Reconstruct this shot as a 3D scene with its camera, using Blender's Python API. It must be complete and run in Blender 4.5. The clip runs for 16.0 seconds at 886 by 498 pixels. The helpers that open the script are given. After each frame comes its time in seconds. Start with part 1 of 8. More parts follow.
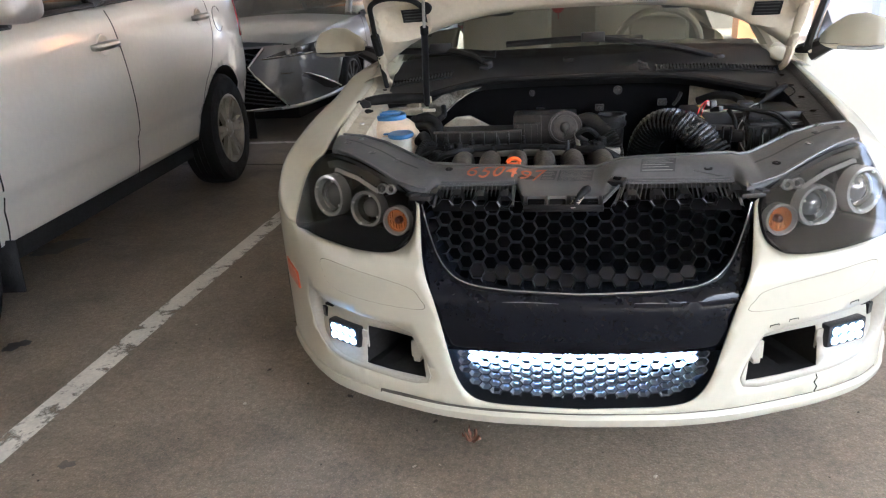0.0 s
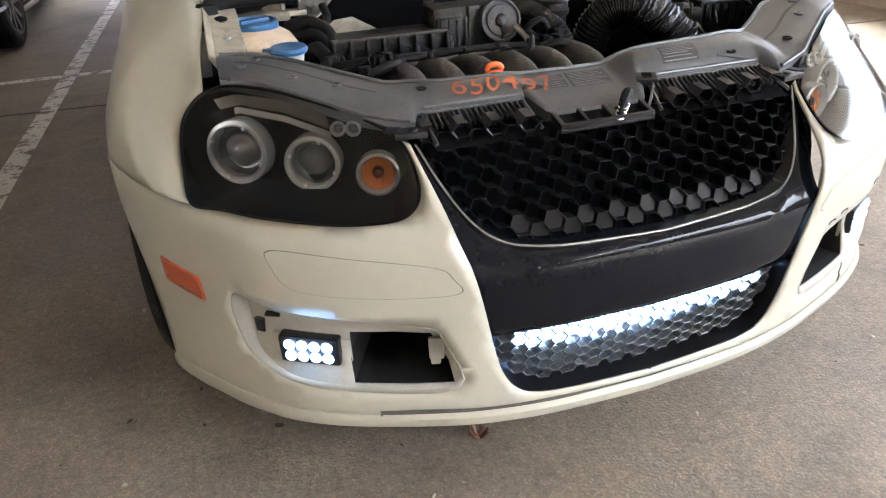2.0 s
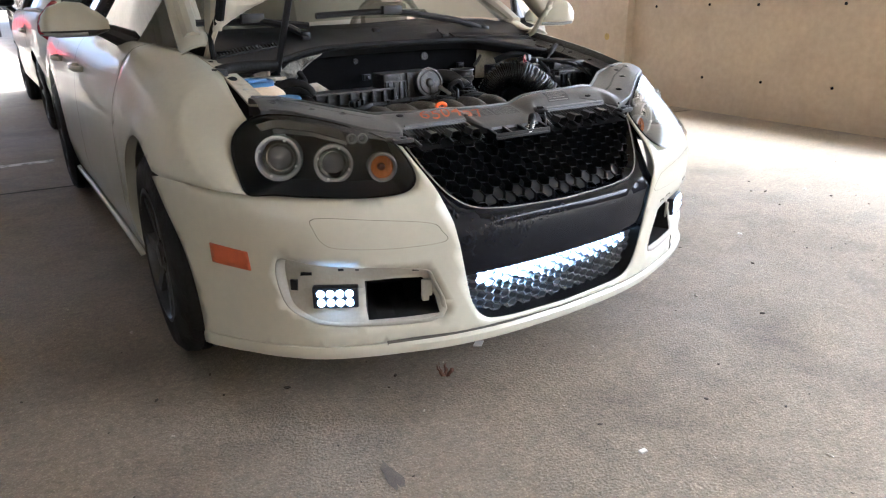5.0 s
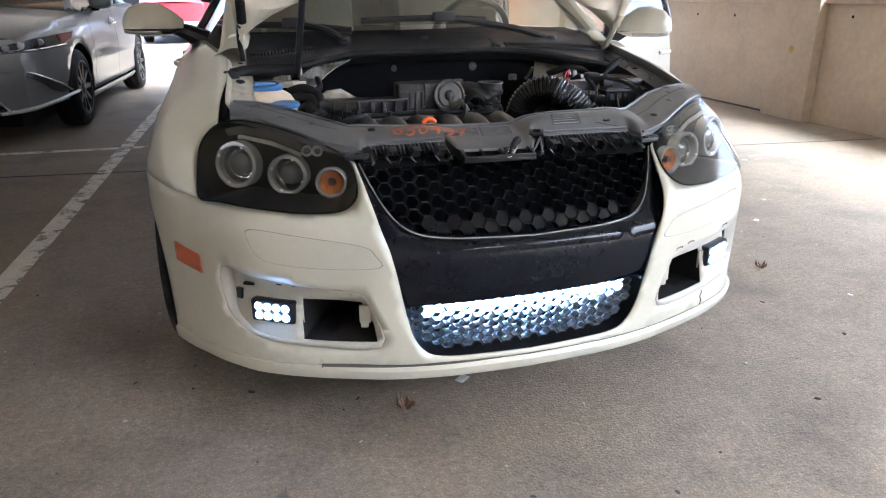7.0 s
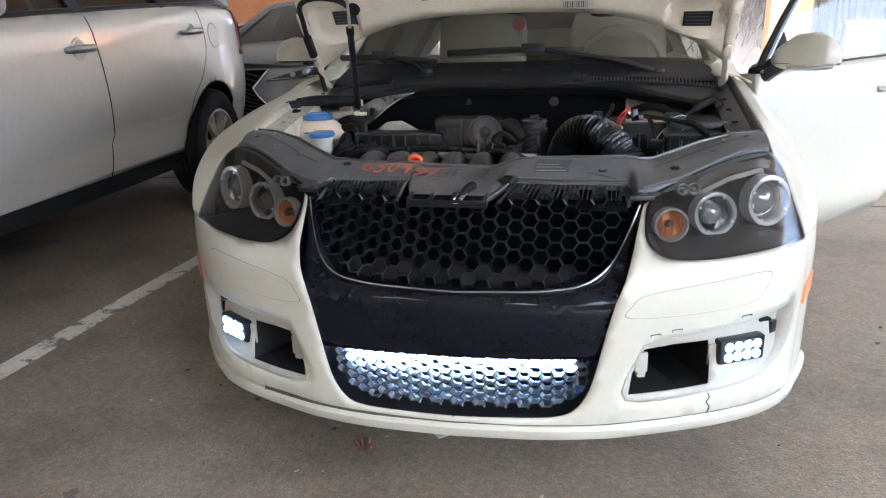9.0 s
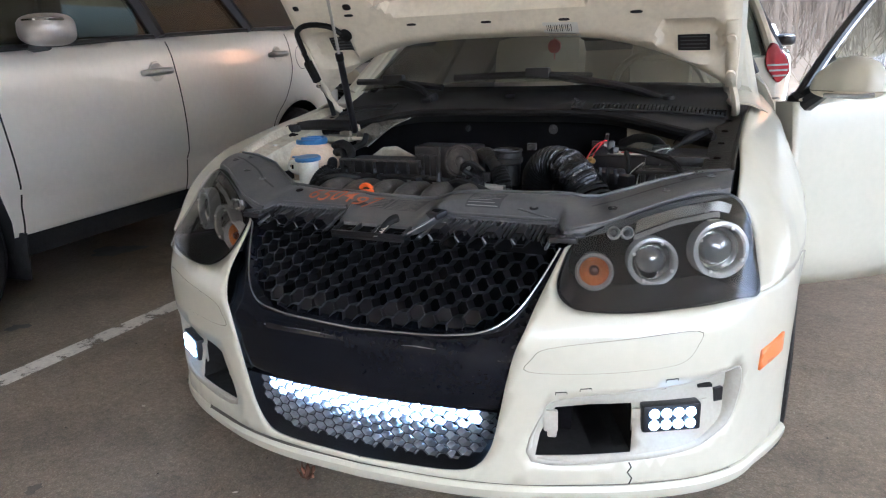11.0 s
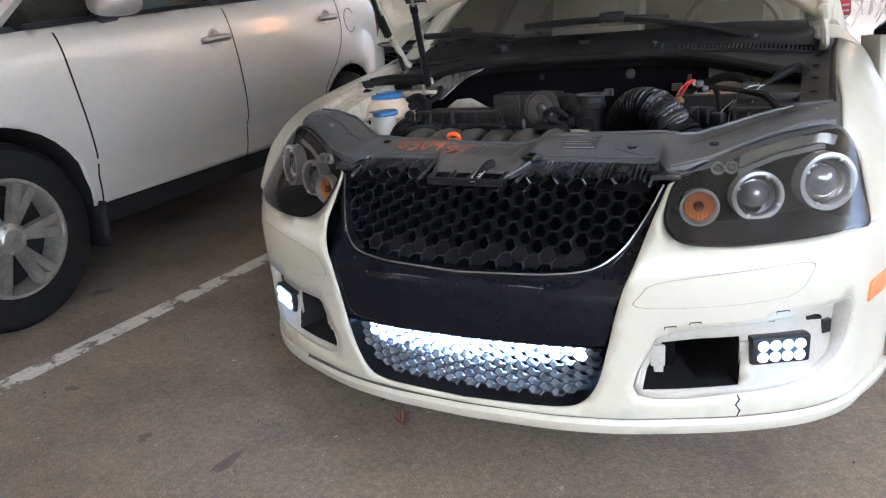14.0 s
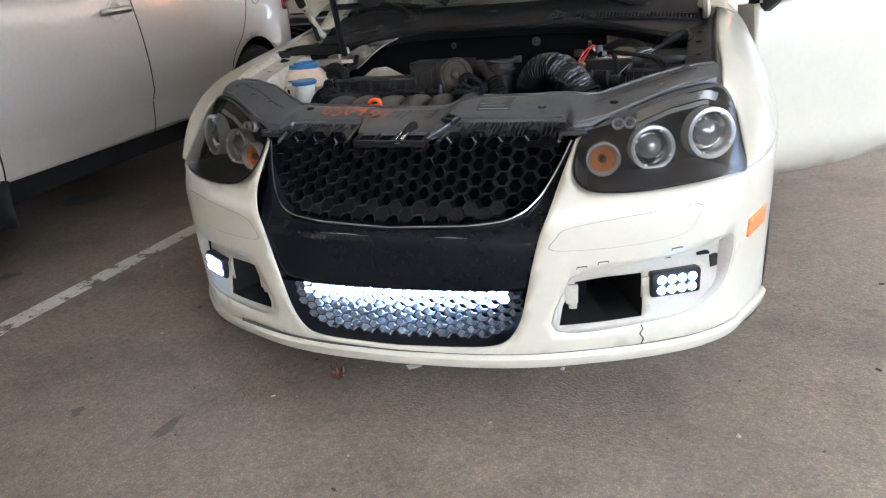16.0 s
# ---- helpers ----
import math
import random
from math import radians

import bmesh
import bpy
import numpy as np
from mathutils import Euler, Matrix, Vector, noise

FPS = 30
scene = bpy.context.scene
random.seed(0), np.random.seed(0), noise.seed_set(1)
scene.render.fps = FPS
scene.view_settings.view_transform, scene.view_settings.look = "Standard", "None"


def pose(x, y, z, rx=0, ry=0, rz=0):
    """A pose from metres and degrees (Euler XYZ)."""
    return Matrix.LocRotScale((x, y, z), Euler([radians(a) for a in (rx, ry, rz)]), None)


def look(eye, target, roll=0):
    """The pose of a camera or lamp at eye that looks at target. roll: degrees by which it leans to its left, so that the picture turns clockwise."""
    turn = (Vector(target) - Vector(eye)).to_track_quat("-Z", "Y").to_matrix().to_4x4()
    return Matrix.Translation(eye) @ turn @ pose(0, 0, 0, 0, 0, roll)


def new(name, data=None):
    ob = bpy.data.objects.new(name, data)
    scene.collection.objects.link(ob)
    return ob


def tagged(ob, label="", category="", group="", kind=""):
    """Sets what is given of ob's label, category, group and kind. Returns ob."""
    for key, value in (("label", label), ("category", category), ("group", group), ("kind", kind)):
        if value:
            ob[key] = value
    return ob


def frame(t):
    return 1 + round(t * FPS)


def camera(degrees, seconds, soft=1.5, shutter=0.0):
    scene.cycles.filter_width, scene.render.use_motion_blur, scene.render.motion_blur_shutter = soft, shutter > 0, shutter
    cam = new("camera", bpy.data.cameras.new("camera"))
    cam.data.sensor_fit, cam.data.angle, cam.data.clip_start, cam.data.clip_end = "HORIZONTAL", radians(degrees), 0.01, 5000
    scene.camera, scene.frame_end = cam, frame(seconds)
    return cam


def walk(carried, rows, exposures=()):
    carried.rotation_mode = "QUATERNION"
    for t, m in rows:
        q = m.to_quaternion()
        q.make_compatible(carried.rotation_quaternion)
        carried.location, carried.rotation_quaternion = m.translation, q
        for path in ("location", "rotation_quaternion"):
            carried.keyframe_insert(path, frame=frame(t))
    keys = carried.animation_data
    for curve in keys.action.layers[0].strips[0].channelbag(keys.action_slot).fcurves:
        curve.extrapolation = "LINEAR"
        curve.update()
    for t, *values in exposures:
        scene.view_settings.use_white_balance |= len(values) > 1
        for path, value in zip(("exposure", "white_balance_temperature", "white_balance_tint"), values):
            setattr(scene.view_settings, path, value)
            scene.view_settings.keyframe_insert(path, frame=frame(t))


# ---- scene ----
from mathutils.geometry import delaunay_2d_cdt
from mathutils.bvhtree import BVHTree

cam = camera(65.3, 16.0, soft=1.2)
PATH = [
    (0, (-0.034, -1.476, 1.297), (-0.385, 0.359, 0.585), -3.7),
    (0.5, (-0.29, -1.431, 1.281), (-0.358, 0.389, 0.454), -2.8),
    (1, (-0.461, -1.312, 1.269), (-0.365, 0.462, 0.352), -3.2),
    (1.5, (-0.578, -1.052, 1.249), (-0.398, 0.674, 0.253), -4.5),
    (2, (-0.716, -0.901, 1.194), (-0.222, 0.777, 0.224), -3.1),
    (2.5, (-0.917, -0.874, 1.137), (-0.116, 0.735, 0.262), -2.2),
    (3, (-1.037, -0.987, 1.124), (-0.155, 0.601, 0.286), -0.9),
    (5.5, (-1.312, -1.416, 1.145), (-0.344, 0.197, 0.465), -1.5),
    (6, (-1.116, -1.407, 1.114), (-0.203, 0.232, 0.421), -0.1),
    (6.5, (-0.868, -1.397, 1.12), (-0.092, 0.302, 0.402), 0.6),
    (7, (-0.633, -1.5, 1.153), (-0.177, 0.323, 0.47), -0.4),
    (7.5, (-0.368, -1.487, 1.114), (-0.071, 0.369, 0.433), 1.2),
    (8, (-0.068, -1.362, 1.132), (0.099, 0.507, 0.44), 1.9),
    (8.5, (0.135, -1.383, 1.151), (-0.07, 0.502, 0.516), -0.6),
    (9, (0.334, -1.38, 1.154), (-0.114, 0.474, 0.552), -1.7),
    (11.5, (0.822, -1.109, 1.167), (-0.054, 0.609, 0.637), -1.8),
    (12, (0.798, -1.142, 1.18), (-0.122, 0.559, 0.671), -1.6),
    (12.5, (0.789, -1.186, 1.174), (-0.155, 0.507, 0.681), -1.8),
    (13, (0.788, -1.216, 1.161), (-0.177, 0.454, 0.632), -2.7),
    (13.5, (0.755, -1.231, 1.144), (-0.204, 0.425, 0.564), -3.7),
    (14, (0.683, -1.236, 1.126), (-0.228, 0.429, 0.495), -4.7),
    (14.5, (0.626, -1.253, 1.117), (-0.236, 0.422, 0.444), -4.9),
    (15, (0.59, -1.272, 1.117), (-0.215, 0.417, 0.411), -4.9),
    (15.5, (0.613, -1.302, 1.11), (-0.12, 0.41, 0.381), -5.2),
    (16, (0.695, -1.365, 1.121), (0.022, 0.377, 0.405), -4.7),
]
EXPOSURES = [(0.0, 4.21, 5160), (0.5, 4.31, 5190), (2.0, 4.47, 5320), (3.0, 4.33, 5250), (5.5, 4.33, 5090), (7.5, 4.2, 4960), (8.5, 4.11, 4940), (9.0, 4.08, 4930), (11.5, 3.85, 4990), (13.0, 3.95, 4960), (14.5, 4.06, 4970), (16.0, 4.03, 5060)]
walk(cam, [(t, look(eye, target, roll)) for t, eye, target, roll in PATH], [(t, e, k, 2) for t, e, k in EXPOSURES])

# ---- world and light ----
def sky_world():
    w = bpy.data.worlds.new("sky")
    scene.world = w
    w.use_nodes = True
    nt = w.node_tree
    nt.nodes.clear()
    out = nt.nodes.new("ShaderNodeOutputWorld")
    bg = nt.nodes.new("ShaderNodeBackground")
    sk = nt.nodes.new("ShaderNodeTexSky")
    sk.sky_type = "NISHITA"
    sk.sun_disc = False
    sk.sun_elevation, sk.sun_rotation = radians(56), radians(125)
    sk.air_density, sk.dust_density, sk.ozone_density = 0.25, 8.0, 0.1
    bg.inputs["Strength"].default_value = SKY
    nt.links.new(sk.outputs[0], bg.inputs[0])
    nt.links.new(bg.outputs[0], out.inputs[0])


SKY = 0.15
sky_world()
sun = new("sun", bpy.data.lights.new("sun", "SUN"))
sun.data.energy, sun.data.angle, sun.data.color = 0.4, radians(35), (1.0, 0.96, 0.91)
sun.rotation_euler = (radians(34), 0, radians(55))

# ---- materials ----
def mat(name, color, rough=0.5, metal=0.0, vary=0.12, scale=6.0, bump=0.0, bump_scale=60.0, coat=0.0, dirt=None, dirt_amount=0.3, spec=0.5, island=0.0):
    """Principled surface with large and fine variation of colour and gloss, optional dirt patches and relief."""
    m = bpy.data.materials.new(name)
    m.use_nodes = True
    nt = m.node_tree
    b = nt.nodes["Principled BSDF"]
    b.inputs["Metallic"].default_value = metal
    b.inputs["Coat Weight"].default_value = coat
    b.inputs["Coat Roughness"].default_value = 0.06
    b.inputs["Specular IOR Level"].default_value = spec
    co = nt.nodes.new("ShaderNodeTexCoord")
    n1 = nt.nodes.new("ShaderNodeTexNoise")
    n1.inputs["Scale"].default_value, n1.inputs["Detail"].default_value = scale, 5
    n2 = nt.nodes.new("ShaderNodeTexNoise")
    n2.inputs["Scale"].default_value, n2.inputs["Detail"].default_value = scale * 14, 3
    nt.links.new(co.outputs["Object"], n1.inputs["Vector"])
    nt.links.new(co.outputs["Object"], n2.inputs["Vector"])
    add = nt.nodes.new("ShaderNodeMath")
    add.operation = "ADD"
    nt.links.new(n1.outputs[0], add.inputs[0])
    nt.links.new(n2.outputs[0], add.inputs[1])
    ramp = nt.nodes.new("ShaderNodeMapRange")
    ramp.inputs[1].default_value, ramp.inputs[2].default_value = 0.7, 1.3
    ramp.inputs[3].default_value, ramp.inputs[4].default_value = 1 - vary, 1 + vary
    nt.links.new(add.outputs[0], ramp.inputs[0])
    hsv = nt.nodes.new("ShaderNodeHueSaturation")
    hsv.inputs["Color"].default_value = (*color, 1)
    nt.links.new(ramp.outputs[0], hsv.inputs["Value"])
    col = hsv.outputs[0]
    if dirt:
        n3 = nt.nodes.new("ShaderNodeTexNoise")
        n3.inputs["Scale"].default_value, n3.inputs["Detail"].default_value, n3.inputs["Roughness"].default_value = scale * 2.3, 8, 0.65
        nt.links.new(co.outputs["Object"], n3.inputs["Vector"])
        r3 = nt.nodes.new("ShaderNodeMapRange")
        r3.inputs[1].default_value, r3.inputs[2].default_value = 0.48, 0.75
        r3.inputs[3].default_value, r3.inputs[4].default_value = 0, dirt_amount
        nt.links.new(n3.outputs[0], r3.inputs[0])
        mx = nt.nodes.new("ShaderNodeMix")
        mx.data_type = "RGBA"
        nt.links.new(r3.outputs[0], mx.inputs[0])
        nt.links.new(col, mx.inputs[6])
        mx.inputs[7].default_value = (*dirt, 1)
        col = mx.outputs[2]
    nt.links.new(col, b.inputs["Base Color"])
    rr = nt.nodes.new("ShaderNodeMapRange")
    rr.inputs[1].default_value, rr.inputs[2].default_value = 0.3, 0.7
    lo, hi = max(0.02, rough * 0.82), min(1, rough * 1.2)
    if rough >= 0.27:
        lo = max(lo, 0.285)
    else:
        hi = min(hi, 0.26)
    rr.inputs[3].default_value, rr.inputs[4].default_value = lo, hi
    nt.links.new(n1.outputs[0], rr.inputs[0])
    nt.links.new(rr.outputs[0], b.inputs["Roughness"])
    if bump:
        n4 = nt.nodes.new("ShaderNodeTexNoise")
        n4.inputs["Scale"].default_value, n4.inputs["Detail"].default_value = bump_scale, 6
        nt.links.new(co.outputs["Object"], n4.inputs["Vector"])
        bp = nt.nodes.new("ShaderNodeBump")
        bp.inputs["Strength"].default_value, bp.inputs["Distance"].default_value = bump, 0.01
        nt.links.new(n4.outputs[0], bp.inputs["Height"])
        nt.links.new(bp.outputs[0], b.inputs["Normal"])
    return m


def glass(name, tint=(0.95, 0.97, 0.96), ior=1.5, rough=0.02, haze=0.0, haze_color=(0.6, 0.6, 0.55)):
    """Thin pane: clear straight through, gloss by Fresnel, a little diffuse haze."""
    m = bpy.data.materials.new(name)
    m.use_nodes = True
    nt = m.node_tree
    nt.nodes.clear()
    out = nt.nodes.new("ShaderNodeOutputMaterial")
    tr = nt.nodes.new("ShaderNodeBsdfTransparent")
    tr.inputs[0].default_value = (*tint, 1)
    gl = nt.nodes.new("ShaderNodeBsdfGlossy")
    gl.inputs["Roughness"].default_value = rough
    fr = nt.nodes.new("ShaderNodeFresnel")
    fr.inputs["IOR"].default_value = ior
    mx = nt.nodes.new("ShaderNodeMixShader")
    nt.links.new(fr.outputs[0], mx.inputs[0])
    nt.links.new(tr.outputs[0], mx.inputs[1])
    nt.links.new(gl.outputs[0], mx.inputs[2])
    last = mx
    if haze:
        df = nt.nodes.new("ShaderNodeBsdfDiffuse")
        df.inputs[0].default_value = (*haze_color, 1)
        co = nt.nodes.new("ShaderNodeTexCoord")
        nz = nt.nodes.new("ShaderNodeTexNoise")
        nz.inputs["Scale"].default_value, nz.inputs["Detail"].default_value = 7, 6
        nt.links.new(co.outputs["Object"], nz.inputs["Vector"])
        mr = nt.nodes.new("ShaderNodeMapRange")
        mr.inputs[1].default_value, mr.inputs[2].default_value = 0.3, 0.7
        mr.inputs[3].default_value, mr.inputs[4].default_value = haze * 0.4, haze * 1.6
        nt.links.new(nz.outputs[0], mr.inputs[0])
        m2 = nt.nodes.new("ShaderNodeMixShader")
        nt.links.new(mr.outputs[0], m2.inputs[0])
        nt.links.new(mx.outputs[0], m2.inputs[1])
        nt.links.new(df.outputs[0], m2.inputs[2])
        last = m2
    nt.links.new(last.outputs[0], out.inputs[0])
    return m


def glow(name, color, strength):
    m = bpy.data.materials.new(name)
    m.use_nodes = True
    b = m.node_tree.nodes["Principled BSDF"]
    b.inputs["Base Color"].default_value = (0.8, 0.8, 0.8, 1)
    b.inputs["Emission Color"].default_value = (*color, 1)
    b.inputs["Emission Strength"].default_value = strength
    return m


CREAM = mat("cream_paint", (0.478, 0.462, 0.372), 0.36, vary=0.03, scale=3, coat=0.55, dirt=(0.40, 0.35, 0.27), dirt_amount=0.10)
CREAM_IN = mat("cream_underside", (0.62, 0.57, 0.45), 0.5, vary=0.06, scale=5, coat=0.15, dirt=(0.30, 0.26, 0.19), dirt_amount=0.35)
WHITE_PRIMER = mat("raw_white_plastic", (0.37, 0.355, 0.30), 0.5, vary=0.08, scale=9, dirt=(0.3, 0.27, 0.22), dirt_amount=0.4)
GLOSS_BLACK = mat("gloss_black", (0.005, 0.0058, 0.009), 0.09, vary=0.2, scale=7, coat=0.0, dirt=(0.02, 0.02, 0.023), dirt_amount=0.10, spec=0.22)
BLACK = mat("black_plastic", (0.006, 0.006, 0.0075), 0.32, vary=0.2, scale=12, bump=0.15, bump_scale=260, dirt=(0.028, 0.027, 0.026), dirt_amount=0.2)
DEEP = mat("deep_black", (0.004, 0.004, 0.0045), 0.8, vary=0.3, scale=10, spec=0.08)
COWL = mat("cowl_plastic", (0.016, 0.0165, 0.017), 0.38, vary=0.2, scale=8, bump=0.1, bump_scale=300, dirt=(0.045, 0.043, 0.04), dirt_amount=0.3)
GREY_PLASTIC = mat("dusty_grey_plastic", (0.072, 0.074, 0.076), 0.27, vary=0.15, scale=8, bump=0.06, bump_scale=300, dirt=(0.14, 0.13, 0.115), dirt_amount=0.40, spec=0.6)
ENGINE = mat("dusty_engine_black", (0.009, 0.0088, 0.0086), 0.32, vary=0.3, scale=15, bump=0.3, bump_scale=120, dirt=(0.060, 0.053, 0.045), dirt_amount=0.45)
RUBBER = mat("rubber", (0.008, 0.0078, 0.0076), 0.6, vary=0.25, scale=14, bump=0.3, bump_scale=90, dirt=(0.03, 0.027, 0.025), dirt_amount=0.25, spec=0.2)
HOSE = mat("shiny_hose", (0.007, 0.007, 0.0075), 0.20, vary=0.2, scale=20, bump=0.2, bump_scale=80)
CHROME = mat("chrome", (0.75, 0.75, 0.75), 0.10, 1.0, vary=0.05)
DULL_CHROME = mat("dull_chrome", (0.38, 0.39, 0.40), 0.26, 1.0, vary=0.15, scale=20)
SATIN = mat("satin_metal", (0.62, 0.62, 0.60), 0.30, 1.0, vary=0.08)
ALLOY = mat("alloy", (0.44, 0.42, 0.37), 0.38, 0.8, vary=0.12, scale=8, dirt=(0.12, 0.09, 0.06), dirt_amount=0.5)
DARK_ALLOY = mat("dark_alloy", (0.04, 0.04, 0.042), 0.35, 0.5, vary=0.2, scale=8, dirt=(0.1, 0.085, 0.07), dirt_amount=0.4)
AMBER = mat("amber", (0.78, 0.28, 0.07), 0.20, 0.45, vary=0.12, scale=40, coat=0.5)
MARKER = mat("orange_marker", (0.68, 0.20, 0.05), 0.30, vary=0.1, scale=40, coat=0.4)
MARKER_DULL = mat("dull_marker", (0.46, 0.10, 0.035), 0.34, vary=0.12, scale=40, coat=0.3)
BLUE = mat("blue_cap", (0.045, 0.135, 0.30), 0.4, vary=0.12, scale=18)
TANK = mat("aged_tank", (0.62, 0.50, 0.36), 0.45, vary=0.12, scale=12, dirt=(0.35, 0.22, 0.12), dirt_amount=0.45)
FILLER = mat("milky_plastic", (0.62, 0.60, 0.52), 0.45, vary=0.1, scale=12, dirt=(0.35, 0.30, 0.22), dirt_amount=0.35)
ORANGE = mat("orange_plastic", (0.85, 0.14, 0.02), 0.4, vary=0.08)
INK = mat("orange_ink", (0.46, 0.135, 0.06), 0.7, vary=0.35, scale=30)
RED = mat("red_plastic", (0.55, 0.03, 0.03), 0.3, vary=0.1, coat=0.3)
WIRE_W = mat("white_wire", (0.40, 0.40, 0.38), 0.4, vary=0.1)
WIRE_R = mat("red_wire", (0.52, 0.022, 0.026), 0.4, vary=0.1)
PAPER = mat("label_paper", (0.55, 0.55, 0.50), 0.6, vary=0.1, scale=20)
PRINT = mat("faint_print", (0.26, 0.26, 0.255), 0.6, vary=0.2, scale=20)
SILVER = mat("silver_paint", (0.93, 0.90, 0.83), 0.30, 0.60, vary=0.03, scale=2.5, coat=1.0)
SILVER.node_tree.nodes["Principled BSDF"].inputs["Coat IOR"].default_value = 1.9
GREY_PAINT = mat("grey_metallic", (0.20, 0.203, 0.206), 0.28, 0.45, vary=0.05, scale=3, coat=0.6)
WHITE_PAINT = mat("white_paint", (0.66, 0.64, 0.60), 0.3, vary=0.04, scale=3, coat=0.5)
BEIGE_PAINT = mat("beige_paint", (0.46, 0.435, 0.345), 0.36, vary=0.04, scale=3, coat=0.4)
RED_PAINT = mat("red_paint", (0.26, 0.012, 0.018), 0.3, vary=0.05, coat=0.5)
UNDER = mat("underbody", (0.014, 0.0135, 0.013), 0.85, vary=0.3, scale=6, spec=0.2)
BEIGE_FABRIC = mat("beige_leather", (0.42, 0.37, 0.29), 0.55, vary=0.08, scale=12, bump=0.15, bump_scale=150)
DASH = mat("dash_plastic", (0.035, 0.033, 0.03), 0.6, vary=0.15, scale=20, bump=0.2, bump_scale=300)
LENS_BLACK = mat("lamp_black", (0.003, 0.003, 0.0038), 0.30, vary=0.15, scale=10, spec=0.16)
REFLECTOR = mat("reflector", (0.72, 0.72, 0.70), 0.16, 1.0, vary=0.1, scale=30)
BULB = mat("projector_glass", (0.16, 0.16, 0.16), 0.08, 0.3, vary=0.3, scale=18, coat=1.0)
RING = mat("halo_ring", (0.36, 0.36, 0.35), 0.22, 0.2, vary=0.1, scale=20, coat=0.4)
HALO = mat("bright_halo_ring", (0.42, 0.42, 0.41), 0.22, 0.25, vary=0.08, scale=20, coat=0.6)
CLEAR = glass("clear_lens", (0.97, 0.97, 0.97), 1.40, 0.03, 0.001, (0.6, 0.58, 0.52))
# Right lens: thin haze and stronger gloss stand in for the sky's reflection.
SHEEN_LENS = glass("sheen_lens", (0.95, 0.95, 0.94), 1.62, 0.11, 0.007, (0.80, 0.80, 0.78))
# The haze carries both dust and the milky reflection on the pane.
SCREEN = glass("windscreen", (0.50, 0.53, 0.47), 1.5, 0.02, 0.10, (0.42, 0.40, 0.31))
TINT = glass("tinted_glass", (0.10, 0.10, 0.095), 1.5, 0.03, 0.02, (0.3, 0.28, 0.25))
LED = glow("led", (0.46, 0.66, 1.0), 2.6)
LED_BAR = glow("led_bar", (0.46, 0.65, 1.0), 34.0)

# ---- mesh helpers ----
def thing(name, base, label, category, group=""):
    e = new(name)
    e.empty_display_size = 0.1
    e.location = base
    return tagged(e, label, category, group)


def part(name, bm, material, parent=None, label="", smooth=True, base=None):
    me = bpy.data.meshes.new(name)
    bmesh.ops.remove_doubles(bm, verts=bm.verts, dist=1e-5)
    bm.normal_update()
    bm.to_mesh(me)
    bm.free()
    me.materials.append(material)
    if smooth:
        me.shade_smooth()
        me.set_sharp_from_angle(angle=radians(32))
    ob = new(name, me)
    if parent:
        ob.parent = parent
        if parent.parent is None:
            ob.matrix_parent_inverse = Matrix.Translation(-Vector(parent.location))
    if label:
        ob["label"] = label
    return ob


def solid(ob, t=0.004, offset=-1.0):
    md = ob.modifiers.new("thickness", "SOLIDIFY")
    md.thickness, md.offset = t, offset
    return ob


def box(bm, c, s, rz=0.0, bevel=0.0, rx=0.0):
    t = bmesh.new()
    bmesh.ops.create_cube(t, size=1.0)
    bmesh.ops.scale(t, vec=s, verts=t.verts)
    if bevel:
        bmesh.ops.bevel(t, geom=t.edges[:], offset=bevel, segments=2, affect="EDGES", profile=0.6)
    t.transform(pose(*c, rx, 0, rz))
    join(bm, t)
    return bm


def join(bm, t):
    me = bpy.data.meshes.new("tmp")
    t.to_mesh(me)
    t.free()
    bm.from_mesh(me)
    bpy.data.meshes.remove(me)


def spline(pts, n=6, closed=False):
    """Catmull-Rom through the points."""
    p = [Vector(q) for q in pts]
    k = len(p)
    out = []
    for i in range(k if closed else k - 1):
        a, b, c, d = (p[(i + j) % k] if closed else p[min(max(i + j, 0), k - 1)] for j in (-1, 0, 1, 2))
        for s in range(n):
            u = s / n
            out.append(0.5 * (2 * b + (c - a) * u + (2 * a - 5 * b + 4 * c - d) * u * u + (3 * b - a - 3 * c + d) * u ** 3))
    if not closed:
        out.append(p[-1])
    return out


def tube(bm, pts, r, seg=10, cap=True, radii=None):
    p = [Vector(q) for q in pts]
    rings = []
    ref = None
    for i, q in enumerate(p):
        d = (p[min(i + 1, len(p) - 1)] - p[max(i - 1, 0)]).normalized()
        if ref is None:
            ref = d.orthogonal().normalized()
        ref = (ref - d * ref.dot(d)).normalized()
        o = d.cross(ref)
        rr = radii[i] if radii else r
        rings.append([bm.verts.new(q + (ref * math.cos(a) + o * math.sin(a)) * rr) for a in (2 * math.pi * j / seg for j in range(seg))])
    for a, b in zip(rings, rings[1:]):
        for j in range(seg):
            bm.faces.new((a[j], a[(j + 1) % seg], b[(j + 1) % seg], b[j]))
    if cap:
        bm.faces.new(rings[0][::-1])
        bm.faces.new(rings[-1])
    return bm


def lathe(bm, axis_p, axis_d, prof, seg=28):
    """prof: (distance along axis, radius)."""
    d = Vector(axis_d).normalized()
    ref = d.orthogonal().normalized()
    o = d.cross(ref)
    rings = []
    for h, r in prof:
        c = Vector(axis_p) + d * h
        rings.append([bm.verts.new(c + (ref * math.cos(a) + o * math.sin(a)) * max(r, 1e-4)) for a in (2 * math.pi * j / seg for j in range(seg))])
    for a, b in zip(rings, rings[1:]):
        for j in range(seg):
            bm.faces.new((a[j], a[(j + 1) % seg], b[(j + 1) % seg], b[j]))
    return bm


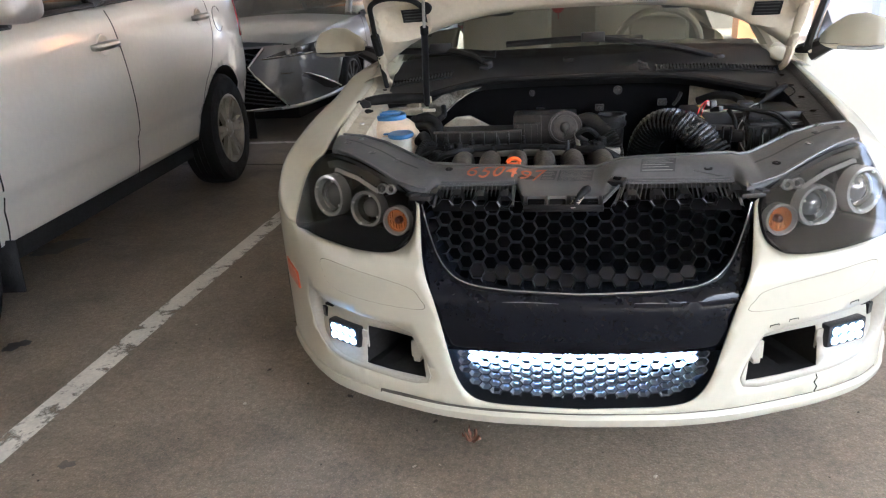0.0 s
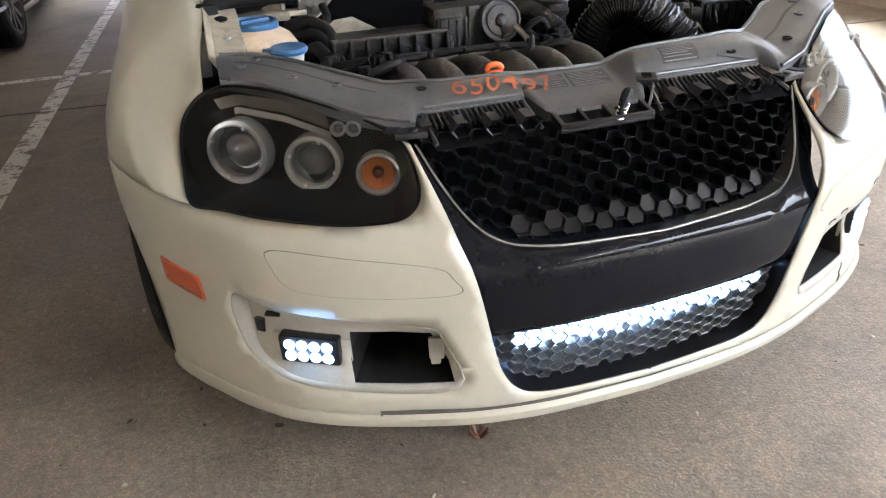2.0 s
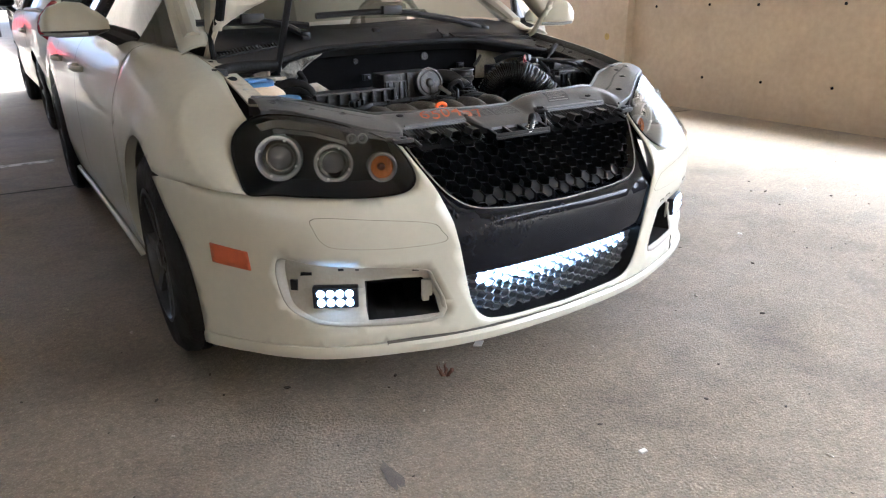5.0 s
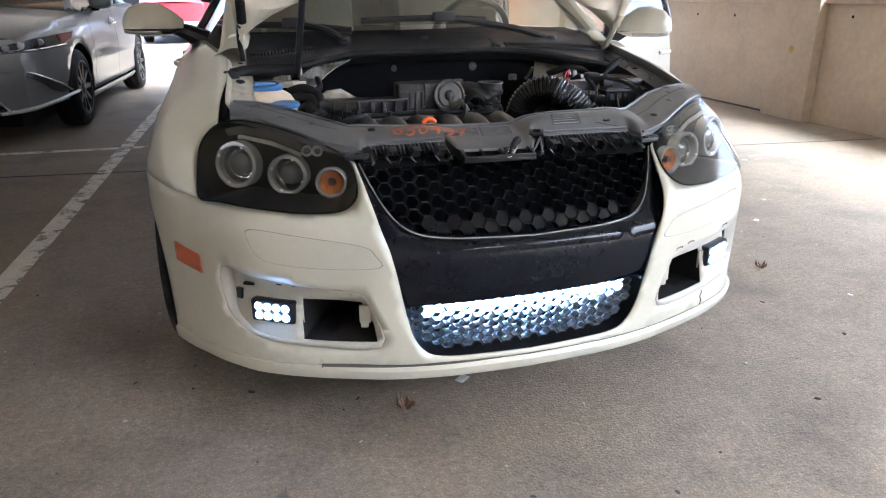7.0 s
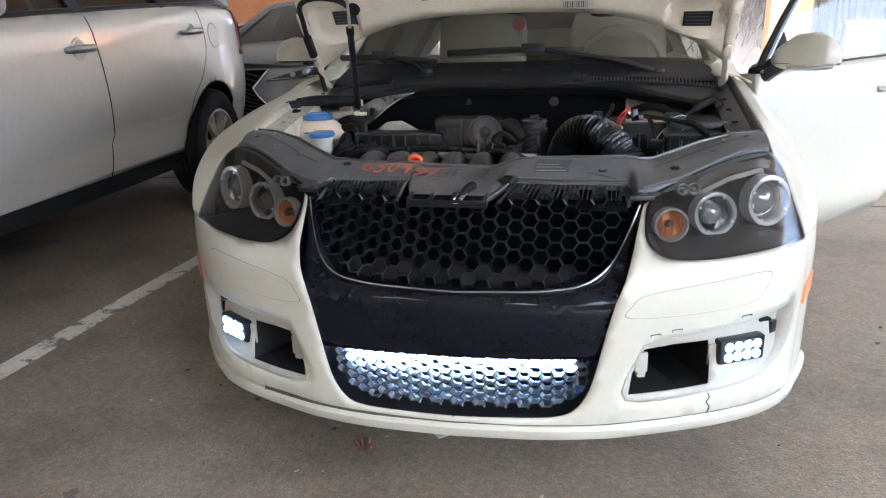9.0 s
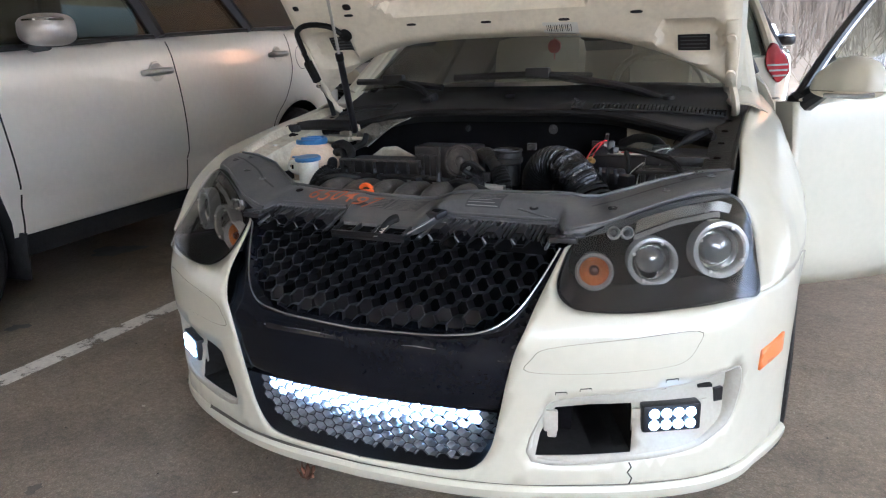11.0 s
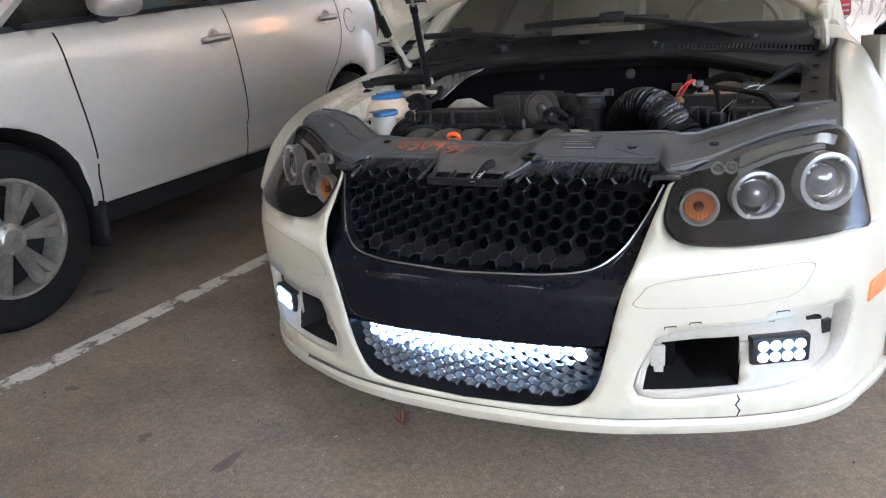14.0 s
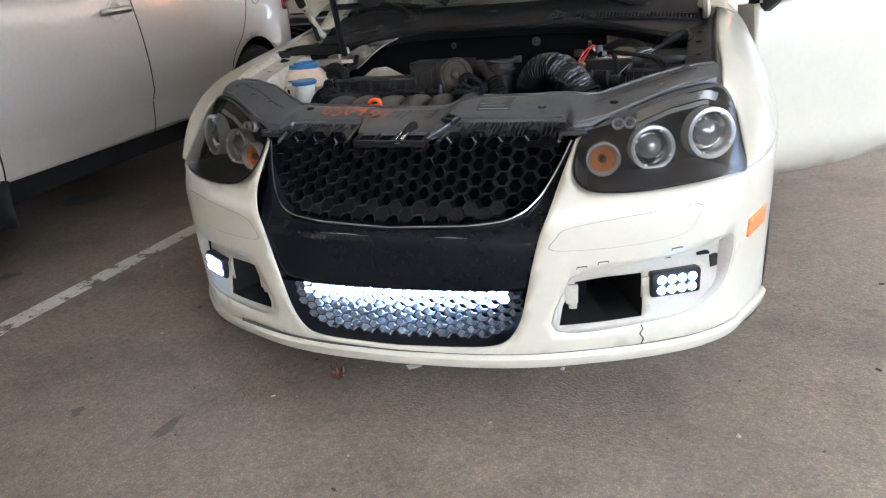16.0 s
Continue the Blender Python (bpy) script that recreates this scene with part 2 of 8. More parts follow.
def grid(bm, fn, nu, nv):
    vs = [[bm.verts.new(fn(i / nu, j / nv)) for j in range(nv + 1)] for i in range(nu + 1)]
    for i in range(nu):
        for j in range(nv):
            bm.faces.new((vs[i][j], vs[i + 1][j], vs[i + 1][j + 1], vs[i][j + 1]))
    return bm


def inside(q, poly):
    x, y = q
    c = False
    for (x1, y1), (x2, y2) in zip(poly, poly[1:] + poly[:1]):
        if (y1 > y) != (y2 > y) and x < (x2 - x1) * (y - y1) / (y2 - y1) + x1:
            c = not c
    return c


def patch(bm, outline, holes, fn, step=0.03, flip=False):
    """A curved panel: the outline less the holes, in two coordinates, triangulated and laid on the surface fn."""
    polys = [[(float(a), float(b)) for a, b in p] for p in [outline] + list(holes)]
    verts, edges = [], []
    for p in polys:
        k = len(verts)
        verts += [Vector(q) for q in p]
        edges += [(k + i, k + (i + 1) % len(p)) for i in range(len(p))]
    xs, ys = [q[0] for q in polys[0]], [q[1] for q in polys[0]]
    rim = [q for p in polys for q in p]
    for i in range(int((max(xs) - min(xs)) / step) + 1):
        for j in range(int((max(ys) - min(ys)) / step) + 1):
            q = (min(xs) + (i + 0.5 * (j % 2)) * step + 0.003, min(ys) + j * step + 0.004)
            if inside(q, polys[0]) and not any(inside(q, h) for h in polys[1:]) and min((q[0] - a) ** 2 + (q[1] - b) ** 2 for a, b in rim) > (0.35 * step) ** 2:
                verts.append(Vector(q))
    ov, _, of, _, _, _ = delaunay_2d_cdt(verts, edges, [], 0, 1e-6)
    bv = [bm.verts.new(fn(v.x, v.y)) for v in ov]
    for f in of:
        c = (sum(ov[i].x for i in f) / len(f), sum(ov[i].y for i in f) / len(f))
        if inside(c, polys[0]) and not any(inside(c, h) for h in polys[1:]):
            bm.faces.new([bv[i] for i in (reversed(f) if flip else f)])
    return bm


def strip(bm, a, b, closed=True):
    """Faces between two lines of equal length."""
    va, vb = [bm.verts.new(q) for q in a], [bm.verts.new(q) for q in b]
    n = len(va)
    for i in range(n if closed else n - 1):
        bm.faces.new((va[i], va[(i + 1) % n], vb[(i + 1) % n], vb[i]))
    return bm


def smooth2(pts, n=5, closed=True):
    return [(q.x, q.y) for q in spline([(a, b, 0) for a, b in pts], n, closed)]


def lerp(x, xs, ys):
    return float(np.interp(x, xs, ys))


def mirrored(pts):
    return [(-a, b) for a, b in pts][::-1]


# ---- setting ----
def ground_material():
    m = mat("worn_concrete", (0.232, 0.191, 0.138), 0.66, vary=0.13, scale=0.8, bump=0.55, bump_scale=120, dirt=(0.085, 0.068, 0.052), dirt_amount=0.75)
    nt = m.node_tree
    b = nt.nodes["Principled BSDF"]
    src = b.inputs["Base Color"].links[0].from_socket
    co = nt.nodes.new("ShaderNodeTexCoord")
    vo = nt.nodes.new("ShaderNodeTexVoronoi")
    vo.inputs["Scale"].default_value = 140
    nt.links.new(co.outputs["Object"], vo.inputs["Vector"])
    mr = nt.nodes.new("ShaderNodeMapRange")
    mr.inputs[1].default_value, mr.inputs[2].default_value = 0.05, 0.45
    mr.inputs[3].default_value, mr.inputs[4].default_value = 1.42, 0.82
    nt.links.new(vo.outputs["Distance"], mr.inputs[0])
    mx = nt.nodes.new("ShaderNodeMix")
    mx.data_type, mx.blend_type = "RGBA", "MULTIPLY"
    mx.inputs[0].default_value = 0.8
    nt.links.new(src, mx.inputs[6])
    nt.links.new(mr.outputs[0], mx.inputs[7])
    # sand grain and small dark pits
    nz = nt.nodes.new("ShaderNodeTexNoise")
    nz.inputs["Scale"].default_value, nz.inputs["Detail"].default_value, nz.inputs["Roughness"].default_value = 48, 9, 0.8
    nt.links.new(co.outputs["Object"], nz.inputs["Vector"])
    m3 = nt.nodes.new("ShaderNodeMapRange")
    m3.inputs[1].default_value, m3.inputs[2].default_value = 0.36, 0.62
    m3.inputs[3].default_value, m3.inputs[4].default_value = 0.62, 1.22
    nt.links.new(nz.outputs[0], m3.inputs[0])
    mx2 = nt.nodes.new("ShaderNodeMix")
    mx2.data_type, mx2.blend_type = "RGBA", "MULTIPLY"
    mx2.inputs[0].default_value = 0.9
    nt.links.new(mx.outputs[2], mx2.inputs[6])
    nt.links.new(m3.outputs[0], mx2.inputs[7])
    nt.links.new(mx2.outputs[2], b.inputs["Base Color"])
    return m


CONCRETE = ground_material()
WALL = mat("beige_wall", (0.40, 0.32, 0.225), 0.8, vary=0.1, scale=1.3, bump=0.25, bump_scale=35, dirt=(0.26, 0.20, 0.14), dirt_amount=0.35)
# Pale for concrete, so the unseen slab bounces more fill light.
CEIL = mat("bounce_concrete", (0.74, 0.71, 0.65), 0.85, vary=0.12, scale=0.8, bump=0.2, bump_scale=25)
ORANGE_WALL = mat("orange_render", (0.48, 0.21, 0.085), 0.85, vary=0.1, scale=0.6, bump=0.2, bump_scale=20)
JOINT = mat("joint_tar", (0.05, 0.045, 0.04), 0.8, vary=0.2, scale=8)
STAIN = mat("oil_stain", (0.035, 0.028, 0.024), 0.4, vary=0.3, scale=9)
DRIP = mat("drip_mark", (0.105, 0.089, 0.070), 0.6, vary=0.4, scale=30)
BARE = mat("bare_ground", (0.042, 0.030, 0.019), 0.95, vary=0.3, scale=0.35, bump=0.6, bump_scale=6)
BARK = mat("bark", (0.036, 0.025, 0.016), 0.9, vary=0.3, scale=3)


def line_paint():
    """White road paint, worn through to the concrete in flakes."""
    m = mat("worn_line_paint", (0.60, 0.57, 0.50), 0.7, vary=0.15, scale=6, bump=0.2, bump_scale=90)
    nt = m.node_tree
    b = nt.nodes["Principled BSDF"]
    co = nt.nodes.new("ShaderNodeTexCoord")
    nz = nt.nodes.new("ShaderNodeTexNoise")
    nz.inputs["Scale"].default_value, nz.inputs["Detail"].default_value, nz.inputs["Roughness"].default_value = 9, 10, 0.75
    nt.links.new(co.outputs["Object"], nz.inputs["Vector"])
    mr = nt.nodes.new("ShaderNodeMapRange")
    mr.inputs[1].default_value, mr.inputs[2].default_value = 0.40, 0.49
    nt.links.new(nz.outputs[0], mr.inputs[0])
    nt.links.new(mr.outputs[0], b.inputs["Alpha"])
    return m


LINE = line_paint()


def plain(name, c, s, material, label="", category="", kind="structure", bevel=0.0):
    ob = part(name, box(bmesh.new(), c, s, bevel=bevel), material, smooth=bool(bevel))
    return tagged(ob, label, category, kind=kind)


def setting():
    bm = bmesh.new()
    grid(bm, lambda u, v: Vector((-150 + 300 * u, -150 + 300 * v, 0)), 10, 10)
    tagged(part("ground", bm, CONCRETE), "grey-brown worn concrete parking floor with stains", "floor", kind="structure")
    # parking lines
    for n, c, s in (("stall_line", (-1.80, 1.9, 0.003), (0.105, 11.2, 0.006)), ("row_line", (-3.85, 4.63, 0.003), (5.4, 0.09, 0.006)), ("stall_line", (-4.45, 1.9, 0.003), (0.105, 5.3, 0.006)), ("stall_line", (-1.80, 8.9, 0.003), (0.105, 2.6, 0.006))):
        bm = bmesh.new()
        grid(bm, lambda u, v: Vector((c[0] + (u - 0.5) * s[0], c[1] + (v - 0.5) * s[1], 0.004)), 2, 2)
        tagged(part(n, bm, LINE), "chipped white painted parking line on concrete", "parking line", kind="structure")
    for n, c, s in (("floor_joint", (0.1, 3.59, 0.002), (8.6, 0.012, 0.003)),):
        tagged(part(n, box(bmesh.new(), c, s, rz=-4.4), JOINT, smooth=False), "dark tar-filled joint in the concrete floor", "floor joint", kind="structure")
    # half wall with coping and pillars
    wall = plain("wall_east", (4.58, 1.0, 0.54), (0.26, 24.0, 1.08), WALL, "beige painted concrete parapet wall", "wall", bevel=0.006)
    part("coping", box(bmesh.new(), (4.57, 1.0, 1.105), (0.32, 24.0, 0.05), bevel=0.006), WALL, wall)
    for y in (4.45, -1.6, -7.6, 10.4):
        plain("pillar", (4.50, y, 1.35), (0.30, 0.60, 2.70), WALL, "beige painted concrete pillar set in the parapet", "pillar", bevel=0.01)
    for y, z in ((3.2, 0.32), (2.56, 0.33), (1.9, 0.34), (1.2, 0.34), (3.85, 0.97), (3.2, 0.99), (2.68, 0.99), (1.9, 1.0), (0.9, 1.0), (5.5, 0.95), (6.2, 0.95)):
        bm = bmesh.new()
        lathe(bm, (4.452, y, z), (-1, 0, 0), [(0, 0.014), (0.006, 0.013), (0.010, 0.008), (0.011, 0.0)], 10)
        part("tie_hole", bm, DEEP, wall)
    part("base_gap", box(bmesh.new(), (4.446, 6.6, 0.009), (0.02, 3.6, 0.018)), JOINT, wall, smooth=False)
    bm = bmesh.new()
    lathe(bm, (4.349, 4.43, 0.66), (-1, 0, 0), [(0, 0.036), (0.003, 0.036), (0.004, 0.0)], 16)
    tagged(part("yellow_mark", bm, mat("yellow_paint", (0.34, 0.24, 0.06), 0.7, vary=0.3, scale=30)), "faded yellow paint mark on the beige pillar", "paint mark")
    # slab and beams above, unseen, sized to block and bounce light; far sides
    plain("ceiling", (-0.95, 2.7, 2.85), (11.7, 11.0, 0.30), CEIL, "unseen concrete slab above the parking level, sized to shape the light", "ceiling")
    plain("ceiling_bay", (-2.3, -5.7, 2.85), (9.0, 5.8, 0.30), CEIL, "unseen concrete slab behind the camera, added to block light", "ceiling")
    # Added slab that shades the bright floor to the north.
    plain("ceiling_north", (-8.9, 11.7, 2.95), (16.2, 6.8, 0.30), CEIL, "unseen concrete slab added to shade the floor before the orange wall", "ceiling")
    for y in (-1.28, 4.45):
        plain("ceiling_beam", (-0.9, y, 2.58), (11.5, 0.40, 0.24), CEIL, "unseen concrete beam added under the slab", "beam")
    # South and west walls are unseen, added to cut light from those sides.
    plain("wall_south", (-1.0, -11.0, 1.8), (24.0, 0.3, 3.6), WALL, "unseen beige wall added across the aisle to cut light", "wall")
    plain("wall_west", (-6.9, -2.0, 1.35), (0.25, 13.4, 2.70), WALL, "unseen beige wall added on the west to cut light", "wall")
    plain("wall_north", (-10.5, 15.2, 2.5), (13.0, 0.3, 5.0), ORANGE_WALL, "orange rendered building wall beyond the parking", "wall")
    plain("orange_column", (3.5, 13.2, 2.0), (0.7, 0.5, 4.0), ORANGE_WALL, "orange rendered column beyond the parking", "column")


def blob(name, c, r, material, label, category, seed, stretch=(1, 1)):
    rnd = random.Random(seed)
    k = 26
    bm = bmesh.new()
    pts = []
    ph = [rnd.uniform(0, 6.28) for _ in range(4)]
    for i in range(k):
        a = 2 * math.pi * i / k
        q = r * (1 + 0.22 * math.sin(2 * a + ph[0]) + 0.16 * math.sin(3 * a + ph[1]) + 0.13 * math.sin(5 * a + ph[2]) + 0.1 * math.sin(9 * a + ph[3]))
        pts.append(bm.verts.new((c[0] + q * math.cos(a) * stretch[0], c[1] + q * math.sin(a) * stretch[1], 0.002 + 0.0006 * (seed % 5))))
    bm.faces.new(pts)
    tagged(part(name, bm, material), label, category, kind="structure")


def leaf(name, c, r, seed, tall=0.03):
    rnd = random.Random(seed)
    bm = bmesh.new()
    for lobe in range(5):
        a = rnd.uniform(0, 6.28) if lobe > 2 else lobe * 1.2 + rnd.uniform(-0.2, 0.2)
        d = Vector((math.cos(a), math.sin(a), 0))
        s = Vector((-d.y, d.x, 0))
        pts = []
        for t, w in ((0, 0.06), (0.3, 0.26), (0.55, 0.16), (0.7, 0.24), (1, 0.02)):
            z = tall * (t ** 1.5) * rnd.uniform(0.5, 1.3)
            pts.append((d * t * r + s * w * r + Vector((0, 0, z + 0.006)), d * t * r - s * w * r + Vector((0, 0, z * 0.6 + 0.004))))
        v = [(bm.verts.new(Vector(c) + p), bm.verts.new(Vector(c) + q)) for p, q in pts]
        for (p, q), (p2, q2) in zip(v, v[1:]):
            bm.faces.new((p, q, q2, p2))
    ob = part(name, bm, LEAF)
    solid(ob, 0.0015)
    return tagged(ob, "dry curled brown oak leaf lying on the concrete", "leaf")


LEAF = mat("dry_leaf", (0.11, 0.045, 0.022), 0.7, vary=0.35, scale=25, bump=0.3, bump_scale=90)
setting()
blob("oil_stain", (-2.98, 1.87), 0.12, STAIN, "black oil stain on the concrete", "oil stain", 1, (1.0, 1.3))
blob("oil_stain", (-2.29, 0.73), 0.045, STAIN, "black oil stain on the concrete", "oil stain", 2)
blob("drip_mark", (-0.68, -0.09), 0.016, DRIP, "dark drip mark on the concrete", "oil stain", 3, (1.0, 4.2))
blob("drip_mark", (-1.53, 0.03), 0.022, DRIP, "dark drip mark on the concrete", "oil stain", 4)
blob("drip_mark", (-1.02, -0.09), 0.022, DRIP, "dark drip mark on the concrete", "oil stain", 5)
WET = mat("puddle", (0.105, 0.092, 0.078), 0.45, vary=0.2, scale=6)
SPILL = mat("white_spill", (0.50, 0.485, 0.45), 0.6, vary=0.2, scale=14)
blob("paint_spill", (2.33, 3.04), 0.15, SPILL, "dried white paint spill on the concrete", "paint spill", 11, (1.0, 0.5))
blob("paint_spill", (2.20, 2.83), 0.045, SPILL, "dried white paint spill on the concrete", "paint spill", 12, (1.2, 0.7))
blob("paint_spill", (3.07, 2.97), 0.10, SPILL, "dried white paint spill on the concrete", "paint spill", 13, (1.2, 0.25))
blob("puddle", (2.85, 3.60), 0.20, WET, "small wet patch on the concrete near the wall", "puddle", 6, (1.5, 0.8))
leaf("leaf", (-0.313, 0.247, 0.0), 0.028, 3, 0.035)
leaf("leaf", (1.45, 0.95, 0.0), 0.026, 8)
leaf("leaf", (2.35, 2.9, 0.0), 0.022, 9)


def grit():
    """Sand grains and leaf crumbs lying about."""
    rnd = random.Random(41)
    for material, n, label in ((mat("dark_grit", (0.05, 0.038, 0.028), 0.8, vary=0.4, scale=40), 170, "scattered dark grit and leaf crumbs on the concrete"), (mat("pale_grit", (0.40, 0.36, 0.29), 0.8, vary=0.3, scale=40), 90, "scattered pale sand grains on the concrete")):
        bm = bmesh.new()
        for k in range(n):
            s = 0.0022 + 0.0055 * rnd.random() ** 3
            t = bmesh.new()
            bmesh.ops.create_icosphere(t, subdivisions=1, radius=s)
            for v in t.verts:
                v.co *= rnd.uniform(0.7, 1.3)
                v.co.z *= 0.6
            t.transform(Matrix.Translation((rnd.uniform(-1.7, 3.6), rnd.uniform(-1.3, 1.6), s * 0.4)) @ Matrix.Rotation(rnd.uniform(0, 6.28), 4, "Z") @ Matrix.Diagonal((rnd.uniform(1, 2.2), 1, 1, 1)))
            join(bm, t)
        tagged(part("grit", bm, material), label, "grit", kind="stuff")


grit()
CHIP = mat("white_chip", (0.62, 0.60, 0.55), 0.6)
for i, (x, y, s) in enumerate(((-0.08, -0.361, 0.014), (1.887, 1.561, 0.024), (0.35, 0.45, 0.010), (1.6, 0.6, 0.012), (2.2, 1.9, 0.014), (2.6, 0.9, 0.012), (-0.105, 0.37, 0.028), (2.65, 3.05, 0.02), (2.39, 2.84, 0.02), (2.77, 2.85, 0.022), (2.65, 2.95, 0.012))):
    ob = part("paper_scrap", box(bmesh.new(), (x, y, 0.005), (s * 1.6, s, 0.004), rz=37 * i, bevel=0.001), CHIP)
    tagged(ob, "small pale scrap of litter on the concrete", "litter")

# ---- the cream sedan: surface of its front ----
PX = [0, 0.2, 0.34, 0.45, 0.6, 0.71, 0.775, 0.815, 0.843, 0.880, 0.918, 0.947, 0.966, 0.972]
PY = [0.045, 0.055, 0.078, 0.112, 0.172, 0.235, 0.295, 0.345, 0.395, 0.460, 0.545, 0.650, 0.800, 1.0]
_c = spline([(a, b, 0) for a, b in zip(PX, PY)], 8)
PLAN_U = [0.0]
for _a, _b in zip(_c, _c[1:]):
    PLAN_U.append(PLAN_U[-1] + (_b - _a).length)
PLAN_X, PLAN_Y = [q.x for q in _c], [q.y for q in _c]
ZS = [0.10, 0.17, 0.25, 0.30, 0.45, 0.55, 0.60, 0.65, 0.683, 0.755, 0.84, 0.9]
ZD = [0.045, 0.025, 0.012, 0.012, 0.004, 0.0, 0.004, 0.032, 0.07, 0.165, 0.25, 0.30]
_z = spline([(a, b, 0) for a, b in zip(ZS, ZD)], 6)
ZSS, ZDD = [q.x for q in _z], [q.y for q in _z]


def lean(x, z):
    """The bumper hangs a little lower on its damaged side."""
    return 0.03 * x * min(1, max(0, (0.645 - z) / 0.25))


def skew(y, x):
    """The flanks stand a little askew to the nose."""
    return -0.050 * min(1, max(0, (y - 0.30) / 0.35)) * min(1, max(0, (abs(x) - 0.72) / 0.12)) - 0.04 * max(0, y - 1.1)


def u_x(x):
    return math.copysign(lerp(abs(x), PLAN_X, PLAN_U), x)


def u_y(y):
    return lerp(y, PLAN_Y, PLAN_U)


def skin(u, z, out=0.0):
    """Painted skin of the bumper and lamps: u along the plan curve from the middle, z height, out: metres outwards."""
    a = abs(u)
    x, y = lerp(a, PLAN_U, PLAN_X), lerp(a, PLAN_U, PLAN_Y)
    e = 0.004
    tx, ty = lerp(a + e, PLAN_U, PLAN_X) - lerp(a - e, PLAN_U, PLAN_X) if a > e else e, lerp(a + e, PLAN_U, PLAN_Y) - lerp(max(a - e, 0), PLAN_U, PLAN_Y)
    n = Vector((ty, -tx, 0)).normalized()
    front = min(1.0, max(0.0, (0.92 - x) / 0.09))
    p = Vector((x, y + lerp(z, ZSS, ZDD) * (0.25 + 0.75 * front), z)) + n * out
    if u < 0:
        p.x = -p.x
    p.z += lean(p.x, z)
    p.x += skew(p.y, p.x)
    return p


PZ = [0.25, 0.41, 0.43, 0.5, 0.553, 0.570, 0.588, 0.63, 0.755, 0.80]
PD = [0.05, 0.034, 0.020, 0.014, 0.0125, 0.020, 0.046, 0.082, 0.182, 0.215]


def centre(x, z, out=0.0):
    """Skin of the black centre panel and grilles."""
    y = lerp(abs(x), PLAN_X, PLAN_Y) * (0.85 if z > 0.56 else 0.95) + 0.004 + lerp(z, PZ, PD) - out
    return Vector((x, y, z + lean(x, z)))


HL = [(0.438, 0.757), (0.428, 0.722), (0.431, 0.690), (0.450, 0.668), (0.49, 0.653), (0.575, 0.648), (0.675, 0.652), (0.77, 0.656), (0.818, 0.655), (0.814, 0.71), (0.803, 0.765), (0.786, 0.80), (0.758, 0.829), (0.715, 0.843), (0.635, 0.835), (0.545, 0.810), (0.48, 0.785)]
INNER = [(0.425, 0.752), (0.408, 0.69), (0.39, 0.62), (0.37, 0.56), (0.353, 0.49), (0.337, 0.41), (0.318, 0.335), (0.288, 0.288), (0.24, 0.269), (0.12, 0.264), (0.0, 0.262)]
RECESS = [(0.400, 0.306), (0.425, 0.425), (0.460, 0.458), (0.62, 0.477), (0.713, 0.488), (0.760, 0.499), (0.790, 0.500), (0.796, 0.45), (0.780, 0.371), (0.747, 0.337), (0.698, 0.314), (0.597, 0.304)]
OPENING = [(0.409, 0.317), (0.420, 0.365), (0.452, 0.420), (0.52, 0.425), (0.603, 0.425), (0.602, 0.37), (0.596, 0.320), (0.50, 0.317)]
WASHER = [(0.397, 0.526), (0.405, 0.556), (0.435, 0.580), (0.565, 0.597), (0.706, 0.607), (0.710, 0.575), (0.69, 0.541), (0.648, 0.528), (0.52, 0.520)]


def corners(pts, n):
    """A closed outline with straight sides in n steps each."""
    return [(a + (c - a) * k / n, b + (d - b) * k / n) for (a, b), (c, d) in zip(pts, pts[1:] + pts[:1]) for k in range(n)]


def sunk(u, z, more=0.0):
    """The floor of the fog recess: flush at its lower edge, deeper upwards."""
    return skin(u, z, -0.003 - 0.034 * min(1.0, max(0.0, (z - 0.308) / 0.12)) - more)


def to_u(pts):
    return [(u_x(x), z) for x, z in pts]


car = thing("sedan_car", (0, 1.2, 0), "cream white sedan with open bonnet, open door and black honeycomb grille", "car")


GAP = mat("dusty_gap", (0.075, 0.068, 0.055), 0.8, vary=0.3, scale=30)


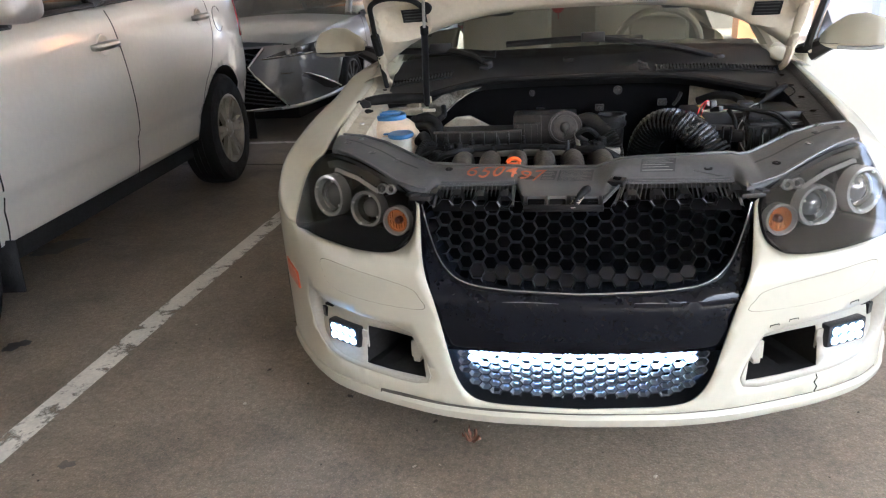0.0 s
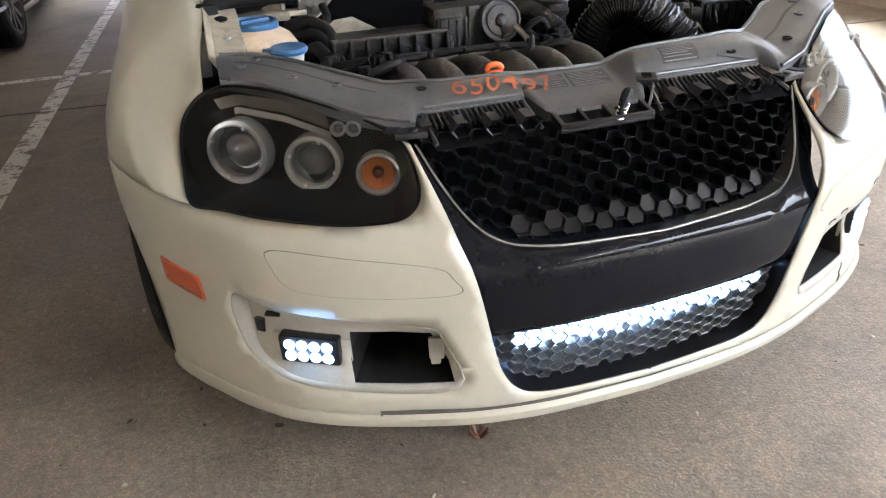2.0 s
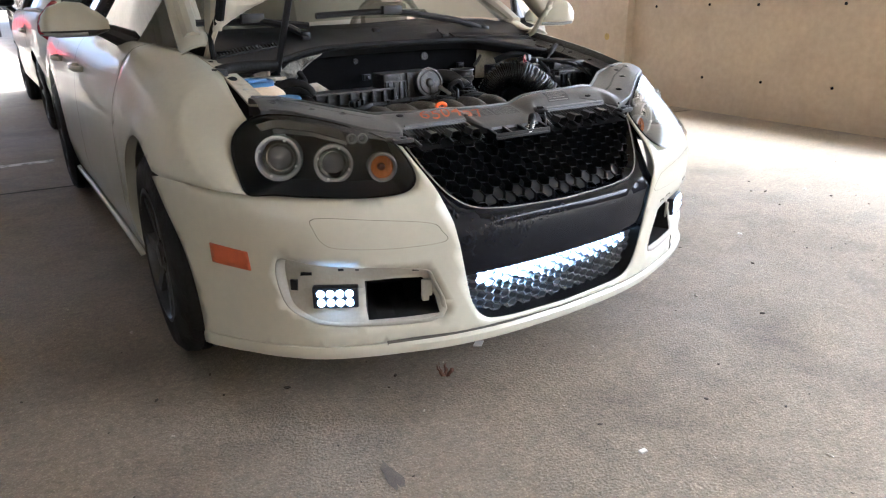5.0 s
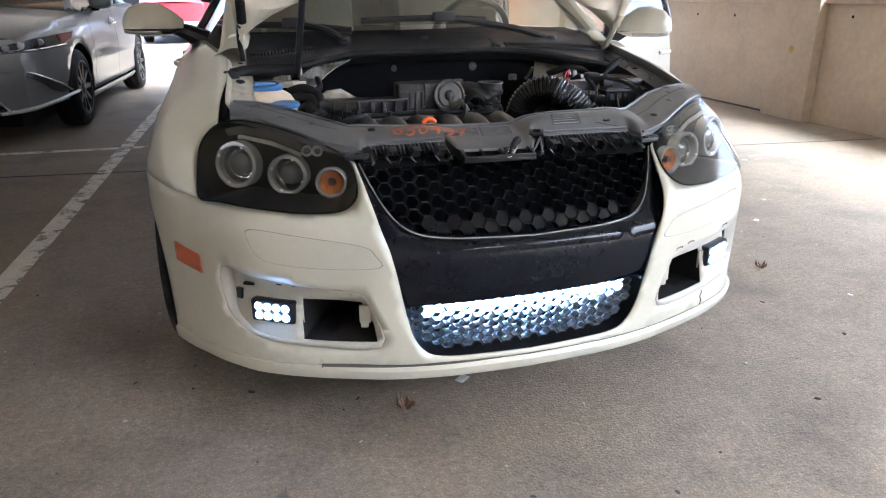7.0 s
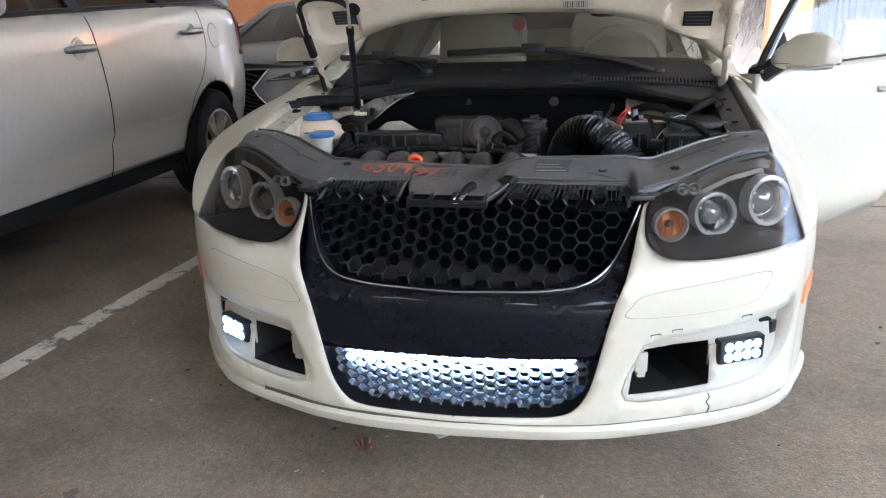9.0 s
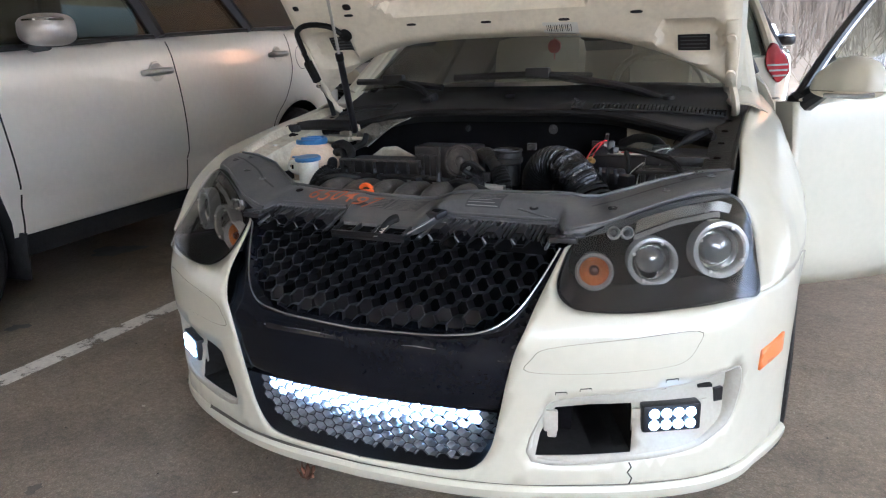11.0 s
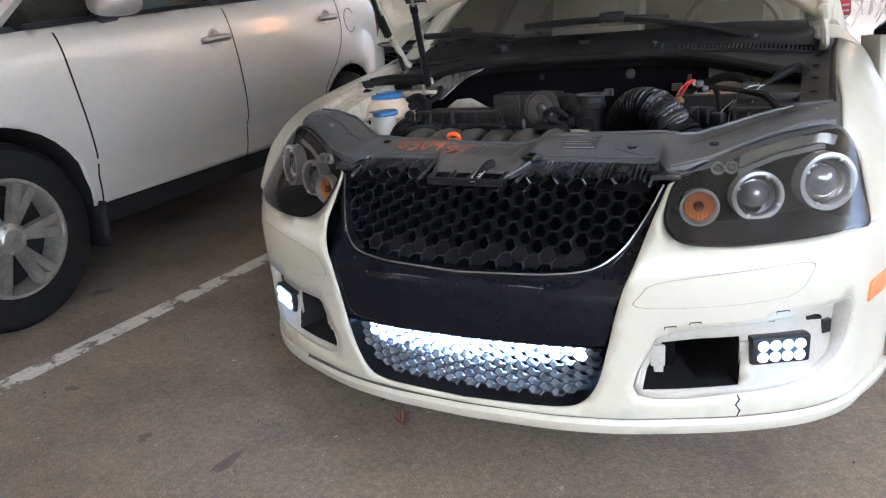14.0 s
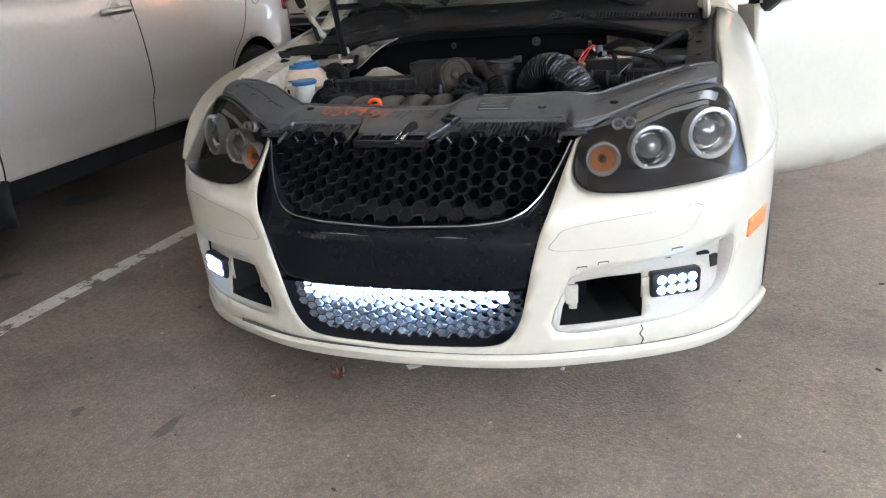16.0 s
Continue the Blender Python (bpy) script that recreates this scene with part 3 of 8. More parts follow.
def bumper():
    hl_low = smooth2(HL[0:9], 4, False)
    inner = smooth2(INNER, 5, False)
    right = to_u(hl_low)
    arch = [(0.728, 0.660), (0.658, 0.590), (0.600, 0.50), (0.569, 0.40), (0.556, 0.30), (0.556, 0.246)]
    right += [(u_y(0.45), 0.660), (u_y(0.53), 0.668), (u_y(0.60), 0.671), (u_y(0.67), 0.669)] + [(u_y(y), z) for y, z in smooth2(arch, 4, False)]
    base = [(u_y(0.556) * k, 0.246) for k in (0.92, 0.8, 0.66, 0.5, 0.33, 0.16, 0.0)]
    half = to_u(inner)[::-1] + right + base[:-1]
    outline = half[:-1] + [base[-2], base[-1]] + mirrored(half[1:])
    rec = smooth2(to_u(RECESS), 4)
    bm = bmesh.new()
    patch(bm, outline, [rec, mirrored(rec)], lambda u, z: skin(u, z), 0.026)
    body = solid(part("bumper", bm, CREAM, car, "cream painted front bumper with scuffs and a cracked corner"), 0.005)
    for sgn in (1, -1):
        fl = (lambda pts: pts) if sgn > 0 else mirrored
        # washer cover plate with its gap
        wz = smooth2(to_u(WASHER), 4)
        cu, cz = sum(a for a, _ in wz) / len(wz), sum(b for _, b in wz) / len(wz)
        grow = lambda k, d=0: [(cu + (a - cu) * k, cz + (b - cz) * (k - d)) for a, b in wz]
        g1, g2 = fl(grow(1.0)), fl(grow(0.990, 0.012))
        bm = bmesh.new()
        strip(bm, [skin(a, b, 0.0006) for a, b in g1], [skin(a, b, 0.0006) for a, b in g2])
        part("cover_gap", bm, GAP, body)
        bm = bmesh.new()
        patch(bm, fl(grow(0.990, 0.012)), [], lambda u, z: skin(u, z, 0.0012), 0.03)
        part("washer_cover", bm, CREAM, body)
        # side marker
        mk = [(u_y(0.378), 0.462), (u_y(0.384), 0.510), (u_y(0.488), 0.522), (u_y(0.486), 0.472)]
        bm = bmesh.new()
        patch(bm, fl([(mk[i][0] + (mk[(i + 1) % 4][0] - mk[i][0]) * k / 6, mk[i][1] + (mk[(i + 1) % 4][1] - mk[i][1]) * k / 6) for i in range(4) for k in range(6)]), [], lambda u, z: skin(u, z, 0.005), 0.014)
        solid(part("side_marker", bm, MARKER if sgn > 0 else MARKER_DULL, body, "faded orange side marker lens" if sgn > 0 else "dull red-orange side marker lens"), 0.012)
        # recess behind the missing fog grille
        r = fl(smooth2(to_u(RECESS), 4))
        mid = (sum(a for a, _ in r) / len(r), sum(b for _, b in r) / len(r))
        inn = [(mid[0] + (a - mid[0]) * 0.965, mid[1] + (b - mid[1]) * 0.93) for a, b in r]
        bm = bmesh.new()
        strip(bm, [skin(a, b, -0.001) for a, b in r], [sunk(a, b) for a, b in inn])
        op = fl(corners(to_u(OPENING), 4))
        patch(bm, inn, [op], lambda u, z: sunk(u, z), 0.025)
        rec_ob = solid(part("fog_recess", bm, WHITE_PRIMER, body, "bare white recess where the fog grille is missing"), 0.004)
        # clips and slots round the recess
        for k, (x, z, s) in enumerate(((0.47, 0.446, 0.018), (0.66, 0.463, 0.014), (0.745, 0.452, 0.03), (0.62, 0.462, 0.01))):
            q = sunk(sgn * u_x(x), z, -0.004)
            bm = bmesh.new()
            box(bm, q, (s, 0.012, 0.006), rz=sgn * 28)
            part("clip_slot", bm, UNDER, rec_ob)
        q = sunk(sgn * u_x(0.772), 0.420, -0.002)
        part("clip_slot", box(bmesh.new(), q, (0.020, 0.010, 0.030), rz=sgn * 45), BLACK, rec_ob)
        q = sunk(sgn * u_x(0.442), 0.392, -0.002)
        bm = bmesh.new()
        box(bm, q, (0.030, 0.010, 0.050), rz=sgn * 15, bevel=0.004)
        box(bm, q + Vector((0, 0.01, -0.03)), (0.020, 0.02, 0.022), rz=sgn * 15, bevel=0.004)
        part("broken_bracket", bm, WHITE_PRIMER, rec_ob)
        # dark duct behind the opening
        bm = bmesh.new()
        strip(bm, [sunk(a, b, 0.003) for a, b in op], [skin(a, b, -0.26) for a, b in op])
        patch(bm, op, [], lambda u, z: skin(u, z, -0.26), 0.05)
        part("duct", bm, UNDER, body)
        # corner light with its LEDs
        fog = part("fog_light", box(bmesh.new(), skin(sgn * u_x(0.675), 0.392, -0.026), (0.125, 0.030, 0.062), rz=sgn * 30, bevel=0.006), BLACK, car, "lit white LED fog light")
        d = Vector((math.cos(radians(30)), sgn * math.sin(radians(30)), 0))
        nrm = Vector((sgn * math.sin(radians(30)), -math.cos(radians(30)), 0))
        for i in range(4):
            for j in range(2):
                c = skin(sgn * u_x(0.675), 0.392, -0.026) + d * (0.026 * (i - 1.5)) + Vector((0, 0, 0.026 * (j - 0.5)))
                bm = bmesh.new()
                lathe(bm, c, nrm, [(0.0155, 0.0112), (0.018, 0.0106), (0.021, 0.007), (0.022, 0.0)], 12)
                part("led_lens", bm, LED, fog)
        part("bracket", box(bmesh.new(), skin(sgn * u_x(0.740), 0.385, -0.034), (0.030, 0.008, 0.060), rz=sgn * 42, bevel=0.003), WHITE_PRIMER, fog)
        part("bracket", box(bmesh.new(), skin(sgn * u_x(0.613), 0.385, -0.030), (0.026, 0.008, 0.055), rz=sgn * 24, bevel=0.003), WHITE_PRIMER, fog)
    # chin lip and the gap above it
    us = [u_y(0.553) * (k / 40 - 1) for k in range(81)]
    bm = bmesh.new()
    prof = [(0.247, -0.010), (0.243, 0.004), (0.236, 0.009), (0.222, 0.008), (0.212, 0.003), (0.208, -0.02), (0.212, -0.08)]
    rows = [[bm.verts.new(skin(u, z, o * (lerp(u, [-0.62, -0.42], [0.35, 1.0]) if o > 0 else 1.0))) for z, o in prof] for u in us]
    for a, b in zip(rows, rows[1:]):
        for j in range(len(prof) - 1):
            bm.faces.new((a[j], b[j], b[j + 1], a[j + 1]))
    solid(part("chin_lip", bm, CREAM, car, "cream chin lip hanging loose under the bumper"), 0.004)
    bm = bmesh.new()
    strip(bm, [skin(u, 0.2485 + 0.006 * max(0, min(1, 0.25 - u / 0.5)) * (1 + 0.25 * math.sin(23 * u)), 0.0015) for u in us[20:-10]], [skin(u, 0.243, 0.006) for u in us[20:-10]], False)
    part("lip_gap", bm, GAP, body)
    # small marks left by the missing trim
    for x, z in ((0.497, 0.478), (0.655, 0.492), (0.36 + 0.09, 0.470)):
        bm = bmesh.new()
        tube(bm, [skin(u_x(x), z, 0.0006), skin(u_x(x), z + 0.006, 0.0006), skin(u_x(x + 0.022), z + 0.007, 0.0006), skin(u_x(x + 0.022), z + 0.003, 0.0006)], 0.0011, 5)
        part("clip_mark", bm, UNDER, body)
    # crack in the bumper corner
    bm = bmesh.new()
    tube(bm, [skin(u_x(x), z, 0.0005) for x, z in ((0.592, 0.300), (0.597, 0.288), (0.590, 0.276), (0.599, 0.262), (0.594, 0.248))], 0.0016, 5)
    part("crack", bm, UNDER, body)
    # tray under the nose
    bm = bmesh.new()
    grid(bm, lambda a, b: Vector(((a - 0.5) * 1.2, 0.16 + 0.1 * abs(a - 0.5) ** 2 * 4 + b * 0.5, 0.215)), 12, 3)
    part("undertray", bm, UNDER, car)


bumper()
CH = [(0.416, 0.750), (0.388, 0.688), (0.352, 0.632), (0.30, 0.598), (0.22, 0.586), (0.10, 0.582), (0.0, 0.580)]
CHROME_LINE = smooth2(CH, 5, False)
CHROME_LINE = CHROME_LINE + mirrored(CHROME_LINE)[1:]


# Lighter than the cells: the light caught by the rims is painted in.
HEX_RIM = mat("glint_rim", (0.027, 0.027, 0.029), 0.36, vary=0.25, scale=25)
HEX_BLACK = mat("grille_black", (0.005, 0.005, 0.0065), 0.34, vary=0.2, scale=12, spec=0.40, dirt=(0.03, 0.03, 0.031), dirt_amount=0.15)


def honeycomb(bm, rim, region, r, zc, fn, depth, closed_rows=0.0, wall=0.0005):
    """Hexagonal cells with ridged rims, laid on a curved face; cells below closed_rows have floors."""
    dx, dz = 1.5 * r, math.sqrt(3) * r
    for i in range(-20, 21):
        for j in range(-10, 11):
            cx, cz = i * dx, zc + (j + 0.5 * (i % 2)) * dz * 0.80
            if not inside((cx, cz), region):
                continue
            rings = []
            for rad, d in ((1.0, 0.0), (1 - 2 * wall / r, 0.0012), (1 - 5 * wall / r, depth)):
                ring = []
                for k in range(6):
                    a = math.pi / 3 * k
                    p = fn(cx + r * rad * math.cos(a), cz + r * rad * math.sin(a) * 0.80, 0.0)
                    ring.append(bm.verts.new(p + Vector((0, d, -0.20 * d))))
                rings.append(ring)
            for k in range(6):
                j2 = (k + 1) % 6
                bm.faces.new((rings[1][k], rings[1][j2], rings[2][j2], rings[2][k]))
                rim.faces.new([rim.verts.new(q.co) for q in (rings[0][k], rings[0][j2], rings[1][j2], rings[1][k])])
            if cz < closed_rows:
                flat = [fn(cx + r * 0.90 * math.cos(math.pi / 3 * k), cz + r * 0.90 * math.sin(math.pi / 3 * k) * 0.80, 0.0) + Vector((0, 0.010, 0)) for k in range(6)]
                bm.faces.new([bm.verts.new(p) for p in flat])


def grilles():
    region = [(x * 0.985, z + 0.006) for x, z in CHROME_LINE] + [(-0.405, 0.757), (0.405, 0.757)]
    lower = smooth2(INNER[5:], 5, False)
    low_region = [(x - 0.012, z) for x, z in lower[:-1]] + [(0.0, 0.262)] + [(-x + 0.012, z) for x, z in lower[::-1][1:]]
    # black centre panel
    side = smooth2(INNER[:6], 5, False)
    top = [(x, z - 0.004) for x, z in CHROME_LINE]
    outline = [(x + 0.010, z) for x, z in side] + [(-x - 0.010, z) for x, z in side[::-1]] + [(x * 1.0, z) for x, z in top[::-1]]
    bm = bmesh.new()
    patch(bm, outline, [], centre, 0.024)
    solid(part("centre_panel", bm, GLOSS_BLACK, car, "scratched gloss black centre panel"), 0.004, 1.0)
    # scuffs along the ledge, with its reflections painted in as pale streaks
    for i, (x, z, w) in enumerate(((-0.335, 0.553, 0.05), (-0.25, 0.556, 0.04), (-0.12, 0.559, 0.14), (0.17, 0.559, 0.09), (0.30, 0.554, 0.03))):
        bm = bmesh.new()
        grid(bm, lambda a, b: centre(x + w * (a - 0.5), z + (0.009 - 0.006 * abs(2 * a - 1.1 + 0.1 * i)) * (b - 0.5), 0.0008), 8, 1)
        part("scuff", bm, SCUFF_GLINT, car)
    # chrome line
    bm = bmesh.new()
    tube(bm, [centre(x, z, 0.006) for x, z in CHROME_LINE], 0.0028, 8)
    tr = part("chrome_trim", bm, DULL_CHROME, car, "thin chrome line round the grille")
    bm = bmesh.new()
    strip(bm, [centre(x, z, 0.004) for x, z in CHROME_LINE], [centre(x * 0.97, z + 0.008, -0.04) for x, z in CHROME_LINE], False)
    strip(bm, [centre(x, z - 0.003, 0.004) for x, z in CHROME_LINE], [centre(x * 1.03, z - 0.012, -0.004) for x, z in CHROME_LINE], False)
    part("grille_surround", bm, GLOSS_BLACK, car)
    bm, rim = bmesh.new(), bmesh.new()
    honeycomb(bm, rim, region, 0.0215, 0.612, lambda x, z, o: centre(x, z, -0.012), 0.034, 0.622)
    comb = part("honeycomb_grille", bm, HEX_BLACK, car, "black plastic honeycomb grille")
    part("cell_rims", rim, HEX_RIM, comb, "cell rims painted lighter, as if catching the light", smooth=False)
    for k, x in enumerate((-0.387, -0.3225, -0.258, -0.1935, 0.129, 0.1935, 0.258, 0.3225, 0.387)):
        bm = bmesh.new()
        c, r = centre(x, 0.761, -0.010), 0.0215
        ring = [Vector((r * math.cos(a), 0, r * 0.8 * math.sin(a))) for a in (math.pi / 3 * i for i in range(6))]
        fr_, bk = [bm.verts.new(c + q) for q in ring], [bm.verts.new(c + q * 0.86 + Vector((0, 0.040, 0.006))) for q in ring]
        inn = [bm.verts.new(c + q * 0.84 + Vector((0, 0.002, 0))) for q in ring]
        dp = [bm.verts.new(c + q * 0.74 + Vector((0, 0.034, -0.004))) for q in ring]
        for i in range(6):
            j = (i + 1) % 6
            bm.faces.new((fr_[i], bk[i], bk[j], fr_[j]))
            bm.faces.new((inn[i], fr_[i], fr_[j], inn[j])).smooth = False
            bm.faces.new((dp[i], inn[i], inn[j], dp[j]))
        bm.faces.new(dp)
        part("top_cell", bm, HEX_BLACK, comb, smooth=False)
    bm, rim = bmesh.new(), bmesh.new()
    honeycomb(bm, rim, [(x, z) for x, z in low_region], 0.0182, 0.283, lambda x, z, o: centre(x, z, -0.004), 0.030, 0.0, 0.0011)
    low = part("lower_grille", bm, LIT_GRILLE, car, "black honeycomb lower grille before the LED bar, its glow put into the pale colour")
    part("cell_rims", rim, HEX_RIM, low, smooth=False)
    # lower duct walls
    bm = bmesh.new()
    ring = [(x + 0.008, z) for x, z in lower] + [(-x - 0.008, z) for x, z in lower[::-1][1:]]
    strip(bm, [skin(u_x(x), z, 0.0) for x, z in ring], [centre(x * 0.96, z + 0.008, -0.10) for x, z in ring], False)
    part("duct_wall", bm, BLACK, car)
    bm = bmesh.new()
    grid(bm, lambda a, b: Vector(((a - 0.5) * 0.9, 0.215 + 0.10 * b, 0.24 + 0.32 * b)), 4, 4)
    part("radiator", bm, DEEP, car)
    bm = bmesh.new()
    grid(bm, lambda a, b: Vector(((a - 0.5) * 0.95, 0.27 + 0.10 * b, 0.54 + 0.24 * b)), 4, 4)
    part("radiator", bm, DEEP, car)
    # Hidden plate, added to keep LED light out of the upper grille.
    part("radiator_shroud", box(bmesh.new(), (0, 0.30, 0.535), (0.92, 0.36, 0.012)), UNDER, car, smooth=False)
    # LED bar behind the lower grille
    bar = part("led_bar", box(bmesh.new(), (0, 0.158, 0.395), (0.60, 0.04, 0.056), bevel=0.008), BLACK, car, "lit white LED light bar behind the lower grille")
    for i in range(18):
        for j in range(2):
            bm = bmesh.new()
            x = 0.031 * (i - 8.5)
            lathe(bm, (x, 0.136, 0.395 + 0.028 * (j - 0.5) + 0.03 * x), (0, -1, -0.35), [(0, 0.0145), (0.003, 0.014), (0.006, 0.008), (0.007, 0)], 10)
            part("led_lens", bm, LED_BAR, bar)


# Black plastic coloured pale: the LED bar's light is put into the colour.
LIT_GRILLE = mat("led_lit_grille", (0.20, 0.205, 0.21), 0.40, 0.0, vary=0.15, scale=30)
SCUFF_GLINT = mat("scuffed_glint_paint", (0.16, 0.16, 0.16), 0.4, vary=0.9, scale=40, dirt=(0.5, 0.49, 0.47), dirt_amount=0.9)
grilles()

# ---- headlights ----
def headlight(sgn):
    fl = (lambda pts: pts) if sgn > 0 else mirrored
    out = fl(smooth2(to_u(HL), 4))
    mid = (sum(a for a, _ in out) / len(out), sum(b for _, b in out) / len(out))
    shr = lambda k, dz=0.0: [(mid[0] + (a - mid[0]) * k, mid[1] + (b - mid[1]) * (k - dz)) for a, b in out]
    lamp = thing_part("headlight", "black housing headlight with twin halo rings and an amber indicator")
    bm = bmesh.new()
    patch(bm, out, [], lambda u, z: skin(u, z, 0.004 + 0.026 * max(0, 1 - ((u - mid[0]) / 0.27) ** 2) * max(0, 1 - ((z - mid[1]) / 0.12) ** 2)), 0.03)
    lens = part("lens", bm, SHEEN_LENS if sgn > 0 else CLEAR, lamp, "plastic headlight lens with haze standing in for the sky's sheen" if sgn > 0 else "clear plastic headlight lens")
    lens.visible_shadow = False
    bm = bmesh.new()
    strip(bm, [skin(a, b, 0.005) for a, b in out], [skin(a, b, 0.003) for a, b in shr(0.975, 0.02)])
    strip(bm, [skin(a, b, 0.003) for a, b in shr(0.975, 0.02)], [skin(a, b, -0.115) for a, b in shr(0.86, 0.03)])
    strip(bm, [skin(a, b, 0.005) for a, b in out], [skin(a, b, -0.03) for a, b in out])
    patch(bm, shr(0.86, 0.03), [], lambda u, z: skin(u, z, -0.115), 0.04)
    part("housing", bm, LENS_BLACK, lamp)
    # lamps look forward and a little outward
    for x, y, z, r, kind, tilt in ((0.490, 0.262, 0.704, 0.034, "amber", 14), (0.597, 0.345, 0.712, 0.0535, "projector", 20), (0.728, 0.412, 0.733, 0.062, "projector", 30)):
        front = Vector((sgn * x, y, z))
        ax = Vector((sgn * math.sin(radians(tilt)), -math.cos(radians(tilt)), 0.10)).normalized()
        if kind == "amber":
            bm = bmesh.new()
            lathe(bm, front, ax, [(-0.035, r * 0.5), (-0.02, r * 0.84), (0.002, r * 0.95), (0.007, r * 1.06), (0.004, r * 1.20), (-0.02, r * 1.22)], 28)
            part("indicator_rim", bm, HALO, lamp)
            bm = bmesh.new()
            lathe(bm, front, ax, [(-0.002, r * 0.97), (-0.010, r * 0.84), (-0.016, r * 0.62), (-0.020, r * 0.42), (-0.021, 0.0)], 18)
            part("indicator", bm, AMBER, lamp, "amber faceted indicator reflector", smooth=False)
            bm = bmesh.new()
            lathe(bm, front, ax, [(-0.020, r * 0.34), (-0.010, r * 0.33), (-0.003, r * 0.24), (0.0, 0.0)], 18)
            part("indicator_bulb", bm, DARK_AMBER, lamp)
            s1 = Vector((math.cos(radians(tilt)), sgn * math.sin(radians(tilt)), 0))
            for k in range(-3, 4):
                h_ = 0.88 * r * math.sqrt(max(0.1, 1 - (k * 0.26) ** 2))
                for e in (1, -1):
                    if abs(k) > 1 or e < 0:
                        part("indicator_rib", box(bmesh.new(), front + s1 * (k * r * 0.25) - ax * 0.010 + Vector((0, 0, e * h_ * 0.55)), (0.0016, 0.004, h_ * 0.7), rz=sgn * tilt), AMBER, lamp, smooth=False)
        else:
            bm = bmesh.new()
            lathe(bm, front, ax, [(-0.03, r * 0.76), (-0.006, r * 0.78), (0.002, r * 0.81), (0.005, r * 0.88), (0.004, r * 1.00), (-0.004, r * 1.03), (-0.03, r * 1.03)], 36)
            part("halo_ring", bm, HALO, lamp, "clear halo ring round the projector")
            bm = bmesh.new()
            lathe(bm, front, ax, [(-0.012, r * 0.74), (-0.028, r * 0.60), (-0.026, r * 0.58)], 32)
            part("projector_shroud", bm, REFLECTOR, lamp)
            bm = bmesh.new()
            lathe(bm, front, ax, [(-0.028, r * 0.58), (-0.016, r * 0.52), (-0.008, r * 0.36), (-0.004, r * 0.16), (-0.003, 0.0)], 28)
            part("projector_lens", bm, BULB, lamp, "domed glass projector lens")
            for k in range(4):
                a = math.pi / 2 * k + 0.4
                s1 = ax.orthogonal().normalized()
                s2 = ax.cross(s1)
                q = front + (s1 * math.cos(a) + s2 * math.sin(a)) * r * 0.83 + ax * 0.005
                part("ring_clip", box(bmesh.new(), q, (0.006, 0.006, 0.006), rz=sgn * tilt, bevel=0.001), SATIN, lamp)
            if x > 0.62:
                bm = bmesh.new()
                box(bm, front + Vector((-sgn * 0.020, 0.020, r * 0.92)), (0.026, 0.010, 0.010), rz=sgn * tilt, bevel=0.003)
                part("ring_mount", bm, SATIN_DARK, lamp)
    for dx in (0, 0.026):
        u = u_x(0.516 + dx)
        front = skin(sgn * u, 0.776, 0.002)
        bm = bmesh.new()
        lathe(bm, front, (sgn * 0.2, -1, 0.25), [(-0.012, 0.006), (0.0, 0.0100), (0.003, 0.0125), (0.0, 0.0150), (-0.012, 0.0150)], 20)
        part("pilot_ring", bm, RING, lamp)
        bm = bmesh.new()
        lathe(bm, front, (sgn * 0.2, -1, 0.25), [(-0.009, 0.009), (-0.003, 0.006), (-0.001, 0.0)], 14)
        part("pilot_lens", bm, BULB, lamp)
    # bright strip under the upper edge
    edge = lambda x: lerp(x, [0.48, 0.545, 0.635, 0.715, 0.758, 0.786], [0.785, 0.810, 0.835, 0.843, 0.829, 0.80])
    bm = bmesh.new()
    at_edge = lambda x, drop, o: skin(sgn * u_x(x), edge(x) - drop, o)
    grid(bm, lambda a, b: at_edge(0.560 + 0.190 * a, 0.016 + (0.026 - 0.008 * a) * b, -0.004 - 0.010 * b), 14, 2)
    part("reflector_strip", bm, STRIP, lamp, "silver wedge reflector under the lamp's upper edge")
    for k in range(46):
        x = 0.560 + 0.165 * k / 46
        bm = bmesh.new()
        grid(bm, lambda a, b: at_edge(x + 0.0024 * a, (0.044 - 0.008 * (x - 0.56) / 0.19) + 0.010 * b, -0.010 + 0.002 * a), 1, 1)
        part("reflector_rib", bm, RING, lamp, smooth=False)


def thing_part(name, label):
    """A part that carries sub-parts: a small mounting block inside the bay."""
    return part(name, box(bmesh.new(), (0.0, 0.55, 0.30), (0.02, 0.02, 0.02)), DEEP, car, label)


DARK_AMBER = mat("dark_amber", (0.10, 0.035, 0.02), 0.12, vary=0.2, scale=40, coat=0.5)
STRIP = mat("silver_strip", (0.15, 0.145, 0.13), 0.22, 0.6, vary=0.12, scale=12)
SATIN_DARK = mat("dull_strip", (0.33, 0.32, 0.29), 0.35, 0.4, vary=0.15, scale=20)
headlight(1)
headlight(-1)

# ---- body sides, fenders, cabin ----
XO_Y, XO = [0.40, 0.47, 0.55, 0.65, 0.78, 0.90, 1.2, 1.5, 2.4, 3.4, 3.9, 4.3, 4.6], [0.850, 0.885, 0.920, 0.947, 0.964, 0.972, 0.968, 0.957, 0.950, 0.95, 0.94, 0.91, 0.83]
ZT_Y, ZT = [0.40, 0.48, 0.55, 0.70, 0.90, 1.13, 1.30, 1.45, 2.4, 3.6, 4.3, 4.6], [0.80, 0.832, 0.858, 0.898, 0.935, 0.968, 0.985, 0.992, 0.995, 0.99, 0.98, 0.95]
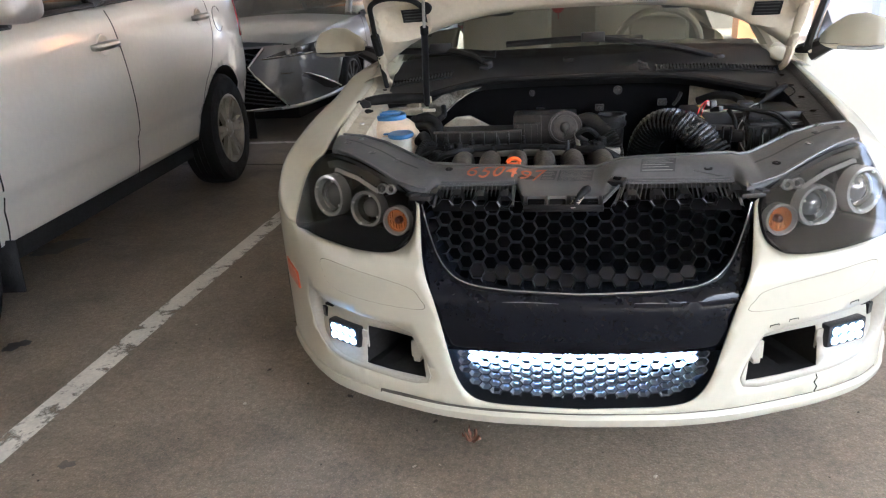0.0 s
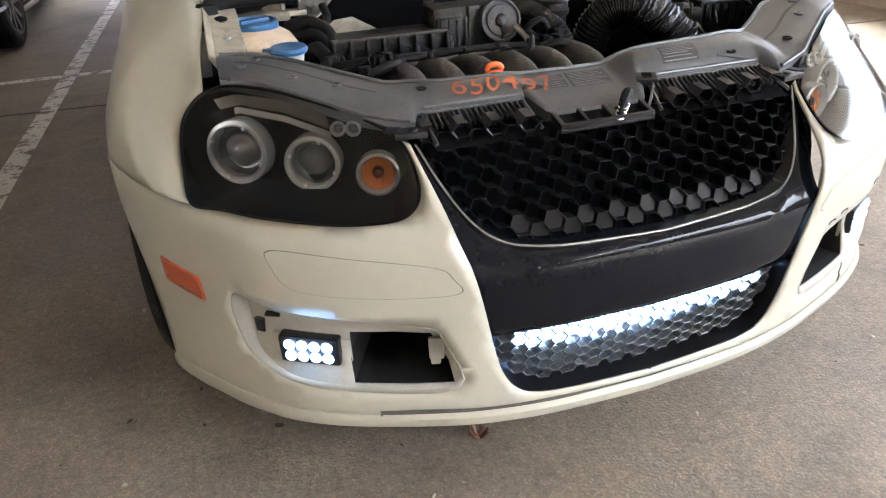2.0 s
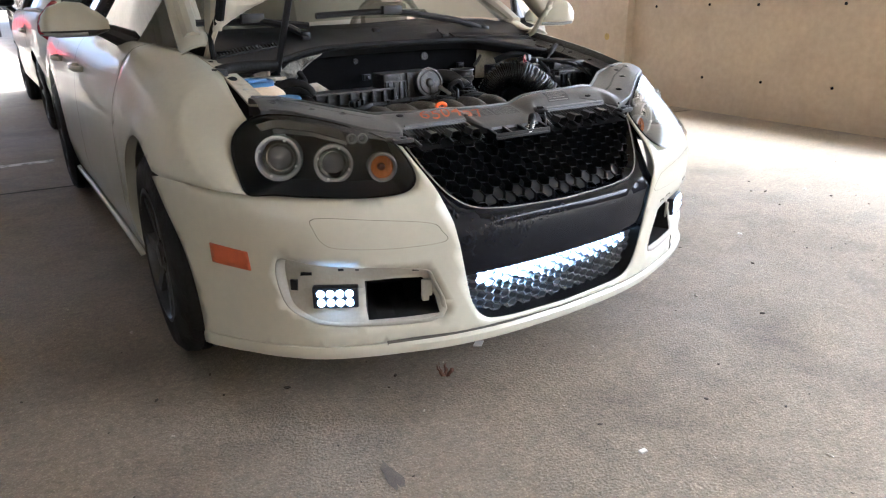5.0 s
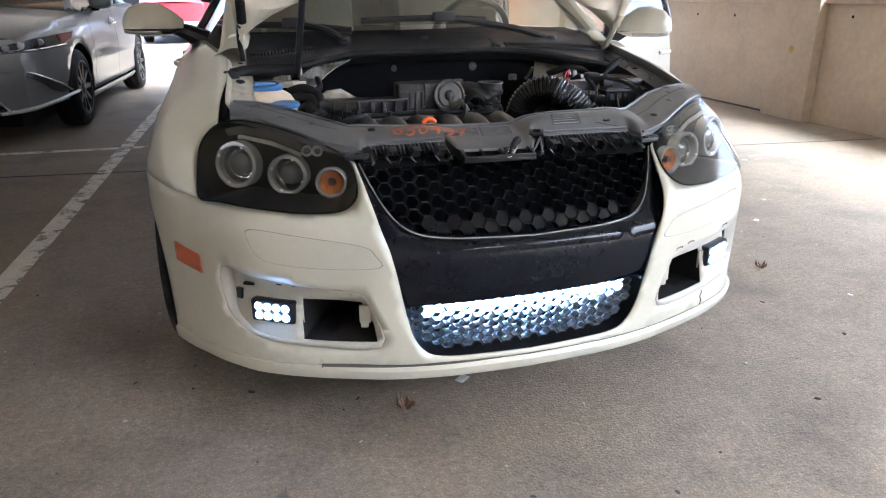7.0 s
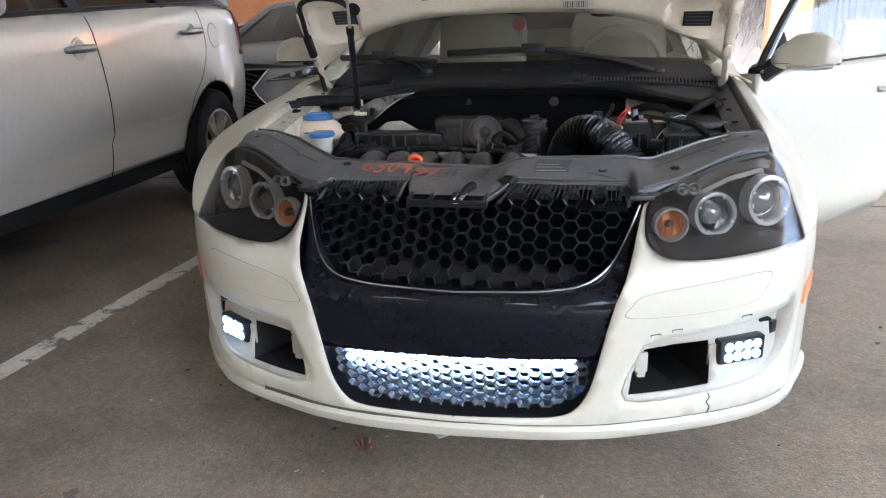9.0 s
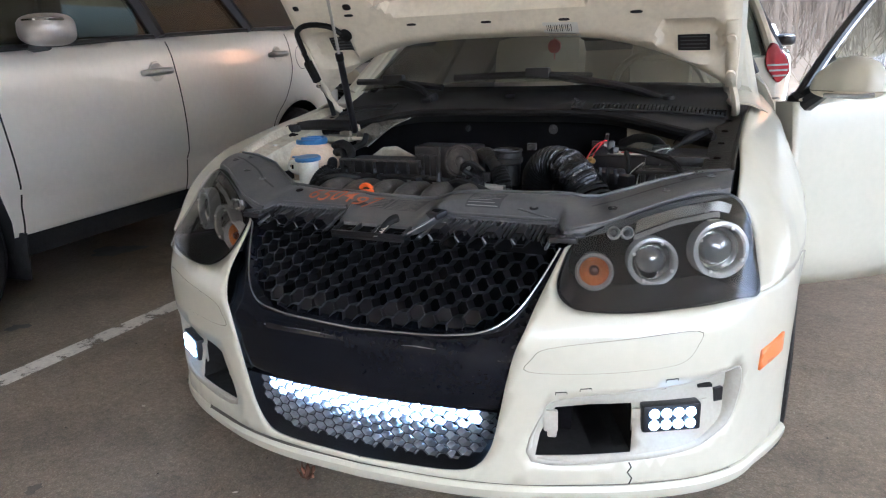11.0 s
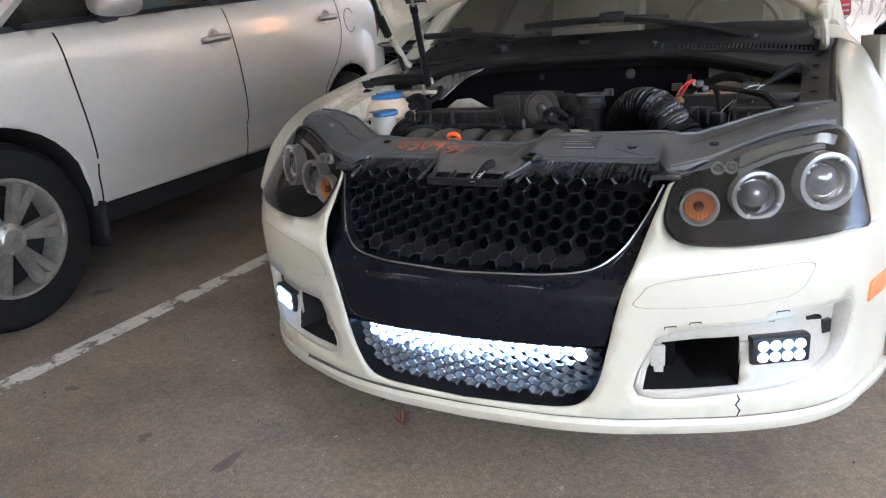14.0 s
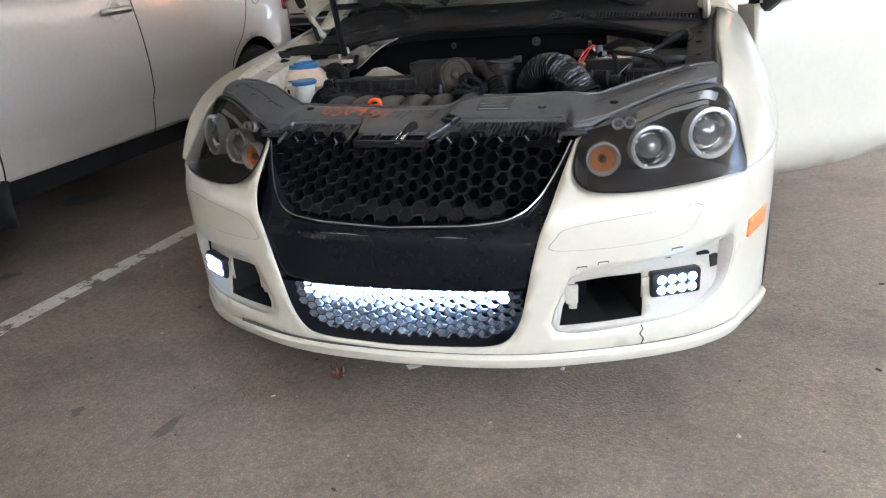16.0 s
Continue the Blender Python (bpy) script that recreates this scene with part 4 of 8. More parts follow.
XI_Y, XI = [0.40, 0.55, 1.1, 1.45, 2.4, 3.6, 4.6], [0.752, 0.742, 0.745, 0.79, 0.83, 0.82, 0.76]
ZB = 0.66


def eased(ys, vs):
    """The same line with rounded corners, in fine steps."""
    q = spline([(a, b, 0) for a, b in zip(ys, vs)], 8)
    return [p.x for p in q], [p.y for p in q]


XO_Y, XO = eased(XO_Y, XO)
ZT_Y, ZT = eased(ZT_Y, ZT)
XI_Y, XI = eased(XI_Y, XI)


def side(sgn, y, v, out=0.0):
    """Body side: v is height up to ZB, then runs over the shoulder to v = 1."""
    xo, zt, xi = lerp(y, XO_Y, XO), lerp(y, ZT_Y, ZT), lerp(y, XI_Y, XI)
    if v <= ZB:
        x = xo - 0.05 * max(0, (0.42 - v) / 0.25) ** 1.5 - 0.003 * max(0, (v - 0.52) / 0.14) ** 2
        z = v
        n = Vector((1, 0, 0))
    else:
        a = min(1.0, (v - ZB) / (1 - ZB)) * math.pi / 2
        x = xi + (xo - 0.003 - xi) * math.cos(a) ** 1.0
        z = ZB + (zt - ZB) * math.sin(a) ** 1.08
        n = Vector((math.cos(a), 0, math.sin(a)))
        # hollow under the shoulder line
        w = v - 0.775 - 0.10 * (y - 0.9)
        out -= 0.005 * min(1, max(0, (y - 0.50) / 0.30)) * (math.exp(-(w / 0.05) ** 2) if w < 0 else math.exp(-(w / 0.018) ** 2))
    p = Vector((x, y, z)) + n * out
    p.x *= sgn
    p.x += skew(y, p.x)
    return p


def spline2(pts, n):
    """n + 1 even steps along a line of points."""
    q = smooth2(pts, 8, False)
    s = [0.0]
    for (a, b), (c, d) in zip(q, q[1:]):
        s.append(s[-1] + math.hypot(c - a, d - b))
    return [(lerp(s[-1] * k / n, s, [p[0] for p in q]), lerp(s[-1] * k / n, s, [p[1] for p in q])) for k in range(n + 1)]


def shear(p):
    """The car stands a little aslant behind its nose."""
    return Vector((p[0] - 0.04 * max(0, p[1] - 1.1), p[1], p[2]))


def arc(cy, cz, r, a0, a1, n):
    return [(cy + r * math.cos(radians(a0 + (a1 - a0) * i / n)), cz + r * math.sin(radians(a0 + (a1 - a0) * i / n))) for i in range(n + 1)]


WHEEL_Y, WHEEL_R = 0.950, 0.342
REAR_Y = WHEEL_Y + 2.66


def bend(bm):
    for v in bm.verts:
        v.co = shear(v.co)


FRONT_EDGE = [(0.43, 0.661), (0.50, 0.71), (0.57, 0.78), (0.65, 0.84), (0.73, 0.91), (0.80, 1.0)]


# Grime plus shade put into the cream of the inner rail.
GRIMY_SHADED_RAIL = mat("grimy_shaded_rail", (0.42, 0.38, 0.29), 0.5, vary=0.12, scale=14, dirt=(0.10, 0.085, 0.065), dirt_amount=0.5)


def body():
    for sgn in (1, -1):
        arch = [(y, z if z <= ZB else ZB + (z - ZB) * 0.9) for y, z in arc(WHEEL_Y, 0.345, 0.392, 122, -18, 22)]
        outline = spline2(FRONT_EDGE, 20) + [(0.95, 1.0), (1.1, 1.0), (1.43, 1.0), (1.60, 1.0), (1.56, 0.95), (1.43, 0.90), (1.425, 0.85), (1.42, 0.6), (1.41, 0.30), (1.40, 0.22), (1.35, 0.22)] + arch[::-1] + [(0.67, 0.672), (0.60, 0.674), (0.53, 0.671), (0.47, 0.665)]
        bm = bmesh.new()
        patch(bm, outline, [], lambda y, v: side(sgn, y, v), 0.026, flip=sgn < 0)
        # the front closes up to the lamp
        le = [(u_x(a), b) for a, b in spline2([(0.820, 0.655), (0.816, 0.71), (0.805, 0.765), (0.788, 0.80), (0.760, 0.831)], 20)]
        fe = spline2(FRONT_EDGE, 20)
        pa, pb = [skin(sgn * u, z, 0.003) for u, z in le], [side(sgn, y, v) for y, v in fe]

        def wing(a, b):
            k = min(19, int(a * 20))
            p, q = pa[k].lerp(pa[k + 1], a * 20 - k), pb[k].lerp(pb[k + 1], a * 20 - k)
            return p.lerp(q, b) + Vector((sgn * 0.7, -0.4, 0.5)) * 0.006 * math.sin(math.pi * b) ** 1.5
        if sgn > 0:
            grid(bm, lambda a, b: wing(a, 1 - b), 20, 8)
        else:
            grid(bm, wing, 20, 8)
        fen = part("fender", bm, CREAM, car, "cream front fender")
        solid(fen, 0.005)
        # rolled arch lip and liner
        bm = bmesh.new()
        strip(bm, [side(sgn, y, v) for y, v in arch], [side(sgn, y, v) + Vector((-sgn * 0.035, 0, 0)) for y, v in arch], False)
        part("arch_lip", bm, CREAM, fen)
        bm = bmesh.new()
        full = arc(WHEEL_Y, 0.345, 0.396, 190, -10, 24)
        strip(bm, [Vector((sgn * 0.88 - 0.05, y, z)) for y, z in full], [Vector((sgn * 0.60, y, z)) for y, z in full], False)
        c = [bm.verts.new((sgn * 0.60, y, z)) for y, z in full]
        bm.faces.new(c)
        part("wheel_liner", bm, UNDER, car)
        # inner flange of the fender beside the bay
        bm = bmesh.new()
        ys = [0.60 + 0.85 * i / 16 for i in range(17)]
        strip(bm, [side(sgn, y, 1.0) for y in ys], [side(sgn, y, 1.0) + Vector((-sgn * 0.012, 0, -0.022)) for y in ys], False)
        strip(bm, [side(sgn, y, 1.0) + Vector((-sgn * 0.012, 0, -0.022)) for y in ys], [side(sgn, y, 1.0) + Vector((-sgn * 0.075, 0, -0.030)) for y in ys], False)
        strip(bm, [side(sgn, y, 1.0) + Vector((-sgn * 0.075, 0, -0.030)) for y in ys], [side(sgn, y, 1.0) + Vector((-sgn * 0.10, 0, -0.16)) for y in ys], False)
        solid(part("inner_fender", bm, GRIMY_SHADED_RAIL if sgn < 0 else ENGINE, car, "inner fender flange with bolt holes"), 0.003)
        for k in range(5):
            q = side(sgn, 0.62 + 0.12 * k, 1.0) + Vector((-sgn * 0.045, 0, -0.0255))
            bm = bmesh.new()
            lathe(bm, q, (0, 0, 1), [(0.0, 0.009), (0.004, 0.008), (0.005, 0)], 10)
            part("bolt", bm, SATIN_DARK if k % 2 and sgn < 0 else UNDER, car)
        # rear half: doors as one skin with cut seams, quarter panel
        rear_arch = [(y, z if z <= ZB else ZB + (z - ZB) * 0.9) for y, z in arc(REAR_Y, 0.345, 0.392, 190, -10, 24)]
        y0 = 1.43 if sgn < 0 else 2.50
        outline = [(y0, 1.0), (y0, 0.22), (3.19, 0.22)] + rear_arch + [(4.02, 0.27), (4.3, 0.30), (4.58, 0.34), (4.60, 0.6), (4.58, 1.0), (3.8, 1.0), (3.0, 1.0), (2.0 if sgn < 0 else 2.8, 1.0)]
        bm = bmesh.new()
        patch(bm, outline, [], lambda y, v: side(sgn, y, v), 0.05, flip=sgn < 0)
        sd = solid(part("side_panel", bm, CREAM, car, "cream side with closed doors"), 0.006)
        seams = (2.5, 3.25) if sgn > 0 else (1.44, 2.5, 3.28)
        for ys_ in seams:
            bm = bmesh.new()
            strip(bm, [side(sgn, ys_ + (0.10 * max(0, 0.55 - v) if ys_ > 3 else 0), v, 0.0012) for v in np.linspace(0.27, 1, 24)], [side(sgn, ys_ + 0.006 + (0.10 * max(0, 0.55 - v) if ys_ > 3 else 0), v, 0.0012) for v in np.linspace(0.27, 1, 24)], False)
            part("door_seam", bm, UNDER, sd)
        for hy in ((2.33, 3.12) if sgn < 0 else (3.12,)):
            bm = bmesh.new()
            q = side(sgn, hy, 0.80)
            tube(bm, spline([q + Vector((sgn * 0.0, -0.10, 0)), q + Vector((sgn * 0.03, -0.06, 0.002)), q + Vector((sgn * 0.034, 0.04, 0.004)), q + Vector((0, 0.09, 0.004))], 5), 0.013, 8)
            part("door_handle", bm, CREAM, sd)
        bm = bmesh.new()
        grid(bm, lambda a, b: side(sgn, 1.40 + 1.78 * a, 0.205 + 0.03 * b, 0.006), 10, 1)
        solid(part("sill", bm, CREAM, car), 0.02)
        # mirror on the closed door only; the open door carries its own
        if sgn < 0:
            mirror_unit(Vector((-0.92, 1.70, 1.018)), -1, car)
    # greenhouse
    for sgn in (1, -1):
        # windscreen pillars and roof rails
        line = [(0.715, 1.27, 1.005), (0.665, 1.62, 1.215), (0.61, 1.95, 1.375), (0.585, 2.3, 1.425), (0.575, 2.8, 1.435), (0.59, 3.3, 1.39), (0.66, 3.75, 1.20), (0.72, 4.05, 1.03)]
        bm = bmesh.new()
        pts = [shear(q) for q in spline([(sgn * a, b, c) for a, b, c in line], 6)]
        tube(bm, pts, 0.035, 10)
        part("roof_rail", bm, CREAM, car)
        # broad foot of the windscreen pillar, running out of the fender
        foot = [shear(q) for q in spline([(sgn * 0.745, 1.14, 0.985), (sgn * 0.722, 1.27, 1.015), (sgn * 0.672, 1.62, 1.228), (sgn * 0.615, 1.95, 1.392)], 6)]
        bm = bmesh.new()
        n_ = len(foot) - 1
        grid(bm, lambda a, b: foot[min(n_, round(a * n_))] + Vector((sgn * (0.050 - 0.105 * b), -0.004 - 0.010 * math.sin(math.pi * b), 0.014 * math.sin(math.pi * b) - 0.022 * (1 - b))), n_, 6)
        solid(part("pillar_panel", bm, CREAM, car, "cream windscreen pillar"), 0.004)
        bm = bmesh.new()
        rail = lambda y: shear((sgn * lerp(y, [q[1] for q in line], [q[0] for q in line]), y, lerp(y, [q[1] for q in line], [q[2] for q in line])))
        y0, y1 = (1.62, 3.7) if sgn < 0 else (2.55, 3.7)
        grid(bm, lambda a, b: side(sgn, y0 + (y1 - y0) * a, 1.0).lerp(rail(y0 + (y1 - y0) * a), b), 14, 2)
        part("side_window", bm, TINT, car, "tinted side window")
        for py in ((3.30,) if sgn > 0 else (2.52, 3.30)):
            bm = bmesh.new()
            tube(bm, [side(sgn, py, 1.0, 0.004), rail(py - 0.06)], 0.028, 8)
            part("door_pillar", bm, BLACK, car)
    bm = bmesh.new()
    grid(bm, lambda a, b: Vector(((a - 0.5) * 2 * (0.60 - 0.02 * b), 1.95 + 1.4 * b, 1.392 + 0.05 * math.sin(math.pi * (0.12 + 0.76 * b)) + 0.035 * (1 - (2 * a - 1) ** 2))), 10, 10)
    bend(bm)
    solid(part("roof", bm, CREAM, car, "cream roof"), 0.02)
    bm = bmesh.new()
    grid(bm, lambda a, b: Vector(((a - 0.5) * 2 * (0.60 + 0.09 * b), 3.35 + 0.62 * b, 1.40 - 0.36 * b + 0.02 * (1 - (2 * a - 1) ** 2))), 8, 4)
    bend(bm)
    part("rear_window", bm, TINT, car)
    bm = bmesh.new()
    grid(bm, lambda a, b: Vector(((a - 0.5) * 2 * 0.74, 3.95 + 0.64 * b, 1.02 - 0.03 * b + 0.02 * (1 - (2 * a - 1) ** 2))), 6, 3)
    bend(bm)
    part("boot_lid", bm, CREAM, car)
    bm = bmesh.new()
    grid(bm, lambda a, b: Vector(((a - 0.5) * 2 * (0.79 - 0.04 * b), 4.63 - 0.05 * abs(2 * b - 1), 0.32 + 0.68 * b)), 8, 6)
    bend(bm)
    part("tail", bm, CREAM, car)
    bm = bmesh.new()
    grid(bm, lambda a, b: Vector(((a - 0.5) * 2 * (0.675 - 0.085 * b), 1.265 + 0.70 * b - 0.06 * (1 - (2 * a - 1) ** 2) * (1 - 0.5 * b), 1.028 + 0.365 * b + 0.03 * (1 - (2 * a - 1) ** 2))), 14, 8)
    ws = part("windscreen", bm, SCREEN, car, "dusty windscreen with milky reflection put in as haze")
    ws.visible_shadow = False
    # floor pan
    part("floor_pan", box(bmesh.new(), (0, 2.6, 0.22), (1.60, 4.0, 0.04)), UNDER, car, smooth=False)


def mirror_unit(q, sgn, parent, turn=0.0):
    """A door mirror: shell arched above and flat below, a paler lower cap, a dark foot."""
    m = Matrix.Translation(q) @ Matrix.Rotation(radians(turn), 4, "Z")

    def section(a, b, low):
        # a from the inner to the outer end, b round the section
        top = lerp(a, [0, 0.12, 0.35, 0.6, 0.85, 0.96, 1.0], [0.035, 0.062, 0.098, 0.104, 0.086, 0.055, 0.03])
        deep = lerp(a, [0, 0.15, 0.6, 0.9, 1.0], [0.030, 0.060, 0.066, 0.048, 0.012])
        ph = math.pi * b
        y = -deep * math.copysign(abs(math.cos(ph)) ** 0.8, math.cos(ph)) * (1.0 if math.cos(ph) > 0 else 0.7)
        z = 0.024 + (top - 0.024 + 0.024) * abs(math.sin(ph)) ** 0.75 if not low else 0.022 - lerp(a, [0, 0.25, 0.8, 1], [0.004, 0.024, 0.024, 0.002]) * abs(math.sin(ph)) ** 0.6
        return m @ Vector((sgn * (0.02 + 0.235 * a), y, z))
    bm = bmesh.new()
    grid(bm, lambda a, b: section(a, b, False), 22, 16)
    for a in (0.0, 1.0):
        bm.faces.new([bm.verts.new(section(a, k / 16, False)) for k in range(17)])
    ob = part("wing_mirror", bm, CREAM, parent, "cream door mirror")
    sub = ob if parent is car else parent
    bm = bmesh.new()
    grid(bm, lambda a, b: section(0.02 + 0.97 * a, b, True), 16, 10)
    part("mirror_base", bm, BLACK if sgn < 0 else CREAM_IN, sub)
    bm = bmesh.new()
    tube(bm, [m @ Vector((-sgn * 0.06, 0.02, -0.03)), m @ Vector((sgn * 0.01, 0.01, 0.005)), m @ Vector((sgn * 0.06, 0.0, 0.025))], 0.03, 10, True, [0.045, 0.034, 0.024])
    part("mirror_foot", bm, BLACK, sub)
    bm = bmesh.new()
    tube(bm, [section(0.35 + 0.6 * i / 8, 0.03, True) + Vector((0, -0.002, -0.006)) for i in range(9)], 0.007, 8)
    part("mirror_lamp", bm, RING, sub)
    return ob


def open_door():
    ang = radians(47)
    h = Vector((0.878, 1.45, 0))
    d = Vector((math.sin(ang), math.cos(ang), 0))
    n = Vector((d.y, -d.x, 0))
    L = 1.05
    door = part("open_door", box(bmesh.new(), h + d * 0.03 + n * -0.05 + Vector((0, 0, 0.62)), (0.03, 0.03, 0.5)), BLACK, car, "open cream front door")
    def face(s, v, out=0.0):
        bulge = 0.02 * math.sin(math.pi * min(1, s / L)) + 0.03 * (1 - ((v - 0.62) / 0.40) ** 2)
        inset = -0.06 * max(0, (0.40 - v) / 0.12) ** 1.4
        return h + d * s + n * (bulge - 0.03 + inset + out) + Vector((0, 0, v))
    outline = [(0.0, 0.30), (0.02, 0.60), (0.0, 0.965), (0.35, 0.985), (L - 0.10, 1.005), (L - 0.02, 1.0), (L, 0.86), (L + 0.02, 0.62), (L - 0.01, 0.42), (L - 0.06, 0.30), (0.5, 0.285)]
    bm = bmesh.new()
    patch(bm, outline, [], lambda s, v: face(s, v), 0.06)
    solid(part("door_skin", bm, CREAM, door), 0.008)
    bm = bmesh.new()
    patch(bm, [(s, v) for s, v in outline], [], lambda s, v: face(s, v, -0.075), 0.1, True)
    part("door_lining", bm, BEIGE_FABRIC, door)
    bm = bmesh.new()
    strip(bm, [face(s, v) for s, v in outline], [face(s, v, -0.075) for s, v in outline])
    part("door_edge", bm, CREAM, door)
    bm = bmesh.new()
    fr = [(0.02, 0.985), (0.22, 1.16), (0.45, 1.33), (0.62, 1.405), (0.90, 1.425), (1.03, 1.38), (1.05, 1.02)]
    tilt = lambda s, v: h + d * s + n * (-0.02 - 0.36 * max(0, v - 0.98)) + Vector((0, 0, v))
    tube(bm, [tilt(s, v) for s, v in smooth2(fr, 5, False)], 0.017, 8)
    part("window_frame", bm, BLACK, door)
    bm = bmesh.new()
    tube(bm, [tilt(s, v) + n * 0.012 + Vector((0, 0, -0.012)) for s, v in smooth2(fr[:6], 5, False)], 0.007, 6)
    tube(bm, [face(0.06, 0.985, 0.012), face(0.5, 0.997, 0.012), face(1.03, 1.008, 0.012)], 0.008, 6)
    part("belt_chrome", bm, CHROME, door, "chrome belt strip")
    bm = bmesh.new()
    patch(bm, smooth2([(0.06, 0.99), (0.22, 1.15), (0.45, 1.32), (0.62, 1.395), (0.90, 1.415), (1.02, 1.36), (1.04, 1.0)], 3), [], tilt, 0.12)
    part("door_glass", bm, glass("door_glass", (0.50, 0.54, 0.50), 1.6, 0.02, 0.08, (0.40, 0.40, 0.35)), door).visible_shadow = False
    q = face(0.87, 0.865, 0.004)
    bm = bmesh.new()
    tube(bm, spline([q - d * 0.085, q - d * 0.055 + n * 0.016, q + d * 0.045 + n * 0.018, q + d * 0.08], 5), 0.011, 8)
    part("door_handle", bm, CREAM, door)
    bm = bmesh.new()
    bm2 = [face(0.02, 0.985, 0.01), face(0.20, 0.995, 0.01), tilt(0.19, 1.14) + n * 0.01, tilt(0.03, 1.0) + n * 0.01]
    bm.faces.new([bm.verts.new(p) for p in bm2])
    solid(part("mirror_triangle", bm, BLACK, door), 0.01)
    # mirror, square to the door
    mq = face(0.05, 0.985, 0.02)
    m = Matrix.Translation(mq) @ Matrix.Rotation(radians(-47) + math.pi / 2 - ang + radians(0), 4, "Z")
    mirror_unit(mq, 1, door, turn=-42)


def wheel(name, x, y, sgn, r, w, rim_r, rim_mat, spokes, parent, twin=False, yaw=0.0):
    """Tyre with shoulders and tread grooves, alloy rim with spokes, hub and nuts."""
    ax = Vector((sgn, 0, 0))
    rot = Matrix.Translation((x, y, r)) @ Matrix.Rotation(radians(yaw), 4, "Z")
    t = bmesh.new()
    prof = [(-w / 2 + 0.01, rim_r), (-w / 2, rim_r + 0.03), (-w / 2 + 0.008, r - 0.035), (-w / 2 + 0.03, r - 0.008), (-w * 0.2, r), (-w * 0.17, r - 0.008), (-w * 0.14, r), (-0.008, r), (0, r - 0.008), (0.008, r), (w * 0.14, r), (w * 0.17, r - 0.008), (w * 0.2, r), (w / 2 - 0.03, r - 0.008), (w / 2 - 0.008, r - 0.035), (w / 2, rim_r + 0.03), (w / 2 - 0.01, rim_r)]
    lathe(t, (0, 0, 0), ax, prof, 44)
    t.transform(rot)
    tyre = part(name, t, RUBBER, parent, "black tyre on its rim")
    b = bmesh.new()
    lathe(b, (0, 0, 0), ax, [(w / 2 - 0.004, rim_r + 0.006), (w / 2 - 0.002, rim_r - 0.008), (w / 2 - 0.03, rim_r - 0.02), (-w / 2 + 0.02, rim_r - 0.03)], 44)
    for k in range(spokes):
        a = 2 * math.pi * k / spokes
        for off in ((-0.145, 0.145) if twin else (0.0,)):
            p0 = Vector((0, math.cos(a + off * 0.4), math.sin(a + off * 0.4))) * rim_r * 0.22
            p1 = Vector((0, math.cos(a + off), math.sin(a + off))) * (rim_r - 0.012)
            s = (p1 - p0).cross(Vector((1, 0, 0))).normalized()
            wd0, wd1 = (0.022, 0.027) if twin else (0.030, 0.024)
            face_x = [sgn * (w / 2 - 0.022), sgn * (w / 2 - 0.012)]
            pr = []
            for p, wd, fx in ((p0, wd0, face_x[0]), (p1, wd1, face_x[1])):
                pr.append([b.verts.new(p + s * wd + Vector((fx - sgn * 0.03, 0, 0))), b.verts.new(p + s * wd * 0.75 + Vector((fx, 0, 0))), b.verts.new(p - s * wd * 0.75 + Vector((fx, 0, 0))), b.verts.new(p - s * wd + Vector((fx - sgn * 0.03, 0, 0)))])
            for i in range(3):
                b.faces.new((pr[0][i], pr[0][i + 1], pr[1][i + 1], pr[1][i]))
    lathe(b, (0, 0, 0), ax, [(w / 2 - 0.05, rim_r * 0.30), (w / 2 - 0.02, rim_r * 0.27), (w / 2 - 0.014, rim_r * 0.18), (w / 2 - 0.010, rim_r * 0.16), (w / 2 - 0.006, 0.0)], 26)
    b.transform(rot)
    part("rim", b, rim_mat, tyre, "multi-spoke alloy rim")
    b = bmesh.new()
    lathe(b, (0, 0, 0), ax, [(w / 2 - 0.11, rim_r * 0.95), (w / 2 - 0.115, 0.0)], 30)
    lathe(b, (0, 0, 0), ax, [(w / 2 - 0.10, rim_r * 0.72), (w / 2 - 0.085, rim_r * 0.70), (w / 2 - 0.085, 0.05)], 30)
    b.transform(rot)
    part("brake_disc", b, UNDER, tyre)
    for k in range(5):
        a = 2 * math.pi * (k + 0.5) / 5
        b = bmesh.new()
        lathe(b, Vector((0, math.cos(a) * rim_r * 0.235, math.sin(a) * rim_r * 0.235)), ax, [(w / 2 - 0.03, 0.011), (w / 2 - 0.016, 0.011), (w / 2 - 0.014, 0.0)], 6)
        b.transform(rot)
        part("wheel_nut", b, DARK_ALLOY if rim_mat is DARK_ALLOY else SATIN, tyre)
    return tyre


body()
open_door()
for _s in (1, -1):
    for _y in (WHEEL_Y, REAR_Y):
        wheel("wheel", (0.797 if _s > 0 else -0.902) - 0.04 * max(0, _y - 1.1), _y, _s, WHEEL_R, 0.215, 0.222, DARK_ALLOY, 7, car)

# ---- slam panel over the grille ----
CX = [0, 0.12, 0.30, 0.42, 0.50, 0.58, 0.66, 0.735]
CBY, CBZ = [0.428, 0.428, 0.432, 0.460, 0.520, 0.585, 0.605, 0.61], [0.803, 0.805, 0.808, 0.812, 0.830, 0.848, 0.866, 0.872]
FRONT_X = [-0.735, -0.66, -0.58, -0.50, -0.43, -0.402, -0.388, -0.165, -0.148, 0.062, 0.100, 0.394, 0.410, 0.43, 0.50, 0.58, 0.66, 0.735]
FRONT_Y = [0.505, 0.455, 0.392, 0.328, 0.302, 0.298, 0.340, 0.340, 0.264, 0.264, 0.338, 0.338, 0.298, 0.302, 0.328, 0.392, 0.455, 0.505]
